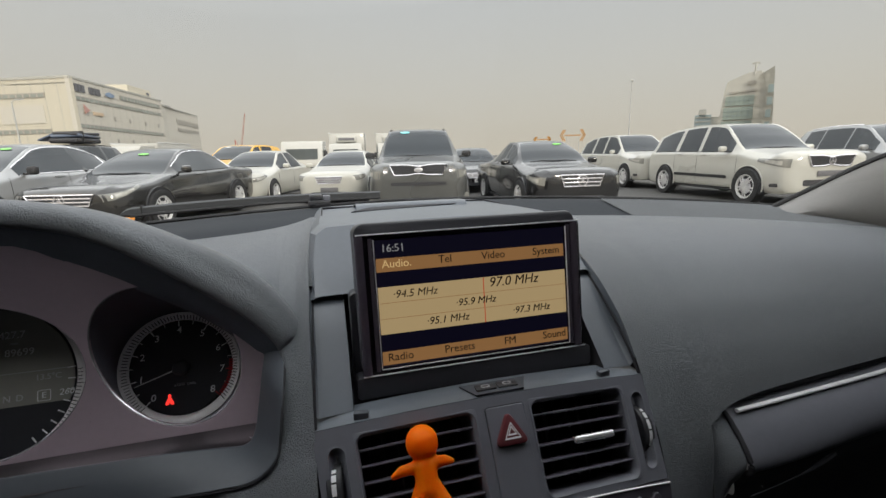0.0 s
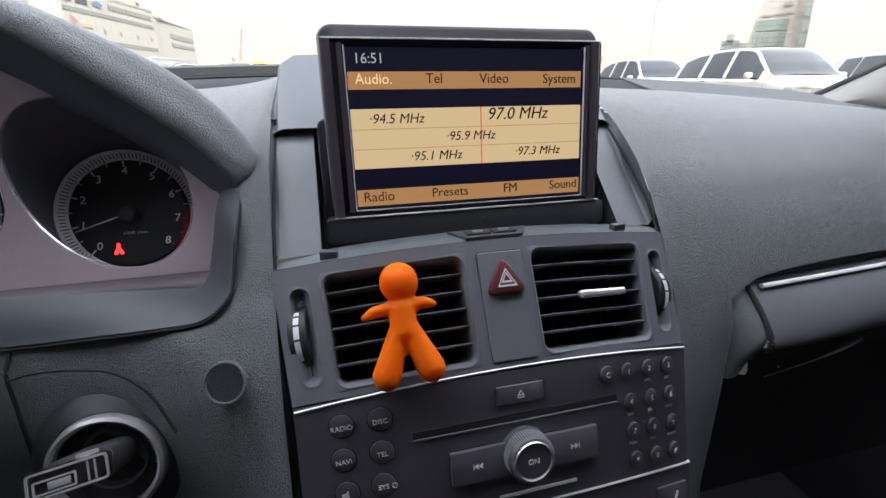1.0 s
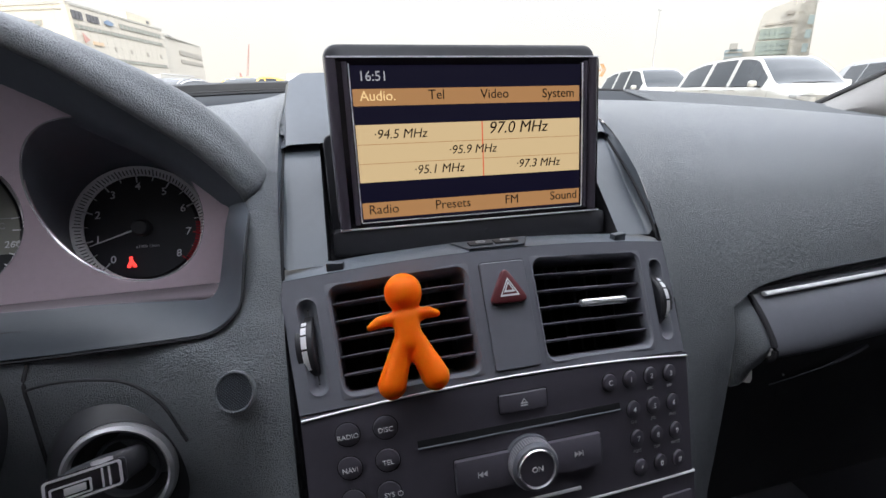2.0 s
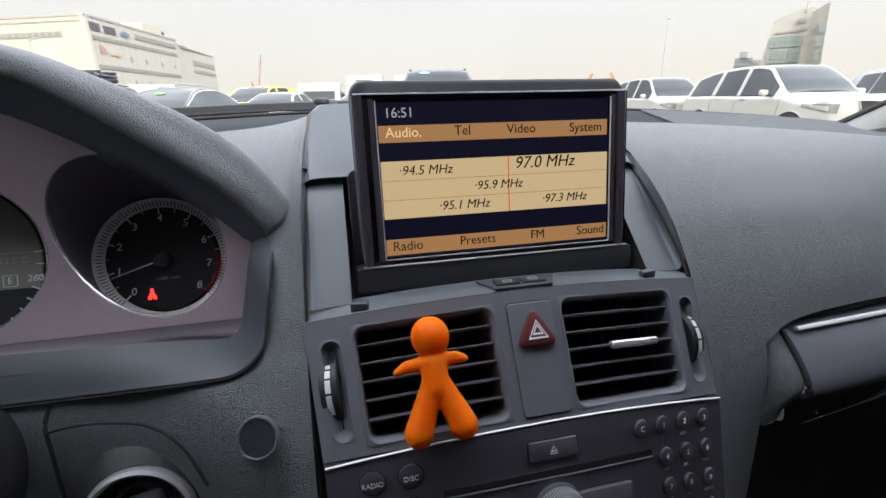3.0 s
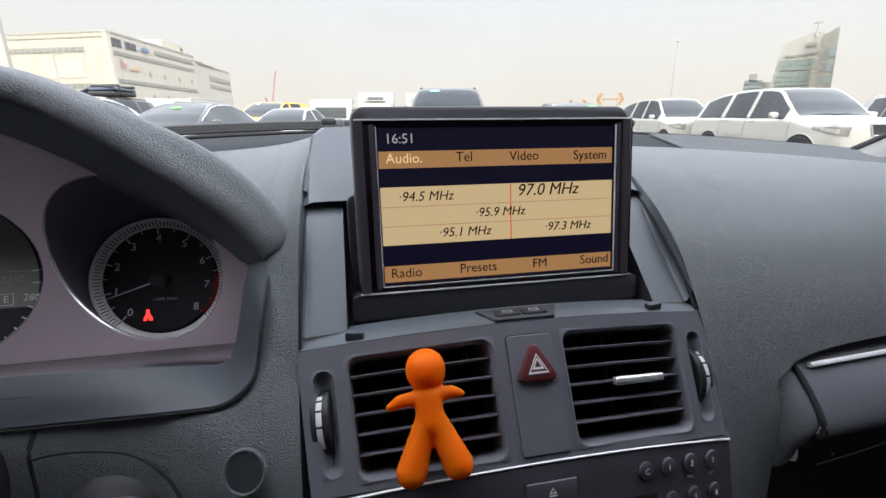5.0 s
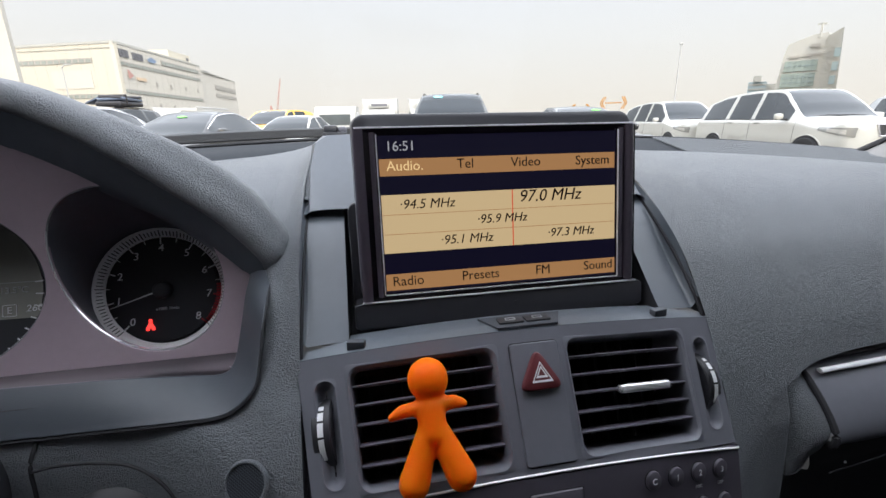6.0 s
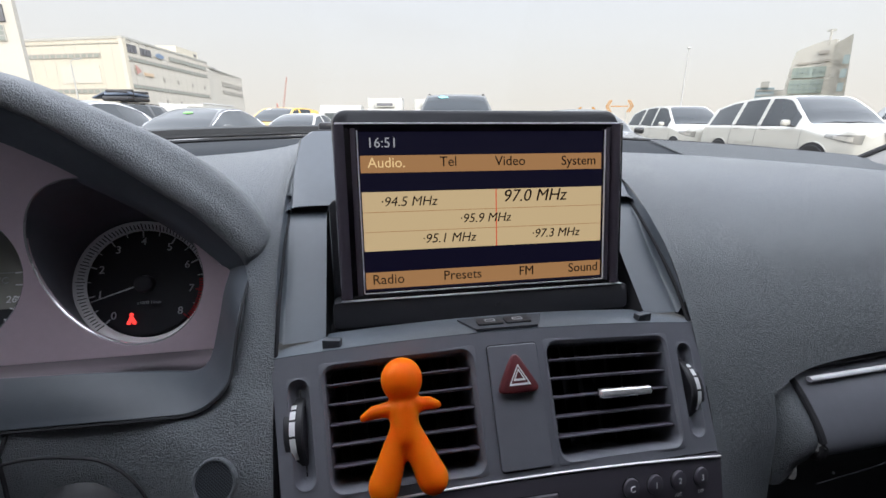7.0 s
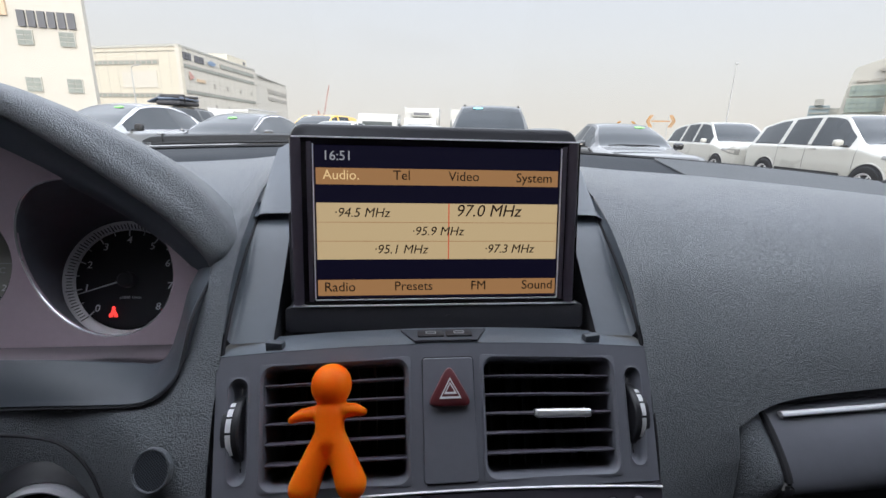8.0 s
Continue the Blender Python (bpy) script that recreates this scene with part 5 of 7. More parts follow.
part("ring", lathe([(0.0275, 0.001), (0.0282, 0.0055), (0.0300, 0.0070), (0.0320, 0.0055), (0.0330, 0.001)], 64, IM), SATIN, ign, "satin metal ring")
part("bowl", lathe([(0.0276, 0.002), (0.0266, -0.006), (0.0195, -0.010), (0.0, -0.010)], 48, IM), BLACK, ign)
part("inner_ring", lathe([(0.0175, -0.010), (0.0178, -0.005), (0.0192, -0.0045), (0.0202, -0.010)], 48, IM), PANEL, ign)
# joints between the knee panel's pieces round the switch
part("joint", tube(spline([(-0.2755, -0.0215, 0.9430), (-0.2775, -0.0270, 0.932), (-0.2775, -0.0290, 0.915), (-0.2775, -0.0320, 0.885), (-0.2775, -0.0345, 0.85)], 20), 0.0011, 6), DARK, ign)
part("joint", tube(spline([(-0.2775, -0.0275, 0.9290), (-0.263, -0.0305, 0.9330), (-0.243, -0.0335, 0.9340), (-0.222, -0.0370, 0.9305), (-0.2050, -0.0435, 0.9180), (-0.1930, -0.0520, 0.895)], 26), [0.0009] * 27, 8), DARK, ign)
key = thing("car_key", "black car key with a chrome end, in the ignition", "key")
k0, k1 = Vector((-0.2330, -0.0380, 0.8780)), Vector((-0.2160, -0.1020, 0.9225))
QM = look(k0, k1, 0) @ pose(0, 0, 0, 0, 180, 0)
part("body", box((0.0260, 0.0150, 0.062), QM @ pose(0, 0, 0.040), 0.0055, seg=3), BLACK, key)
cap = part("end_cap", box((0.0300, 0.0125, 0.0105), QM @ pose(0, 0, 0.0745), 0.0026, seg=3), GLOSS, key, "glossy black end with chrome outlines")
part("outer_frame", frame_prism(rrect(0.0286, 0.0112, 0.0016, 3), rrect(0.0268, 0.0092, 0.0010, 3), 0.0785, 0.0802, QM), SATIN, cap)
part("inner_frame", frame_prism(rrect(0.0150, 0.0060, 0.0006, 2), rrect(0.0136, 0.0044, 0.0004, 2), 0.0798, 0.0806, QM @ pose(-0.0045, -0.001, 0)), SATIN, cap)
part("emblem_plate", box((0.0080, 0.0032, 0.0008), QM @ pose(-0.003, -0.001, 0.0800), 0.0003), SATIN, cap)
for dx in (0.0072, 0.0098):
    part("groove", box((0.0008, 0.0085, 0.0010), QM @ pose(dx, 0, 0.0800)), CHROME, cap)
part("loop", lathe([(0.0028, -0.0015), (0.0042, -0.0012), (0.0042, 0.0012), (0.0028, 0.0015)], 20, QM @ pose(0.006, 0.0065, 0.074, 90, 0, 0)), SATIN, key)

# ---------------------------------------------------------------- steering column cover at the driver's side
colm = thing("steering_column", "black steering column cover beside the ignition switch", "steering column")
COL = [(-0.375, 0.972), (-0.330, 0.968), (-0.309, 0.961), (-0.2955, 0.950), (-0.2895, 0.938), (-0.2880, 0.922), (-0.2905, 0.905), (-0.2980, 0.885), (-0.3100, 0.865), (-0.325, 0.848), (-0.36, 0.845), (-0.46, 0.86), (-0.47, 0.95), (-0.44, 0.985)]
rows = []
for y, k, lift in ((-0.012, 0.93, -0.004), (-0.040, 0.985, -0.001), (-0.050, 1.0, 0.0), (-0.058, 0.985, 0.001), (-0.075, 0.90, 0.004), (-0.12, 0.84, 0.016), (-0.16, 0.80, 0.030), (-0.165, 0.60, 0.032)):
    loop = spline([(x, y, z) for x, z in COL + COL[:1]], 84)[:-1]
    rows.append([(-0.365 + (p.x + 0.365) * k, y, 0.92 + (p.z - 0.92) * k + lift) for p in loop])
b = bmesh.new()
sheet(rows, closed=True, bm=b)
b.verts.ensure_lookup_table()
b.faces.new(list(b.verts)[-84:])
part("cover", b, BLACK, colm)

# ---------------------------------------------------------------- orange figure on the vent
toy = bmesh.new()


def blob(bm, a, c, r0, r1, n=9):
    for k in range(n + 1):
        t = k / n
        p = Vector(a).lerp(Vector(c), t)
        bmesh.ops.create_uvsphere(bm, u_segments=18, v_segments=10, radius=r0 + (r1 - r0) * t, matrix=Matrix.Translation(p))


FG = lambda u, v, d=0.012: on_stack(u - 0.0022, v, d)
blob(toy, FG(-0.0612, 0.0188), FG(-0.0612, 0.0196), 0.0110, 0.0110, 1)
blob(toy, FG(-0.0615, 0.027), FG(-0.062, 0.034), 0.0052, 0.0066, 4)
blob(toy, FG(-0.062, 0.034), FG(-0.0622, 0.046), 0.0074, 0.0078, 6)
blob(toy, FG(-0.066, 0.0328), FG(-0.0770, 0.0335), 0.0042, 0.0036, 6)
blob(toy, FG(-0.0770, 0.0335), FG(-0.0832, 0.0358), 0.0036, 0.0022, 5)
blob(toy, FG(-0.058, 0.0328), FG(-0.0490, 0.0322), 0.0042, 0.0036, 6)
blob(toy, FG(-0.0490, 0.0322), FG(-0.0440, 0.0336), 0.0036, 0.0024, 4)
blob(toy, FG(-0.0655, 0.046), FG(-0.0758, 0.0680), 0.0060, 0.0080, 10)
blob(toy, FG(-0.0590, 0.046), FG(-0.0508, 0.0672), 0.0060, 0.0080, 10)
fig = part("toy_figure", toy, ORANGE)
tagged(fig, "bright orange rubber figure clipped onto the air vent", "air freshener")
rm = fig.modifiers.new("skin", "REMESH")
rm.mode, rm.voxel_size, rm.use_smooth_shade = "VOXEL", 0.0009, True
sm = fig.modifiers.new("soft", "SMOOTH")
sm.factor, sm.iterations = 0.6, 14

# ---------------------------------------------------------------- small thing on the dashboard, and the wiper
dev = thing("dash_sensor", "small dark sensor box at the foot of the windscreen", "sensor")
part("base", box((0.034, 0.022, 0.012), pose(-0.122, 0.397, 1.0945), 0.003), BLACK, dev)
part("head", box((0.020, 0.014, 0.014), pose(-0.127, 0.396, 1.103), 0.004), HOUSING, dev)
part("head", box((0.012, 0.012, 0.012), pose(-0.111, 0.396, 1.102), 0.003), PANEL, dev)
wiper = thing("windscreen_wiper", "flat grey windscreen wiper blade parked along the glass", "wiper")
b = bmesh.new()
rows = []
for x, y, z, hgt in ((-0.412, 0.447, 1.0895, 0.003), (-0.404, 0.450, 1.0925, 0.0065), (-0.398, 0.4515, 1.0935, 0.0078), (-0.34, 0.455, 1.0965, 0.0082), (-0.27, 0.459, 1.0990, 0.0082), (-0.19, 0.462, 1.1010, 0.0080), (-0.11, 0.463, 1.1015, 0.0078), (-0.02, 0.462, 1.1005, 0.0070)):
    rows.append([(x, y - 0.003, z - hgt * 0.7), (x, y - 0.0035, z + hgt * 0.4), (x, y, z + hgt * 0.7), (x, y + 0.010, z + hgt * 0.5), (x, y + 0.010, z - hgt * 0.7)])
sheet(rows, closed=True, bm=b)
for end in (0, -1):
    b.verts.ensure_lookup_table()
    b.faces.new([b.verts[k] for k in (range(5) if end == 0 else range(len(rows) * 5 - 5, len(rows) * 5))])
part("blade", b, WIPER_GREY, wiper)
part("end_joint", box((0.0012, 0.0100, 0.0130), pose(-0.385, 0.4520, 1.0950), 0.0003), RUBBER, wiper)
part("squeegee", tube([(-0.400, 0.4455, 1.0860), (-0.30, 0.4525, 1.0905), (-0.19, 0.4570, 1.0940), (-0.02, 0.4570, 1.0940)], 0.0024, 6), RUBBER, wiper)

# ================================================================ OUTSIDE
# the car park is level; the car stands a little askew in it
LOT = Matrix.Rotation(radians(-0.65), 4, "Z") @ Matrix.Rotation(radians(0.15), 4, Vector((math.sin(radians(13)), math.cos(radians(13)), 0)))

def lerp_table(a, table, k):
    """A smooth value between stations that never overshoots them."""
    X, Y = [t[0] for t in table][::-1], [t[k] for t in table][::-1]
    if a <= X[0] or a >= X[-1]:
        return Y[0] if a <= X[0] else Y[-1]
    i = next(j for j in range(len(X) - 1) if X[j] <= a <= X[j + 1])

    def slope(j):
        if j <= 0 or j >= len(X) - 1:
            return 0.0
        d0, d1 = (Y[j] - Y[j - 1]) / (X[j] - X[j - 1]), (Y[j + 1] - Y[j]) / (X[j + 1] - X[j])
        return 2 * d0 * d1 / (d0 + d1) if d0 * d1 > 0 else 0.0
    h = X[i + 1] - X[i]
    u = (a - X[i]) / h
    return (2 * u ** 3 - 3 * u * u + 1) * Y[i] + (u ** 3 - 2 * u * u + u) * h * slope(i) + (3 * u * u - 2 * u ** 3) * Y[i + 1] + (u ** 3 - u * u) * h * slope(i + 1)


def lot_height(x):
    """The car park rises gently towards the warehouse side."""
    return 0.022 * max(0.0, -x - 1.5) - 0.00022 * max(0.0, -x - 1.5) ** 2 if x > -50 else 0.55


b = bmesh.new()
ring = [0.0] + [4.0 * 1.32 ** k for k in range(25)]
rows = [[(r * math.cos(2 * math.pi * k / 64), r * math.sin(2 * math.pi * k / 64), 0.0) for k in range(64)] for r in ring[1:]]
sheet(rows, closed=True, bm=b)
c0 = b.verts.new((0, 0, 0))
b.verts.ensure_lookup_table()
for k in range(64):
    b.faces.new((c0, b.verts[k], b.verts[(k + 1) % 64]))
for v in b.verts:
    v.co.z = lot_height(v.co.x)
ground = part("ground", b, ASPHALT)
ground.matrix_world = LOT
tagged(ground, "worn grey asphalt of a large car park", "ground", kind="structure")


def wheel_parts(radius, width):
    """A wheel about the y axis, outer side towards +y."""
    turn = pose(0, 0, 0, -90, 0, 0)
    w = width / 2
    r = radius
    tyre = lathe([(r * 0.66, -0.19), (r * 0.95, -0.19), (r, -0.16), (r, -w * 0.4), (r, w * 0.4), (r * 0.98, w * 0.8), (r * 0.90, w), (r * 0.70, w * 0.96), (r * 0.66, w * 0.7)], 40, turn)
    rim = lathe([(r * 0.69, w * 0.80), (r * 0.68, w * 0.92), (r * 0.63, w * 0.86), (r * 0.60, w * 0.3), (r * 0.58, -w * 0.2)], 40, turn)
    for k in range(5):
        for s in (-9, 9):
            box((r * 0.56, r * 0.10, w * 0.35), turn @ pose(0, 0, 0, 0, 0, 72 * k + 18) @ pose(r * 0.36, s * 0.0028 * r / 0.33, w * 0.70, 0, 6, s * 0.55), 0.006, bm=rim, seg=1)
    lathe([(0.0, w * 0.80), (r * 0.13, w * 0.78), (r * 0.17, w * 0.66), (r * 0.17, w * 0.3)], 20, turn, bm=rim)
    back = lathe([(0.0, -w * 0.1), (r * 0.60, -w * 0.1)], 32, turn)
    disc = lathe([(0.0, w * 0.2), (r * 0.42, w * 0.2)], 28, turn)
    return mesh_of("tyre", tyre, TYRE), mesh_of("rim", rim, ALLOY), mesh_of("well", back, DARK), mesh_of("brake_disc", disc, SATIN)


def make_car(name, label, color, m, T, S):
    """T: stations (a, half width, low z, belt z, top z, top half width) from nose to tail; a is measured ahead of the front axle."""
    SUB = 3
    car = thing(name, label, "car", group="parked cars", m=LOT @ Matrix.Translation((0, 0, lot_height(m.translation.x))) @ m)
    R, wb = S["R"], S["wb"]
    a_nose, a_tail = T[0][0], T[-1][0]
    stops = sorted({t[0] for t in T} | {a_nose + (a_tail - a_nose) * k / 56 for k in range(57)} | {x for w in S["windows"] for x in w} | {S["cowl"], S["header"], S["roof_end"], S["deck"]}, reverse=True)

    def section(a):
        hw, zl, zb, zt, wt = (lerp_table(a, T, k) for k in range(1, 6))
        g = min(1.0, max(0.0, (zt - zb) / 0.35))
        P = [(hw * 0.90, zl), (hw * 0.975, zl + 0.10), (hw, zl + (zb - zl) * 0.50), (hw * 0.985, zl + (zb - zl) * 0.74), (hw * 0.965, zb - 0.045), (hw * 0.925, zb), (wt + 0.015 + 0.02 * g, zt - 0.015 - 0.055 * g), (wt * 0.95, zt - 0.012 - 0.018 * g), (wt * 0.6, zt - 0.003 - 0.004 * g), (0.0, zt)]
        Q = [P[0]] + P + [(-P[-2][0], P[-2][1])]
        out = []
        for j in range(len(P) - 1):
            for k in range(SUB):
                t = k / SUB
                w = 0.5 if j in (4, 5) else 1.0
                c = [0.5 * (2 * b + (c2 - a2) * t + (2 * a2 - 5 * b + 4 * c2 - d2) * t * t + (3 * b - a2 - 3 * c2 + d2) * t ** 3) for a2, b, c2, d2 in zip(*Q[j:j + 4])]
                line = [b + (c2 - b) * t for b, c2 in zip(P[j], P[j + 1])]
                out.append(tuple(v * w + l * (1 - w) for v, l in zip(c, line)))
        return out + [P[-1]]

    def surf(a, r, s=1, lift=0.0):
        sec = section(a)
        r = r * SUB
        i = min(int(r), len(sec) - 2)
        y = sec[i][0] + (sec[i + 1][0] - sec[i][0]) * (r - i)
        z = sec[i][1] + (sec[i + 1][1] - sec[i][1]) * (r - i)
        ty, tz = sec[i + 1][0] - sec[i][0], sec[i + 1][1] - sec[i][1]
        l = math.hypot(ty, tz) or 1
        return Vector((a, s * (y + tz / l * lift), z - ty / l * lift))

    def skin(a0, a1, r0, r1, s, lift, na=10, nr=6, shape=None):
        rows = []
        for i in range(na + 1):
            f = i / na
            lo, hi = (r0, r1) if shape is None else shape(f)
            rows.append([surf(a0 + (a1 - a0) * f, lo + (hi - lo) * k / nr, s, lift) for k in range(nr + 1)])
        return sheet(rows)

    pieces = {}

    def put(key, quad):
        pieces.setdefault(key, []).append(quad)

    for i in range(len(stops) - 1):
        am = (stops[i] + stops[i + 1]) / 2
        A, B = section(stops[i]), section(stops[i + 1])
        for s in (1, -1):
            for jj in range(len(A) - 1):
                j = jj // SUB
                q = [(stops[i], s * A[jj][0], A[jj][1]), (stops[i], s * A[jj + 1][0], A[jj + 1][1]), (stops[i + 1], s * B[jj + 1][0], B[jj + 1][1]), (stops[i + 1], s * B[jj][0], B[jj][1])]
                key = "body"
                if j >= 7 and S["header"] < am < S["cowl"]:
                    key = "windscreen"
                elif j >= 7 and S["deck"] < am < S["roof_end"]:
                    key = "rear_window"
                elif j == 5:
                    for k, (w0, w1) in enumerate(S["windows"]):
                        if w1 < am < w0:
                            key = ("side_window", s, k)
                put(key, q)
            put("body", [(stops[i], 0, A[0][1]), (stops[i], s * A[0][0], A[0][1]), (stops[i + 1], s * B[0][0], B[0][1]), (stops[i + 1], 0, B[0][1])])
    for end in (stops[0], stops[-1]):
        A = section(end)
        put("body", [(end, y, z) for y, z in A] + [(end, -y, z) for y, z in A[-2::-1]])
    for key, quads in pieces.items():
        bb = bmesh.new()
        for q in quads:
            bb.faces.new([bb.verts.new(p) for p in q])
        bmesh.ops.remove_doubles(bb, verts=bb.verts[:], dist=0.0005)
        if key == "body":
            bmesh.ops.dissolve_degenerate(bb, edges=bb.edges[:], dist=0.0005)
            body = part("body", bb, color, car)
        elif key in ("windscreen", "rear_window"):
            part(key, bb, TINT, car)
        else:
            part("side_window", bb, TINT, car)
    # wheels and arches
    wd = 0.07
    ty, ri, we, di = wheel_parts(R, wd)
    for s in (1, -1):
        for a in (0.0, -wb):
            hw = lerp_table(a, T, 1)
            zl = lerp_table(a, T, 2)
            arch = [(R * 1.16 * math.cos(t), R + R * 1.16 * math.sin(t)) for t in [radians(-28 + 236 * k / 28) for k in range(29)]]
            arch = [(x, max(z, zl * 0.9)) for x, z in arch]
            bb = prism(arch, 0.0, 0.16, pose(a, s * (hw + 0.004) - (0.16 if s > 0 else 0), 0, 90, 0, 0) @ Matrix.Diagonal((1, 1, -1, 1)))
            part("arch", bb, DARK, car)
            bb = tube([(a + x * 1.01, s * (hw + 0.002), z) for x, z in arch if z > zl * 0.9], 0.013, 6)
            part("arch_lip", bb, S.get("lip", color), car)
            w = new("wheel", ty)
            w.parent = car
            w.matrix_local = pose(a, s * (hw + 0.014), R) @ (Matrix.Identity(4) if s > 0 else pose(0, 0, 0, 0, 0, 180))
            for me, nm in ((ri, "rim"), (we, "well"), (di, "brake_disc")):
                o = new(nm, me)
                o.parent = w
    # lamps
    h = S["lamp"]
    for s in (1, -1):
        zf0, zf1, zr0, zr1 = surf(h[0], h[2], s, 0).z, surf(h[0], h[3], s, 0).z, surf(h[1], h[4], s, 0).z, surf(h[1], h[5], s, 0).z

        def ring_at(f, e):
            """Ring numbers of the lamp's lower and upper edge at a fraction of its length."""
            a = h[0] + (h[1] - h[0]) * f
            lo, hi = zf0 + (zr0 - zf0) * f, zf1 + (zr1 - zf1) * f
            out = []
            for z in (lo + (hi - lo) * e, hi - (hi - lo) * e):
                r0, r1 = 0.6, 6.5
                for _ in range(22):
                    r = (r0 + r1) / 2
                    r0, r1 = (r, r1) if surf(a, r, s, 0).z < z else (r0, r)
                out.append(r0)
            return out

        lm = part("headlight", skin(h[0], h[1], h[2], h[3], s, 0.010, 20, 6, shape=lambda f: ring_at(f, 0.0)), LAMP_GLASS, car, "clear headlight")
        part("reflector", skin(h[0] + (h[1] - h[0]) * 0.14, h[0] + (h[1] - h[0]) * 0.70, h[2], h[3], s, 0.0135, 12, 5, shape=lambda f: ring_at(0.14 + 0.56 * f, 0.22)), REFLECTOR, lm, "pale reflector")
    for f in S.get("fog", ()):
        for s in (1, -1):
            p = surf(f[0], f[1], s, 0.006)
            part("fog_lamp", prism(rrect(f[2], f[3], min(f[2], f[3]) * 0.4, 4), 0, 0.012, Matrix.Translation(p) @ pose(0, 0, 0, 0, 0, s * 35) @ pose(0, 0, 0, 90, 0, 90), 0.004), f[4] if len(f) > 4 else LAMP_GLASS, car)
    # mirrors, handles, door joints, window trim
    for s in (1, -1):
        hw = lerp_table(S["mirror"], T, 1)
        zb = lerp_table(S["mirror"], T, 3)
        mr = part("mirror", box((0.10, 0.20, 0.135), pose(S["mirror"], s * (hw + 0.085), zb + 0.075, 0, 0, s * -14), 0.045, seg=3), S.get("mirror_paint", color), car)
        part("mirror_arm", box((0.06, 0.12, 0.03), pose(S["mirror"] + 0.01, s * (hw - 0.01), zb + 0.025), 0.01), RUBBER, mr)
        for a in S["joints"]:
            part("door_joint", tube([surf(a + 0.06 * (1 - r / 5) - 0.03, r, s, 0.0015) for r in span(1.1, 5, 10)], 0.0030, 5), DARK, car)
        for a in S["handles"]:
            part("door_handle", box((0.19, 0.03, 0.03), Matrix.Translation(surf(a, 3.9, s, 0.012)), 0.012), S.get("handle", color), car)
        part("waist_trim", tube([surf(a, 5.03, s, 0.002) for a in span(S["windows"][0][0] - 0.02, S["windows"][-1][1], 16)], 0.008, 5), S.get("waist", RUBBER), car)
        part("sill", tube([surf(a, 0.35, s, 0.004) for a in span(-R * 1.2, -wb + R * 1.2, 8)], 0.03, 6), S.get("sill", RUBBER), car)
        if S.get("arc_trim"):
            w0, w1 = S["windows"][0][0], S["windows"][-1][1]
            part("window_trim", tube([surf(a, 6.02, s, 0.003) for a in span(w0, w1, 24)] + [surf(w1, r, s, 0.003) for r in span(6, 5, 6)], 0.010, 5), CHROME, car, "bright window trim")
    if S.get("rails"):
        for s in (1, -1):
            part("roof_rail", tube([surf(a, 7.0, s, 0.03) for a in span(S["header"] - 0.15, S["roof_end"] + 0.1, 12)], 0.014, 6), S["rails"], car)
    # front of the nose
    fx = a_nose
    g = S["grille"]
    FN = pose(fx, 0, 0, 90, 0, 90)
    if g[0] == "slats":
        _, w, z0, z1, n = g
        o = [(-w / 2, z1), (w / 2, z1), (w / 2 * 0.82, z0), (-w / 2 * 0.82, z0)]
        gr = part("grille", prism(o, -0.02, 0.012, FN), BLACK, car, "dark grille with bright slats")
        part("grille_frame", tube([FN @ Vector((x, y, 0.016)) for x, y in o + o[:1]], 0.013, 6), CHROME, gr)
        for k in range(n):
            zz = z0 + (z1 - z0) * (k + 1) / (n + 1)
            ww = w * (0.82 + 0.18 * (zz - z0) / (z1 - z0)) * 0.97
            part("slat", box((0.02, ww, 0.026), pose(fx + 0.016, 0, zz), 0.007), CHROME, gr)
    elif g[0] == "pinched":
        _, w, z0, z1 = g
        zc = (z0 + z1) / 2
        hh = (z1 - z0) / 2
        top = [(w * (k / 12 - 0.5), zc + hh * (1 - 0.30 * math.exp(-((k - 6) / 1.7) ** 2))) for k in range(13)]
        bot = [(w * 0.84 * (0.5 - k / 12), zc - hh * (1 - 0.30 * math.exp(-((k - 6) / 1.7) ** 2))) for k in range(13)]
        gr = part("grille", prism(top + bot, -0.02, 0.010, FN), BLACK, car, "dark mesh grille in a bright frame")
        part("grille_frame", tube([FN @ Vector((x, y, 0.014)) for x, y in top + bot + top[:1]], 0.014, 6), CHROME, gr)
        for k in range(5):
            part("slat", box((0.012, w * 0.80, 0.010), pose(fx + 0.010, 0, z0 + (z1 - z0) * (k + 1) / 6)), RUBBER, gr)
    em = S["emblem"]
    EM = pose(fx + 0.022, 0, em[0], 90, 0, 90)
    if em[2] == "ring":
        eb = part("emblem", lathe([(em[1] * 0.86, 0.0), (em[1] * 0.88, 0.014), (em[1], 0.014), (em[1] * 1.02, 0.0)], 36, EM), CHROME, car, "round bright emblem ring")
        for k in range(3):
            part("spoke", prism([(-0.14 * em[1], 0), (0.14 * em[1], 0), (0, em[1] * 0.95)], 0.002, 0.010, EM @ pose(0, 0, 0, 0, 0, 120 * k)), CHROME, eb)
    elif em[2] == "disc":
        part("emblem", lathe([(0, 0.012), (em[1] * 0.9, 0.012), (em[1], 0.004), (em[1], -0.01)], 32, EM), CHROME, car, "round bright emblem")
    else:
        part("emblem", prism(ellipse(em[1], em[1] * 0.52, 28), 0, 0.012, EM, 0.004), CHROME, car, "oval bright emblem")
    for z0, z1, w, mt in S.get("intakes", ()):
        part("intake", prism([(x, y + (z0 + z1) / 2) for x, y in rrect(w, z1 - z0, (z1 - z0) * 0.35, 4)], -0.02, 0.008, FN), mt, car)
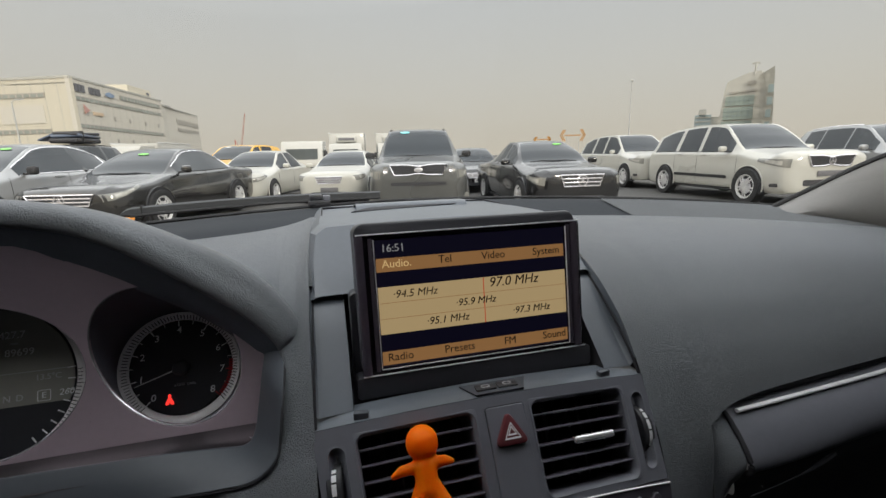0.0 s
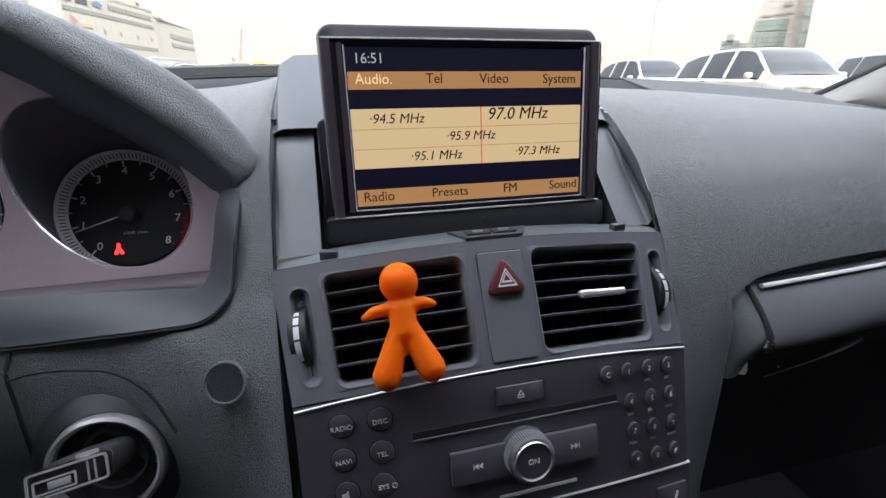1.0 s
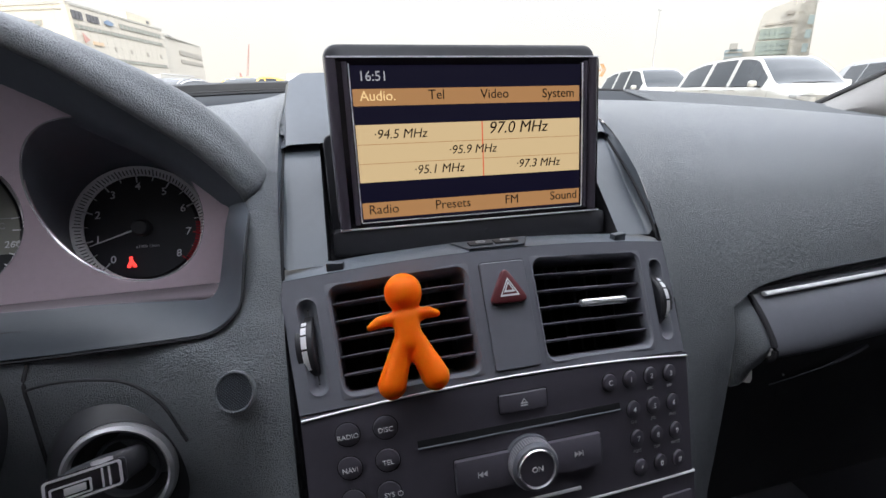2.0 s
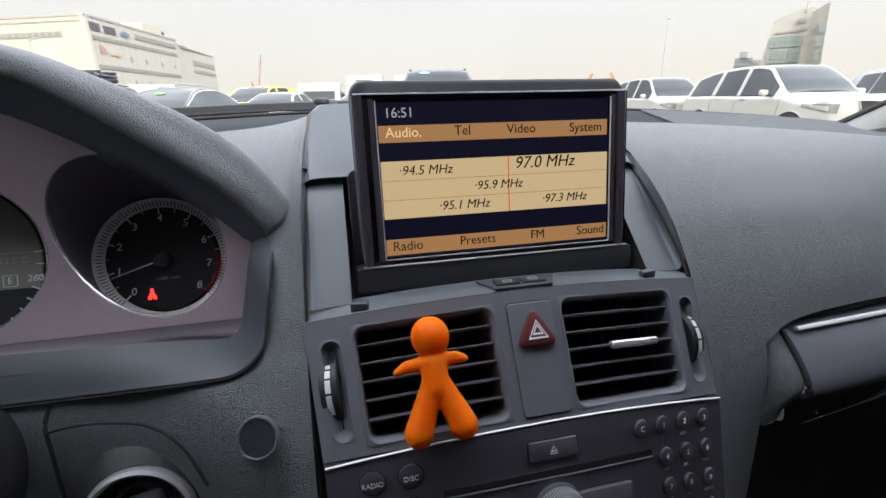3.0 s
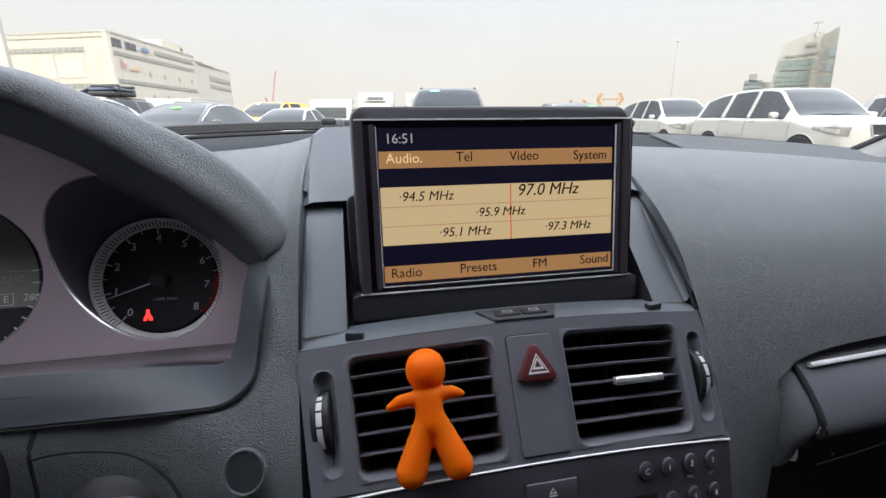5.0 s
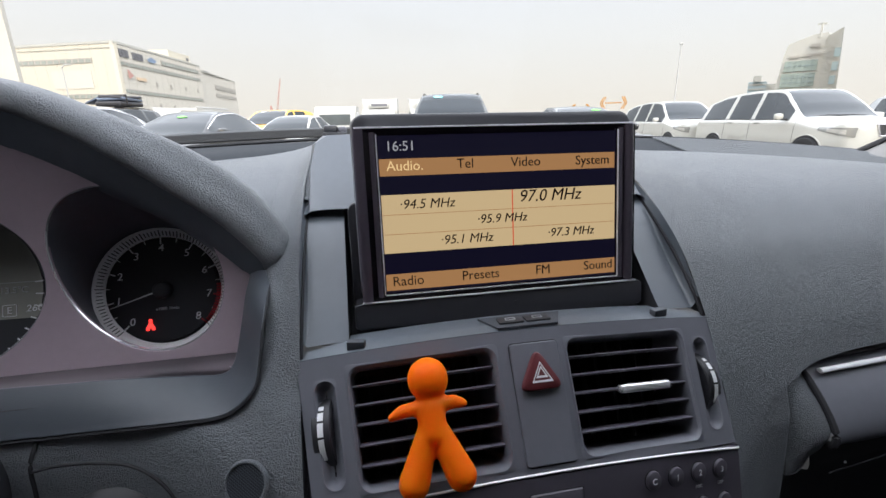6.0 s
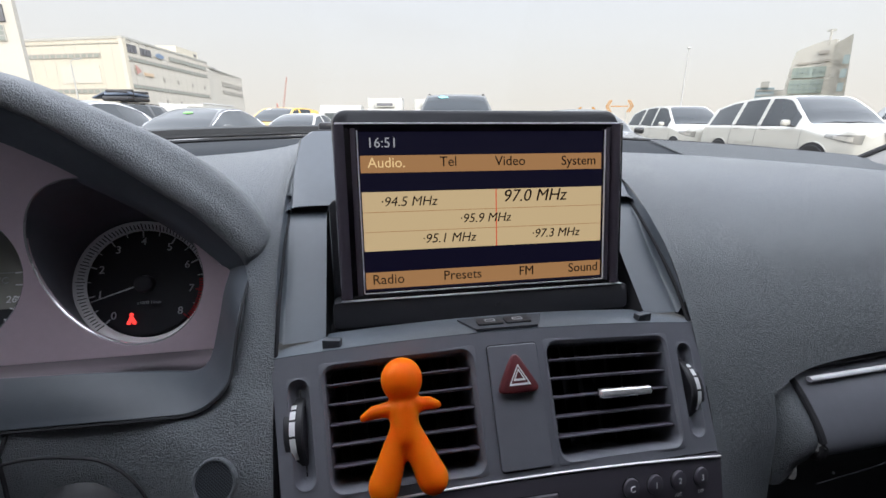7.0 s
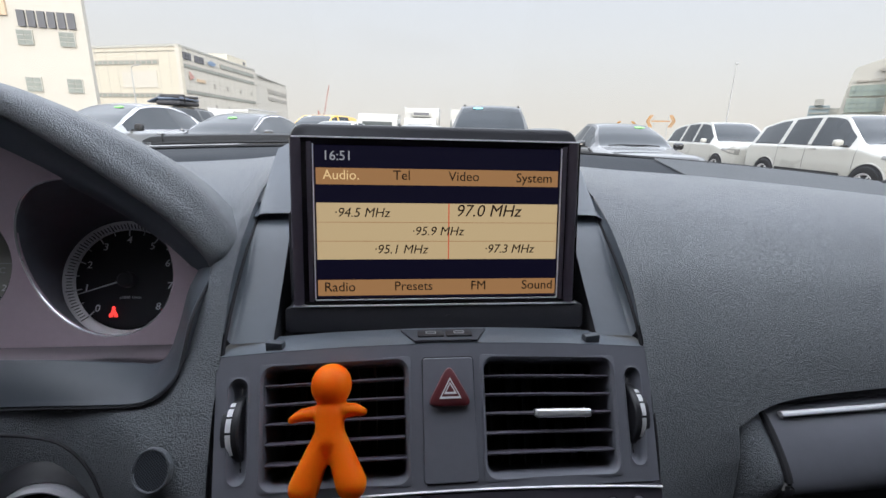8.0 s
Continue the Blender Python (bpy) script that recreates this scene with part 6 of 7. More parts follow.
    if S["plate"]:
        pz, pw, pc = S["plate"] if len(S["plate"]) == 3 else (*S["plate"], PLATE)
        pl = part("number_plate", box((0.012, pw, 0.11), pose(fx + 0.018, 0, pz), 0.004), pc, car, "number plate")
        part("plate_bar", box((0.004, pw * 0.74, 0.055), pose(fx + 0.0255, 0, pz)), SIGN_GREY, pl)
    if S.get("face_lamp"):
        y0, y1, z0, z1, z2 = S["face_lamp"]
        for s in (1, -1):
            fl = part("headlight", prism([(s * y0, z0 + (z1 - z0) * 0.35), (s * y1, z0), (s * y1, z2), (s * y0, z1)], -0.02, 0.012, FN), LAMP_GLASS, car, "clear headlight")
            part("reflector", lathe([(0.0, 0.0), (0.03, 0.008), (0.042, 0.014), (0.044, 0.010)], 18, FN @ pose(s * (y0 + y1) / 2, (z0 + z1) / 2 + 0.01, 0.010)), CHROME, fl)
    if S.get("strip"):
        a0, a1, r = S["strip"]
        for s in (1, -1):
            part("side_strip", skin(a0, a1, r - 0.10, r + 0.10, s, 0.014, 12, 2), RUBBER, car, "dark rubbing strip along the doors")
            part("sill_cover", skin(-R * 1.25, -wb + R * 1.25, 0.0, 0.75, s, 0.012, 12, 3), RUBBER, car, "dark plastic sill cover")
    # wipers and tags on the screen
    def on_screen(f, y, lift=0.008):
        a = S["cowl"] + (S["header"] - S["cowl"]) * f
        z = lerp_table(a, T, 4) - 0.02 * (abs(y) / 0.6) ** 2
        dz = lerp_table(S["header"], T, 4) - lerp_table(S["cowl"], T, 4)
        return Vector((a, y, z + lift)), math.degrees(math.atan2(dz, S["cowl"] - S["header"]))
    for y0, y1 in ((-0.55, 0.0), (-0.05, 0.5)):
        part("wiper", tube([on_screen(0.03, y0)[0], on_screen(0.06, (y0 + y1) / 2)[0], on_screen(0.04, y1)[0]], 0.010, 5), RUBBER, car)
    if S.get("tag"):
        f, y, mt = S["tag"]
        p, ang = on_screen(f, y, 0.010)
        part("sticker", prism(ellipse(0.11, 0.035, 20), 0, 0.003, Matrix.Translation(p) @ pose(0, 0, 0, 0, ang, 0) @ pose(0, 0, 0, 0, 0, 90)), mt, car, "bright reminder sticker")
    return car


def saloon(W, H, fo, wb, ro, nose=0.66, hood=0.90, cowl=-0.42, header=-1.22, roof_end=-2.15, deck=-2.95, belt=0.92, tail=0.98, low=0.20):
    h = W / 2
    L = -wb - ro
    wt = h * 0.60
    return [(fo, h * 0.66, low + 0.04, nose - 0.06, nose, h * 0.56), (fo - 0.03, h * 0.78, low + 0.02, nose - 0.03, nose + 0.045, h * 0.62), (fo - 0.10, h * 0.885, low, nose, nose + 0.085, h * 0.68), (fo - 0.24, h * 0.955, low, nose + 0.06, nose + 0.125, h * 0.72), (fo - 0.55, h * 0.99, low, belt - 0.17, hood - 0.06, h * 0.76),
            (0.0, h, low, belt - 0.13, hood - 0.02, h * 0.78), (cowl, h, low, belt - 0.04, hood + 0.05, h * 0.80), ((cowl + header) / 2, h, low, belt - 0.01, (hood + 0.05 + H - 0.045) / 2 + 0.035, h * 0.72), (header, h, low, belt, H - 0.045, wt), (header - 0.25, h, low, belt, H - 0.006, wt), (header - 0.55, h, low, belt + 0.01, H, wt), (roof_end, h, low, belt + 0.02, H - 0.055, wt * 0.96), ((roof_end + deck) / 2, h * 0.995, low, belt + 0.035, H - 0.20, wt * 0.98), (deck, h * 0.985, low, tail - 0.04, tail + 0.02, h * 0.72), (L + 0.12, h * 0.93, low + 0.03, tail - 0.06, tail, h * 0.70), (L, h * 0.80, low + 0.08, tail - 0.14, tail - 0.06, h * 0.66)]


def wagon(W, H, fo, wb, ro, nose=0.84, hood=1.06, cowl=-0.38, header=-1.12, roof_end=-3.3, deck=-3.55, belt=1.06, low=0.26):
    h = W / 2
    L = -wb - ro
    wt = h * 0.66
    return [(fo, h * 0.68, low + 0.06, nose - 0.06, nose, h * 0.58), (fo - 0.03, h * 0.80, low + 0.03, nose - 0.02, nose + 0.05, h * 0.64), (fo - 0.10, h * 0.90, low + 0.01, nose + 0.01, nose + 0.09, h * 0.70), (fo - 0.24, h * 0.965, low, nose + 0.06, nose + 0.13, h * 0.75), (fo - 0.5, h * 0.995, low, belt - 0.14, hood - 0.04, h * 0.78),
            (0.0, h, low, belt - 0.10, hood, h * 0.80), (cowl, h, low, belt - 0.03, hood + 0.06, h * 0.82), ((cowl + header) / 2, h, low, belt - 0.01, (hood + 0.06 + H - 0.05) / 2 + 0.03, h * 0.76), (header, h, low, belt, H - 0.05, wt), (header - 0.3, h, low, belt, H - 0.01, wt), (header - 0.8, h, low, belt + 0.01, H, wt), (roof_end, h * 0.99, low, belt + 0.02, H - 0.05, wt * 0.95), (deck, h * 0.985, low, belt + 0.02, H - 0.20, wt * 0.97), (L + 0.10, h * 0.96, low + 0.03, belt + 0.0, belt + 0.06, h * 0.78), (L, h * 0.86, low + 0.10, belt - 0.10, belt - 0.03, h * 0.74)]


E_SAL = dict(R=0.325, cowl=-0.42, header=-1.22, roof_end=-2.15, deck=-2.95, windows=((-0.62, -1.42), (-1.50, -2.25)), mirror=-0.72, joints=(-0.42, -1.46, -2.25), handles=(-1.28, -2.12), lamp=(0.83, 0.30, 3.6, 5.7, 4.6, 5.5), grille=("slats", 0.9, 0.48, 0.62, 3), emblem=(0.56, 0.075, "disc"), plate=(0.40, 0.40), intakes=((0.24, 0.34, 0.95, BLACK),), tag=(0.82, 0.12, GREEN_TAG))

# charcoal four-door coupe with a bright window arc
s1 = dict(E_SAL)
s1.update(header=-1.30, roof_end=-2.25, deck=-3.10, windows=((-0.70, -2.62),), lamp=(0.915, 0.36, 3.4, 5.6, 4.5, 5.3), grille=("slats", 1.08, 0.50, 0.67, 2), emblem=(0.59, 0.085, "ring"), intakes=((0.26, 0.40, 1.05, BLACK),), plate=(0.43, 0.40), tag=(0.72, 0.0, GREEN_TAG), arc_trim=True, fog=((0.74, 0.75, 0.22, 0.05, AMBER_LENS),), joints=(-0.42, -1.55, -2.45), R=0.335, wb=2.71)
make_car("four_door_coupe", "dusty charcoal four-door coupe with bright grille and window arc", GREY_PAINT, pose(-3.88, 8.47, 0, 0, 0, -106), saloon(1.855, 1.42, 0.93, 2.71, 1.15, header=-1.30, roof_end=-2.25, deck=-3.10, hood=0.88, nose=0.68, belt=0.94), s1)

# titanium SUV, nose on
s2 = dict(R=0.37, wb=2.70, cowl=-0.36, header=-1.05, roof_end=-3.1, deck=-3.4, windows=((-0.55, -1.4), (-1.48, -2.35), (-2.43, -3.0)), mirror=-0.55, joints=(-0.35, -1.44, -2.4), handles=(-1.25, -2.2), lamp=(0.88, 0.30, 3.0, 4.5, 3.9, 4.7), grille=("pinched", 1.08, 0.83, 1.02), emblem=(0.925, 0.085, "oval"), plate=None, face_lamp=(0.57, 0.655, 0.82, 1.00, 0.985), intakes=((0.635, 0.70, 1.05, BLACK),), tag=(0.84, -0.28, CYAN_TAG), rails=RUBBER, fog=((0.72, 1.2, 0.16, 0.14),), mirror_paint=RUBBER)
make_car("gray_suv", "dusty titanium-grey SUV with a bright-framed dark grille", TITAN_PAINT, pose(1.67, 8.70, 0, 0, 0, -101.5), wagon(1.93, 1.80, 0.90, 2.70, 1.08, nose=0.95, hood=1.12, cowl=-0.36, header=-1.05, roof_end=-3.1, deck=-3.4, belt=1.15), s2)

# black executive saloon with a large grille
s3 = dict(E_SAL)
s3.update(R=0.33, wb=2.874, grille=("slats", 0.86, 0.55, 0.76, 2), emblem=(0.655, 0.105, "ring"), lamp=(0.82, 0.28, 2.7, 4.5, 3.7, 4.7), plate=None, intakes=((0.28, 0.37, 0.9, BLACK),), tag=(0.80, 0.30, GREEN_TAG), waist=CHROME)
make_car("black_saloon", "glossy black executive saloon with a large bright grille", BLACK_PAINT, pose(4.54, 7.89, 0, 0, 0, -95.2), saloon(1.854, 1.47, 0.85, 2.874, 1.15, nose=0.77, hood=0.95, belt=0.95), s3)

# white estate-bodied pickup SUV, and a second one behind it
s4 = dict(R=0.375, wb=3.06, cowl=-0.36, header=-1.20, roof_end=-3.35, deck=-3.98, windows=((-0.62, -1.68), (-1.80, -2.62), (-2.77, -3.72)), mirror=-0.72, joints=(-0.38, -1.74, -2.68), handles=(-1.52, -2.48), lamp=(0.86, 0.20, 2.9, 4.35, 3.7, 4.5), grille=("pinched", 0.95, 0.80, 1.00), emblem=(0.90, 0.07, "ring"), plate=(0.66, 0.52, SIGN_GREY), intakes=((0.42, 0.54, 1.05, BLACK),), fog=((0.70, 1.3, 0.22, 0.07, BLACK),), lip=WHITE_PAINT, strip=(-0.62, -2.62, 1.62))
SUV_T = wagon(1.91, 1.77, 0.90, 3.06, 0.98, nose=0.98, hood=1.10, cowl=-0.36, header=-1.20, roof_end=-3.05, deck=-3.98, belt=1.10)
make_car("white_suv", "clean white long SUV with dark windows", WHITE_PAINT, pose(9.42, 7.0, 0, 0, 0, -100), SUV_T, s4)
make_car("white_suv", "clean white long SUV with dark windows, parked behind another", WHITE_PAINT, pose(10.29, 12.26, 0, 0, 0, -99), SUV_T, s4)

# white saloons of the second row
s5 = dict(E_SAL)
s5.update(R=0.32, wb=2.76, lamp=(0.77, 0.26, 3.4, 5.7, 4.5, 5.4), grille=("slats", 0.70, 0.56, 0.72, 2), emblem=(0.64, 0.075, "ring"), tag=None, plate=(0.40, 0.46, SIGN_GREY))
make_car("white_saloon", "white compact saloon showing its side", WHITE_PAINT, pose(-2.45, 12.6, 0, 0, 0, -107), saloon(1.77, 1.445, 0.78, 2.76, 1.04, nose=0.74, hood=0.93, belt=0.93), s5)
make_car("white_coupe", "white coupe with a dark grille, seen nose on", WHITE_PAINT, pose(0.06, 12.0, 0, 0, 0, -106), saloon(1.78, 1.41, 0.80, 2.76, 1.06, nose=0.74, hood=0.93, belt=0.93), s5)

# silver saloon and dark cars at the edges
s6 = dict(E_SAL)
s6.update(wb=2.80, grille=("slats", 0.9, 0.52, 0.68, 2), mirror_paint=RUBBER, tag=(0.80, 0.25, GREEN_TAG), waist=CHROME, arc_trim=True, windows=((-0.62, -2.45),))
make_car("silver_saloon", "dusty silver saloon with bright window trim", SILVER_PAINT, pose(-5.97, 7.91, 0, 0, 0, -108), saloon(1.86, 1.47, 0.85, 2.80, 1.15, nose=0.72, hood=0.93, belt=0.95), s6)
s7 = dict(s4)
s7.update(rails=CHROME, emblem=(0.86, 0.08, "oval"), waist=CHROME, lip=SILVER_PAINT)
make_car("silver_suv", "silver-grey SUV with roof rails", SILVER_PAINT, pose(12.11, 5.95, 0, 0, 0, -111), wagon(1.86, 1.66, 0.90, 2.70, 1.0, nose=0.92, hood=1.05, header=-1.2, roof_end=-3.2, deck=-3.45, cowl=-0.36), dict(s7, wb=2.70, roof_end=-3.2, deck=-3.45, windows=((-0.62, -1.50), (-1.53, -2.42), (-2.45, -3.05)), joints=(-0.38, -1.5, -2.44)))
make_car("black_saloon", "black saloon in the second row", BLACK_PAINT, pose(4.6, 13.6, 0, 0, 0, -100), saloon(1.80, 1.44, 0.85, 2.75, 1.05), dict(E_SAL, wb=2.75, tag=None))
make_car("dark_suv", "dark SUV in the second row, under a roof box", GREY_PAINT, pose(-8.05, 13.4, 0, 0, 0, -101), wagon(1.85, 1.64, 0.90, 2.70, 1.0, nose=0.92, hood=1.05, header=-1.2, roof_end=-3.2, deck=-3.45, cowl=-0.36), dict(s7, wb=2.70, roof_end=-3.2, deck=-3.45, windows=((-0.62, -1.45), (-1.58, -2.40), (-2.5, -3.05)), joints=(-0.38, -1.5, -2.44), rails=RUBBER, waist=RUBBER, lip=GREY_PAINT))

box_m = LOT @ Matrix.Translation((0, 0, lot_height(-8.05))) @ pose(-8.05, 13.4, 0, 0, 0, -101)
rbox = thing("roof_box", "dark blue folded roof box on a car", "roof box", m=box_m)
RACK_BLUE = paint("roof_box_blue", (0.10, 0.13, 0.19), 0.5)
part("shell", box((1.0, 0.80, 0.14), pose(-2.0, 0.30, 1.74), 0.05, seg=3), BLACK, rbox)
part("layer", box((0.95, 0.78, 0.09), pose(-2.02, 0.32, 1.86, 2, -2, 2), 0.035, seg=3), RACK_BLUE, rbox)
part("layer", box((0.90, 0.70, 0.08), pose(-2.0, 0.36, 1.95, -3, 2, -3), 0.03, seg=3), BLACK, rbox)
part("flap", box((0.85, 0.55, 0.05), pose(-2.0, -0.22, 1.86, 22, 0, 4), 0.02, seg=2), RACK_BLUE, rbox, "loose pale blue flap")
part("strap", box((0.05, 0.84, 0.32), pose(-1.75, 0.31, 1.85), 0.02), RUBBER, rbox)


def make_truck(name, label, m, W, cab_h, cab_l, cargo=None, color=TRUCK_WHITE):
    """A cab-over truck; cargo: (length, height) of a box body."""
    t = thing(name, label, "truck", group="trucks beyond the parked cars", m=LOT @ m)
    h = W / 2
    prof = [(0.0, 0.45), (0.06, 0.95), (0.0, 1.10), (-0.30, cab_h - 0.12), (-0.45, cab_h), (-cab_l, cab_h), (-cab_l, 0.45)]
    bb = bmesh.new()
    sheet([[(x, -h * k, z) for x, z in prof] for k in (-1.0, -0.97, 0.97, 1.0)], closed=True, bm=bb)
    for k in (-1.0, 1.0):
        bb.faces.new([bb.verts.new((x, -h * k * 1.0, z)) for x, z in prof])
    bmesh.ops.remove_doubles(bb, verts=bb.verts[:], dist=0.001)
    part("cab", bb, color, t)
    ws = sheet([[(0.014 - 0.30 * (0.04 + (cab_h - 0.44 - 1.0) * k) / (cab_h - 1.22), y * h, 1.14 + (cab_h - 0.30 - 1.14) * k) for y in (-0.76, -0.38, 0, 0.38, 0.76)] for k in (0.06, 0.5, 0.94)])
    bmesh.ops.solidify(ws, geom=ws.faces[:], thickness=0.01)
    part("windscreen", ws, CAB_GLASS, t)
    for s in (1, -1):
        part("side_window", prism([(-0.25, 1.15), (-0.45, cab_h - 0.22), (-cab_l + 0.15, cab_h - 0.22), (-cab_l + 0.15, 1.15)], 0, 0.012, pose(0, s * (h + 0.004) + (0.012 if s > 0 else 0), 0, 90, 0, 0)), CAB_GLASS, t)
        part("mirror", box((0.08, 0.16, 0.30), pose(0.10, s * (h + 0.16), 1.35), 0.03), RUBBER, t)
        part("mirror_arm", tube([(0.0, s * h, 1.5), (0.10, s * (h + 0.16), 1.45)], 0.012, 6), RUBBER, t)
        part("headlight", box((0.05, 0.30, 0.16), pose(0.05, s * h * 0.72, 0.82), 0.03), LAMP_GLASS, t)
        for a in (-0.6, -cab_l - 1.4):
            w = part("wheel", lathe([(0.0, 0.08), (0.2, 0.09), (0.33, 0.10), (0.34, 0.0), (0.33, -0.1), (0.0, -0.1)], 28, pose(a, s * (h - 0.12), 0.34, 90, 0, 0)), TYRE, t)
    part("bumper", box((0.12, W * 0.98, 0.22), pose(0.06, 0, 0.50), 0.04), color, t)
    part("grille", box((0.03, W * 0.5, 0.12), pose(0.055, 0, 0.80), 0.01), BLACK, t)
    if cargo:
        cl, ch = cargo
        bx = part("cargo_box", box((cl, W * 1.12, ch), pose(-cab_l - 0.08 - cl / 2, 0, 0.85 + ch / 2), 0.03), color, t, "plain white cargo box")
        for k in range(4):
            part("corner_rail", box((cl, 0.05, 0.05), pose(-cab_l - 0.08 - cl / 2, (1, -1)[k % 2] * W * 0.56, 0.88 + ch * (k // 2)), 0.01), ALLOY, bx)
        part("cooler", box((0.35, W * 0.62, 0.34), pose(-cab_l + 0.10, 0, 0.85 + ch - 0.35), 0.05), TRUCK_WHITE, t, "refrigeration unit over the cab")
        part("cooler_grille", box((0.02, W * 0.5, 0.16), pose(-cab_l + 0.29, 0, 0.85 + ch - 0.36), 0.01), SIGN_GREY, t)
    else:
        part("flatbed", box((2.6, W, 0.40), pose(-cab_l - 1.4, 0, 0.90), 0.02), ALLOY, t)
    return t


make_truck("small_truck", "white small cab-over truck with a flat bed", pose(-1.25, 19.6, 0, 0, 0, -97), 1.74, 1.95, 1.45)
make_truck("box_truck", "white refrigerated box truck", pose(0.85, 26.5, 0, 0, 0, -96), 1.9, 2.05, 1.6, (3.6, 1.85))
make_truck("box_truck", "white refrigerated box truck", pose(3.75, 26.8, 0, 0, 0, -96), 1.9, 2.05, 1.6, (3.6, 1.85))
make_truck("box_truck", "pale van body beyond the parked cars", pose(-9.2, 22.0, 0, 0, 0, -100), 1.9, 1.95, 1.5, (3.2, 1.25))

# yellow van with a dark windscreen
s8 = dict(s4)
s8.update(wb=2.6, roof_end=-3.1, deck=-3.35, windows=((-0.62, -1.45), (-1.58, -2.40)), joints=(-0.38, -1.5), lip=YELLOW_PAINT, tag=(0.85, -0.3, PLATE), rails=None)
make_car("yellow_van", "bright yellow van with a dark windscreen", YELLOW_PAINT, pose(-3.75, 16.4, 0, 0, 0, -110), wagon(1.85, 1.72, 0.85, 2.6, 0.9, nose=0.95, hood=1.12, header=-1.2, roof_end=-3.1, deck=-3.35, cowl=-0.36), s8)

# ---------------------------------------------------------------- buildings
def place(az, dist):
    return -0.1 + dist * math.sin(radians(az)), -0.29 + dist * math.cos(radians(az))


def wall_piece(p, q, z0, z1, depth, material, name, parent, out=0.0):
    """An upright slab between two plan points."""
    p, q = Vector((*p, 0)), Vector((*q, 0))
    d = (q - p)
    L = d.length
    ang = math.degrees(math.atan2(d.y, d.x))
    c = (p + q) / 2
    return part(name, box((L, depth, z1 - z0), pose(c.x, c.y, (z0 + z1) / 2, 0, 0, ang) @ pose(0, depth / 2 - out, 0)), material, parent, smooth=False)


ware = thing("warehouse", "long cream logistics building with dark window bands", "building", kind="structure")
ware.matrix_world = LOT
A, B, C, D = place(-36, 150), place(-24.6, 118), place(-17.3, 152), place(-14.0, 186)
HB = 18.7
wall_piece(A, B, -3, HB, 0.8, WALL_CREAM, "wall", ware)
wall_piece(B, C, -3, HB, 0.8, WALL_WHITE, "wall", ware)
C2 = place(-16.9, 157)
wall_piece(C, C2, -3, HB - 0.8, 0.8, WALL_WHITE, "wall", ware)
wall_piece(C2, D, -3, HB - 1.0, 0.8, WALL_WHITE, "wall", ware)
part("roof", prism([A, B, C, D, (D[0] - 40, D[1] + 10), (A[0] - 10, A[1] + 60)], HB - 1.4, HB - 1.1), TOWER_FRAME, ware, smooth=False)


def along(p, q, f):
    return (p[0] + (q[0] - p[0]) * f, p[1] + (q[1] - p[1]) * f)
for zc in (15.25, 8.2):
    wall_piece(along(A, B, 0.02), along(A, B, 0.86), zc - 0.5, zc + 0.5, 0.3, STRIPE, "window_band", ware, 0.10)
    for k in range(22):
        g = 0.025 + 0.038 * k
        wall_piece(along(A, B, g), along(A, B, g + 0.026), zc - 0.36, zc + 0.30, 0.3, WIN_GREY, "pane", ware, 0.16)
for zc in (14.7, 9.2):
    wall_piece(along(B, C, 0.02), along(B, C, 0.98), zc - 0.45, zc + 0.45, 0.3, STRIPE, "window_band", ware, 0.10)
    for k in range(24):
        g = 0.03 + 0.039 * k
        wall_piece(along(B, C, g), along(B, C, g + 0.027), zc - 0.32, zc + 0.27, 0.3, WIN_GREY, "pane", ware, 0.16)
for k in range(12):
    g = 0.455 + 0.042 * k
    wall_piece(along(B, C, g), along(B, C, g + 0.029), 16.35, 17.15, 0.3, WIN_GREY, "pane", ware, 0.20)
# upright cladding joints
for k in range(1, 14):
    wall_piece(along(A, B, k / 14), along(A, B, k / 14 + 0.0025), 0, HB - 0.3, 0.2, TOWER_FRAME, "joint", ware, 0.03)
    wall_piece(along(B, C, k / 14), along(B, C, k / 14 + 0.0025), 0, HB - 0.3, 0.2, TOWER_FRAME, "joint", ware, 0.03)
wall_piece(along(A, B, -0.002), along(A, B, 1.0), HB - 0.35, HB + 0.1, 0.5, TOWER_FRAME, "coping", ware, 0.12)
wall_piece(along(B, C, 0.0), along(B, C, 1.0), HB - 0.35, HB + 0.1, 0.5, TOWER_FRAME, "coping", ware, 0.12)
wall_piece(along(C2, D, 0.25), along(C2, D, 0.95), 13.2, 14.6, 0.3, STRIPE, "window_band", ware, 0.15)
wall_piece(along(C2, D, 0.25), along(C2, D, 0.95), 11.0, 12.0, 0.3, STRIPE, "window_band", ware, 0.15)
wall_piece(along(C2, D, 0.3), along(C2, D, 1.0), 5.2, 5.8, 0.3, STRIPE, "window_band", ware, 0.15)
wall_piece(along(B, C, 0.45), along(B, C, 0.97), 16.2, 17.3, 0.3, STRIPE, "window_band", ware, 0.15)
for f0, f1, z0, z1, mt in ((0.030, 0.050, 16.0, 17.5, SIGN_GREY), (0.056, 0.080, 16.0, 17.5, SIGN_GREY), (0.086, 0.110, 16.0, 17.5, SIGN_GREY), (0.150, 0.172, 16.0, 17.4, SIGN_GREY), (0.178, 0.200, 16.0, 17.4, SIGN_GREY), (0.206, 0.228, 16.0, 17.4, SIGN_GREY), (0.234, 0.250, 16.0, 17.4, SIGN_GREY), (0.155, 0.245, 11.7, 12.4, SIGN_TAN)):
    wall_piece(along(B, C, f0), along(B, C, f1), z0, z1, 0.3, mt, "sign_shape", ware, 0.2)
# blue swoosh and red wedge of the signs, as plain shapes on the wall
wall_dir = math.degrees(math.atan2(C[1] - B[1], C[0] - B[0]))
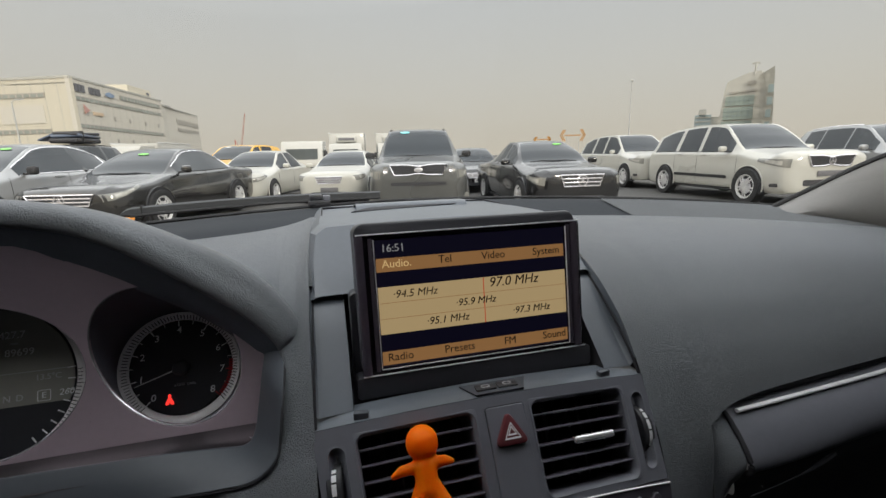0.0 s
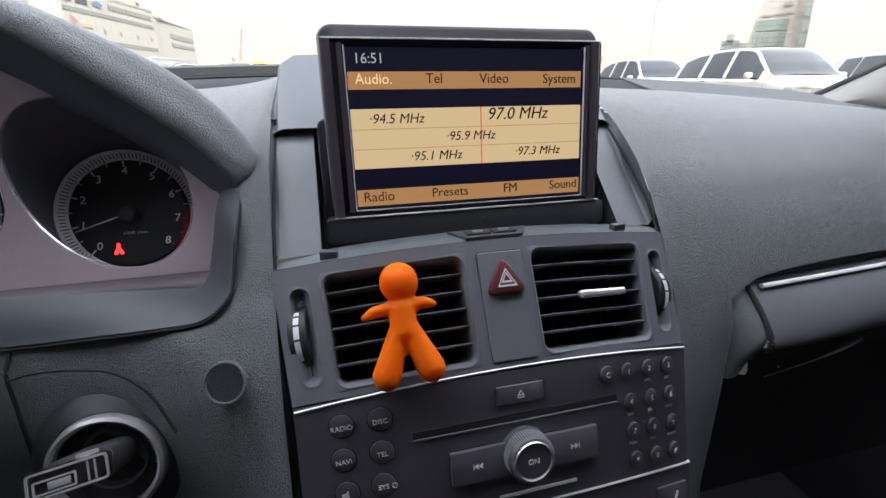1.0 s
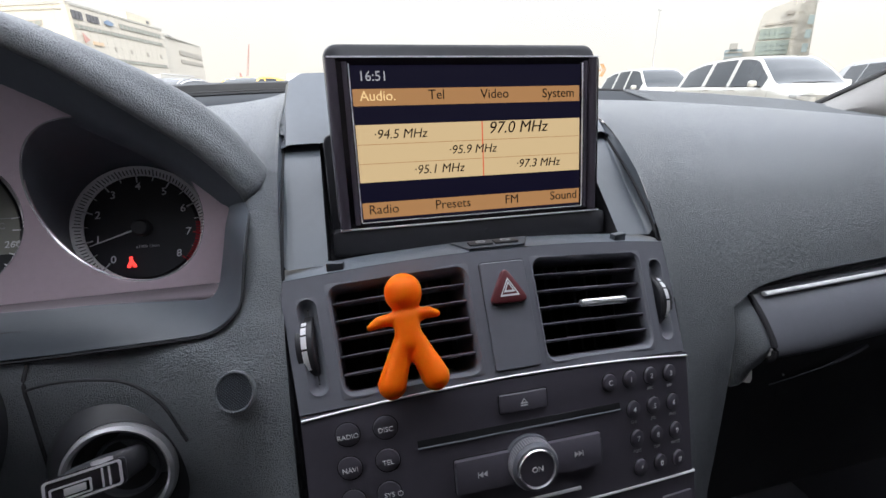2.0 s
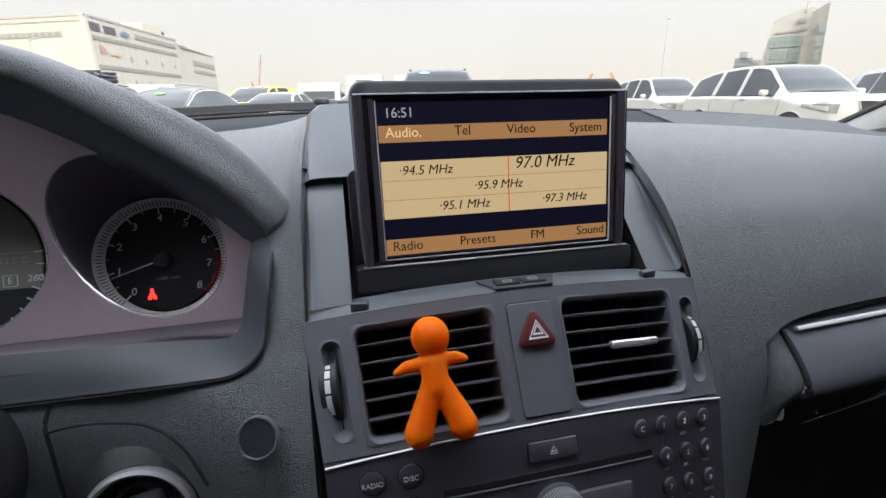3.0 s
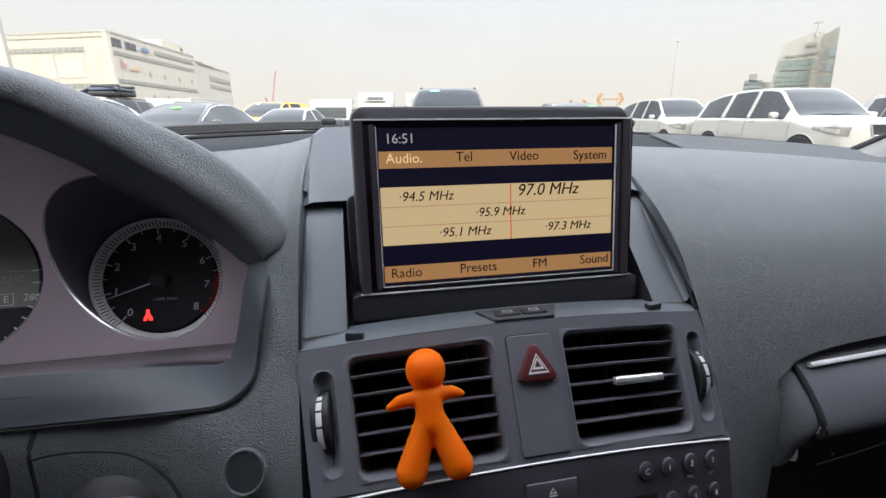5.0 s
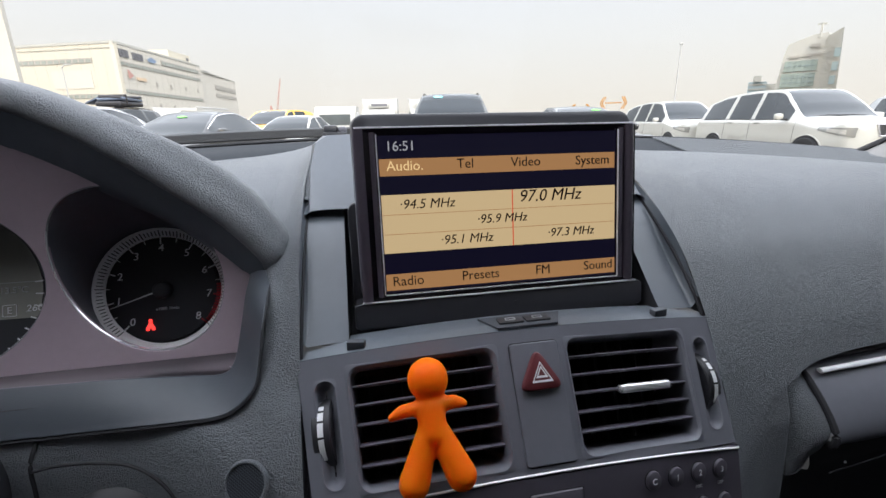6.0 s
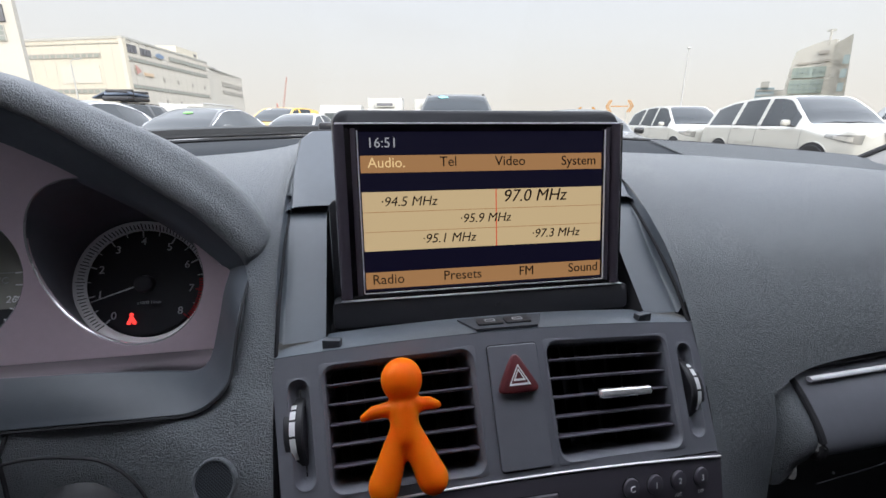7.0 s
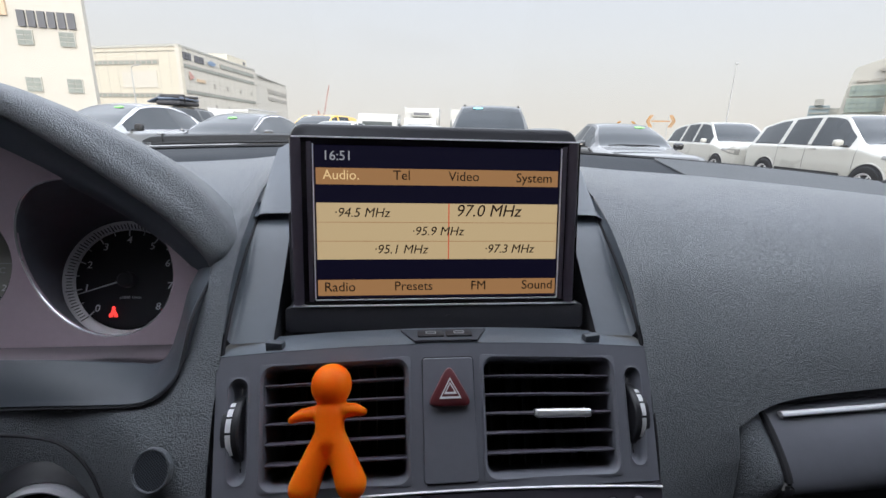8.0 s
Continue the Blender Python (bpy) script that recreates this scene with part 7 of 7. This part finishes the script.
wall_len = math.hypot(C[0] - B[0], C[1] - B[1])
WM = pose(B[0], B[1], 0, 0, 0, wall_dir) @ pose(0, -0.25, 0, 90, 0, 0)
part("sign_shape", prism(ellipse(wall_len * 0.045, 0.45, 24, wall_len * 0.335, 16.6), 0, 0.1, WM), SIGN_BLUE, ware)
part("sign_shape", prism([(wall_len * 0.29, 16.75), (wall_len * 0.33, 17.3), (wall_len * 0.39, 16.8), (wall_len * 0.34, 16.4)], 0.0, 0.14, WM), SIGN_BLUE, ware)
part("sign_shape", prism([(wall_len * 0.070, 13.6), (wall_len * 0.120, 12.5), (wall_len * 0.074, 11.7)], 0, 0.12, WM), SIGN_RED, ware)
for f in (0.35, 0.52, 0.72, 0.9):
    wall_piece(along(B, C, f), along(B, C, f + 0.02), 11.0, 12.0, 0.3, STRIPE, "small_window", ware, 0.12)
    wall_piece(along(B, C, f), along(B, C, f + 0.02), 6.0, 7.0, 0.3, STRIPE, "small_window", ware, 0.12)
wall_piece(along(A, B, 0.60), along(A, B, 0.84), 9.8, 13.4, 0.3, WALL_WHITE, "door_panel", ware, 0.12)
wall_piece(along(B, C, 0.62), along(B, C, 0.92), HB, HB + 2.0, 5, WALL_CREAM, "roof_house", ware, -1)
wall_piece(along(B, C, 0.86), along(B, C, 0.89), HB + 0.6, HB + 1.3, 0.3, SIGN_GREY, "small_window", ware, -0.85)
wall_piece(along(C2, D, 0.05), along(C2, D, 0.22), HB - 1, HB - 0.4, 2, SIGN_GREY, "roof_house", ware, -1)

near = thing("office_block", "white office block with small square windows and a dark sign", "building", kind="structure")
near.matrix_world = LOT
P, Q = place(-44, 84), place(-32.2, 74)
wall_piece(P, Q, -3, 16.3, 0.8, WALL_WHITE, "wall", near)
def near_f(az):
    best = min(((abs(math.degrees(math.atan2(along(P, Q, f)[0] + 0.1, along(P, Q, f)[1] + 0.29)) - az), f) for f in [k / 400 for k in range(401)]))
    return best[1]
for az in (-36.6, -33.65):
    for zc in (11.3, 5.9):
        f = near_f(az)
        w = 0.046
        fr = wall_piece(along(P, Q, f - w), along(P, Q, f + w), zc - 0.88, zc + 0.88, 0.2, TOWER_FRAME, "window", near, 0.12)
        for i in range(2):
            for j in range(3):
                wall_piece(along(P, Q, f - w * 0.9 + w * 0.92 * i), along(P, Q, f - w * 0.04 + w * 0.92 * i), zc - 0.80 + 0.55 * j, zc - 0.32 + 0.55 * j, 0.06, WIN_GREY, "pane", fr, 0.16)
f0, f1 = near_f(-36.9), near_f(-32.7)
for k in range(6):
    g0 = f0 + (f1 - f0) * (k + 0.06) / 6
    g1 = f0 + (f1 - f0) * (k + 0.80) / 6
    wall_piece(along(P, Q, g0), along(P, Q, g1), 12.5, 14.3, 0.3, SIGN_GREY, "sign_shape", near, 0.25)
wall_piece(along(P, Q, near_f(-38.6)), along(P, Q, near_f(-37.5)), 13.6, 15.3, 0.3, SIGN_TAN, "sign_shape", near, 0.25)

tower = thing("glass_tower", "slanted office tower of green glass and pale stone fins", "building", kind="structure")
tower.matrix_world = LOT
TD = 240.0
def tw(az, z, d=TD):
    x, y = place(az, d)
    return Vector((x, y, z))
bb = bmesh.new()
front = [(45.65, -5), (45.70, 8), (46.05, 25.0), (46.3, 30.3), (47.3, 32.0), (48.2, 33.4), (49.15, 33.6), (49.15, -5)]
fa = [tw(a, z) for a, z in front]
ba = [tw(a + 0.9, z, TD + 22) for a, z in front]
bb.faces.new([bb.verts.new(p) for p in fa])
bb.faces.new([bb.verts.new(p) for p in ba[::-1]])
for i in range(len(fa)):
    j = (i + 1) % len(fa)
    bb.faces.new([bb.verts.new(p) for p in (fa[i], ba[i], ba[j], fa[j])])
bmesh.ops.remove_doubles(bb, verts=bb.verts[:], dist=0.01)
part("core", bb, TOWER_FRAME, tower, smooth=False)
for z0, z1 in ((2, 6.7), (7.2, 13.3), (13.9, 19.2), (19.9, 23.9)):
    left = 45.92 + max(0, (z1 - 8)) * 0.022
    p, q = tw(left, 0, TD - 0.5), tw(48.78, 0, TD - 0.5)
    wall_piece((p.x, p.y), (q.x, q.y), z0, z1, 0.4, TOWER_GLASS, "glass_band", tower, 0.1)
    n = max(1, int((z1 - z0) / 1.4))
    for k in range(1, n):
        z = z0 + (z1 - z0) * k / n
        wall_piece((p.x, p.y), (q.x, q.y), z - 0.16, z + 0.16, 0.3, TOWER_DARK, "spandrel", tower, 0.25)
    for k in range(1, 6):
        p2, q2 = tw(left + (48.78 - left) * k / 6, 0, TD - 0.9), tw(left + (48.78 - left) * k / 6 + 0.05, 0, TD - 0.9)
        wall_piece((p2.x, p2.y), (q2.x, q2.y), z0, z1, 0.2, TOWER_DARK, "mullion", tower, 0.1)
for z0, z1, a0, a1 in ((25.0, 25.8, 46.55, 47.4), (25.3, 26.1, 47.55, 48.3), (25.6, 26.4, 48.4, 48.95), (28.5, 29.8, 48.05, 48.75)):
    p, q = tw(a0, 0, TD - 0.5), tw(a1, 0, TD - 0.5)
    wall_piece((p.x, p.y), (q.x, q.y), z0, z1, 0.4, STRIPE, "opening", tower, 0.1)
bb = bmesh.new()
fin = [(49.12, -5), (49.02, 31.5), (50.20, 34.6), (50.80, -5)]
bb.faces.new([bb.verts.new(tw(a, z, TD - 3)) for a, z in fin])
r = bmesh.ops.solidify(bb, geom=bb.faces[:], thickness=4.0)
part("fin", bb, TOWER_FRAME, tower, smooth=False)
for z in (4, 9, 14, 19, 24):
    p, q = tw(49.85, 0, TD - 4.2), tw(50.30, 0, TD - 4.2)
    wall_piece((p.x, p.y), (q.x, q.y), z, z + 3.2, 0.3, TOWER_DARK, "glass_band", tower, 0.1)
part("spire", tube([tw(48.6, 32), tw(48.6, 37.4)], 0.35, 6), TOWER_FRAME, tower)
p, q = tw(48.25, 0), tw(48.95, 0)
wall_piece((p.x, p.y), (q.x, q.y), 36.6, 37.2, 0.6, TOWER_FRAME, "spire_head", tower)

blk = thing("blue_block", "low bluish office block beyond the car park", "building", kind="structure")
blk.matrix_world = LOT
p, q = place(43.55, 260), place(45.1, 260)
wall_piece(p, q, -5, 18.0, 10, BLUE_CLADDING, "wall", blk)
wall_piece(place(43.9, 258), place(44.6, 258), 18, 20.5, 8, TOWER_FRAME, "roof_house", blk)
wall_piece(place(44.8, 262), place(46.2, 262), -5, 17.0, 10, TOWER_FRAME, "wall", blk)
for z in (12.5, 14.5, 16.5):
    wall_piece(place(43.6, 259.5), place(45.05, 259.5), z, z + 0.6, 0.4, TOWER_FRAME, "floor_band", blk)

mast = thing("lamp_mast", "tall thin galvanised lamp mast", "mast")
x, y = place(36.9, 80)
part("pole", tube([(x, y, -1), (x, y, 6), (x, y, 12.2)], [0.13, 0.10, 0.06], 10), MAST, mast)
part("head", box((0.5, 0.25, 0.28), pose(x, y, 12.3), 0.05), MAST, mast)
mast.matrix_world = LOT
mast2 = thing("lamp_mast", "slim street lamp mast before the warehouse", "mast")
x, y = place(-29.0, 70)
part("pole", tube([(x, y, -1), (x, y, 8.2), (x + 0.3, y, 8.5), (x + 1.2, y, 8.6)], [0.10, 0.07, 0.06, 0.06], 8), MAST, mast2)
mast2.matrix_world = LOT

crane = thing("tower_crane", "red lattice crane boom far off", "crane")
c0, c1 = Vector((*place(-10.1, 260), 4)), Vector((*place(-9.15, 260), 25.8))
bb = bmesh.new()
for dx, dy in ((-0.5, 0), (0.5, 0), (0, 0.8)):
    tube([c0 + Vector((dx, dy, 0)), c1 + Vector((dx * 0.4, dy * 0.4, 0))], 0.085, 5, bm=bb)
for k in range(14):
    f = k / 14
    p = c0.lerp(c1, f)
    q = c0.lerp(c1, f + 1 / 14)
    s = 0.5 * (1 - 0.6 * f) * (1 if k % 2 else -1)
    tube([p + Vector((s, 0, 0)), q + Vector((-s, 0, 0))], 0.06, 4, bm=bb)
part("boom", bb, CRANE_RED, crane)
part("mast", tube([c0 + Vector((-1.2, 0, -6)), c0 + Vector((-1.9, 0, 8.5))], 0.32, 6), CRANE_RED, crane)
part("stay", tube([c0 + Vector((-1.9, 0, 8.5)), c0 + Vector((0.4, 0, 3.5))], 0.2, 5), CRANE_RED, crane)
crane.matrix_world = LOT

# roadwork arrow boards
def arrow_board(az, dist, z0, w, h):
    t = thing("arrow_board", "yellow roadwork arrow board on a frame", "road sign")
    x, y = place(az, dist)
    m = pose(x, y, z0, 0, 0, -az)
    bb = bmesh.new()
    for s in (-1, 1):
        for k in range(6):
            f = k / 5
            for sz in (-1, 1):
                box((0.15, 0.06, 0.14), m @ pose(s * (w / 2 - 0.35 * f * 1.0), 0, h / 2 + sz * h / 2 * f), bm=bb)
                box((0.15, 0.06, 0.14), m @ pose(s * (w / 2 + 0.22 - 0.35 * f), 0, h / 2 + sz * h / 2 * f), bm=bb)
    for k in range(11):
        box((0.16, 0.06, 0.15), m @ pose(w * 0.36 * (k / 5 - 1), 0, h / 2), bm=bb)
    part("lamp_row", bb, ARROW_YELLOW, t)
    for s in (-1, 1):
        part("post", tube([m @ Vector((s * w * 0.3, 0.05, -z0)), m @ Vector((s * w * 0.3, 0.05, h * 0.9))], 0.04, 6), MAST, t)
    t.matrix_world = LOT
    return t


arrow_board(30.55, 60, 2.75, 2.6, 1.3)
arrow_board(26.9, 75, 3.1, 2.3, 0.75)
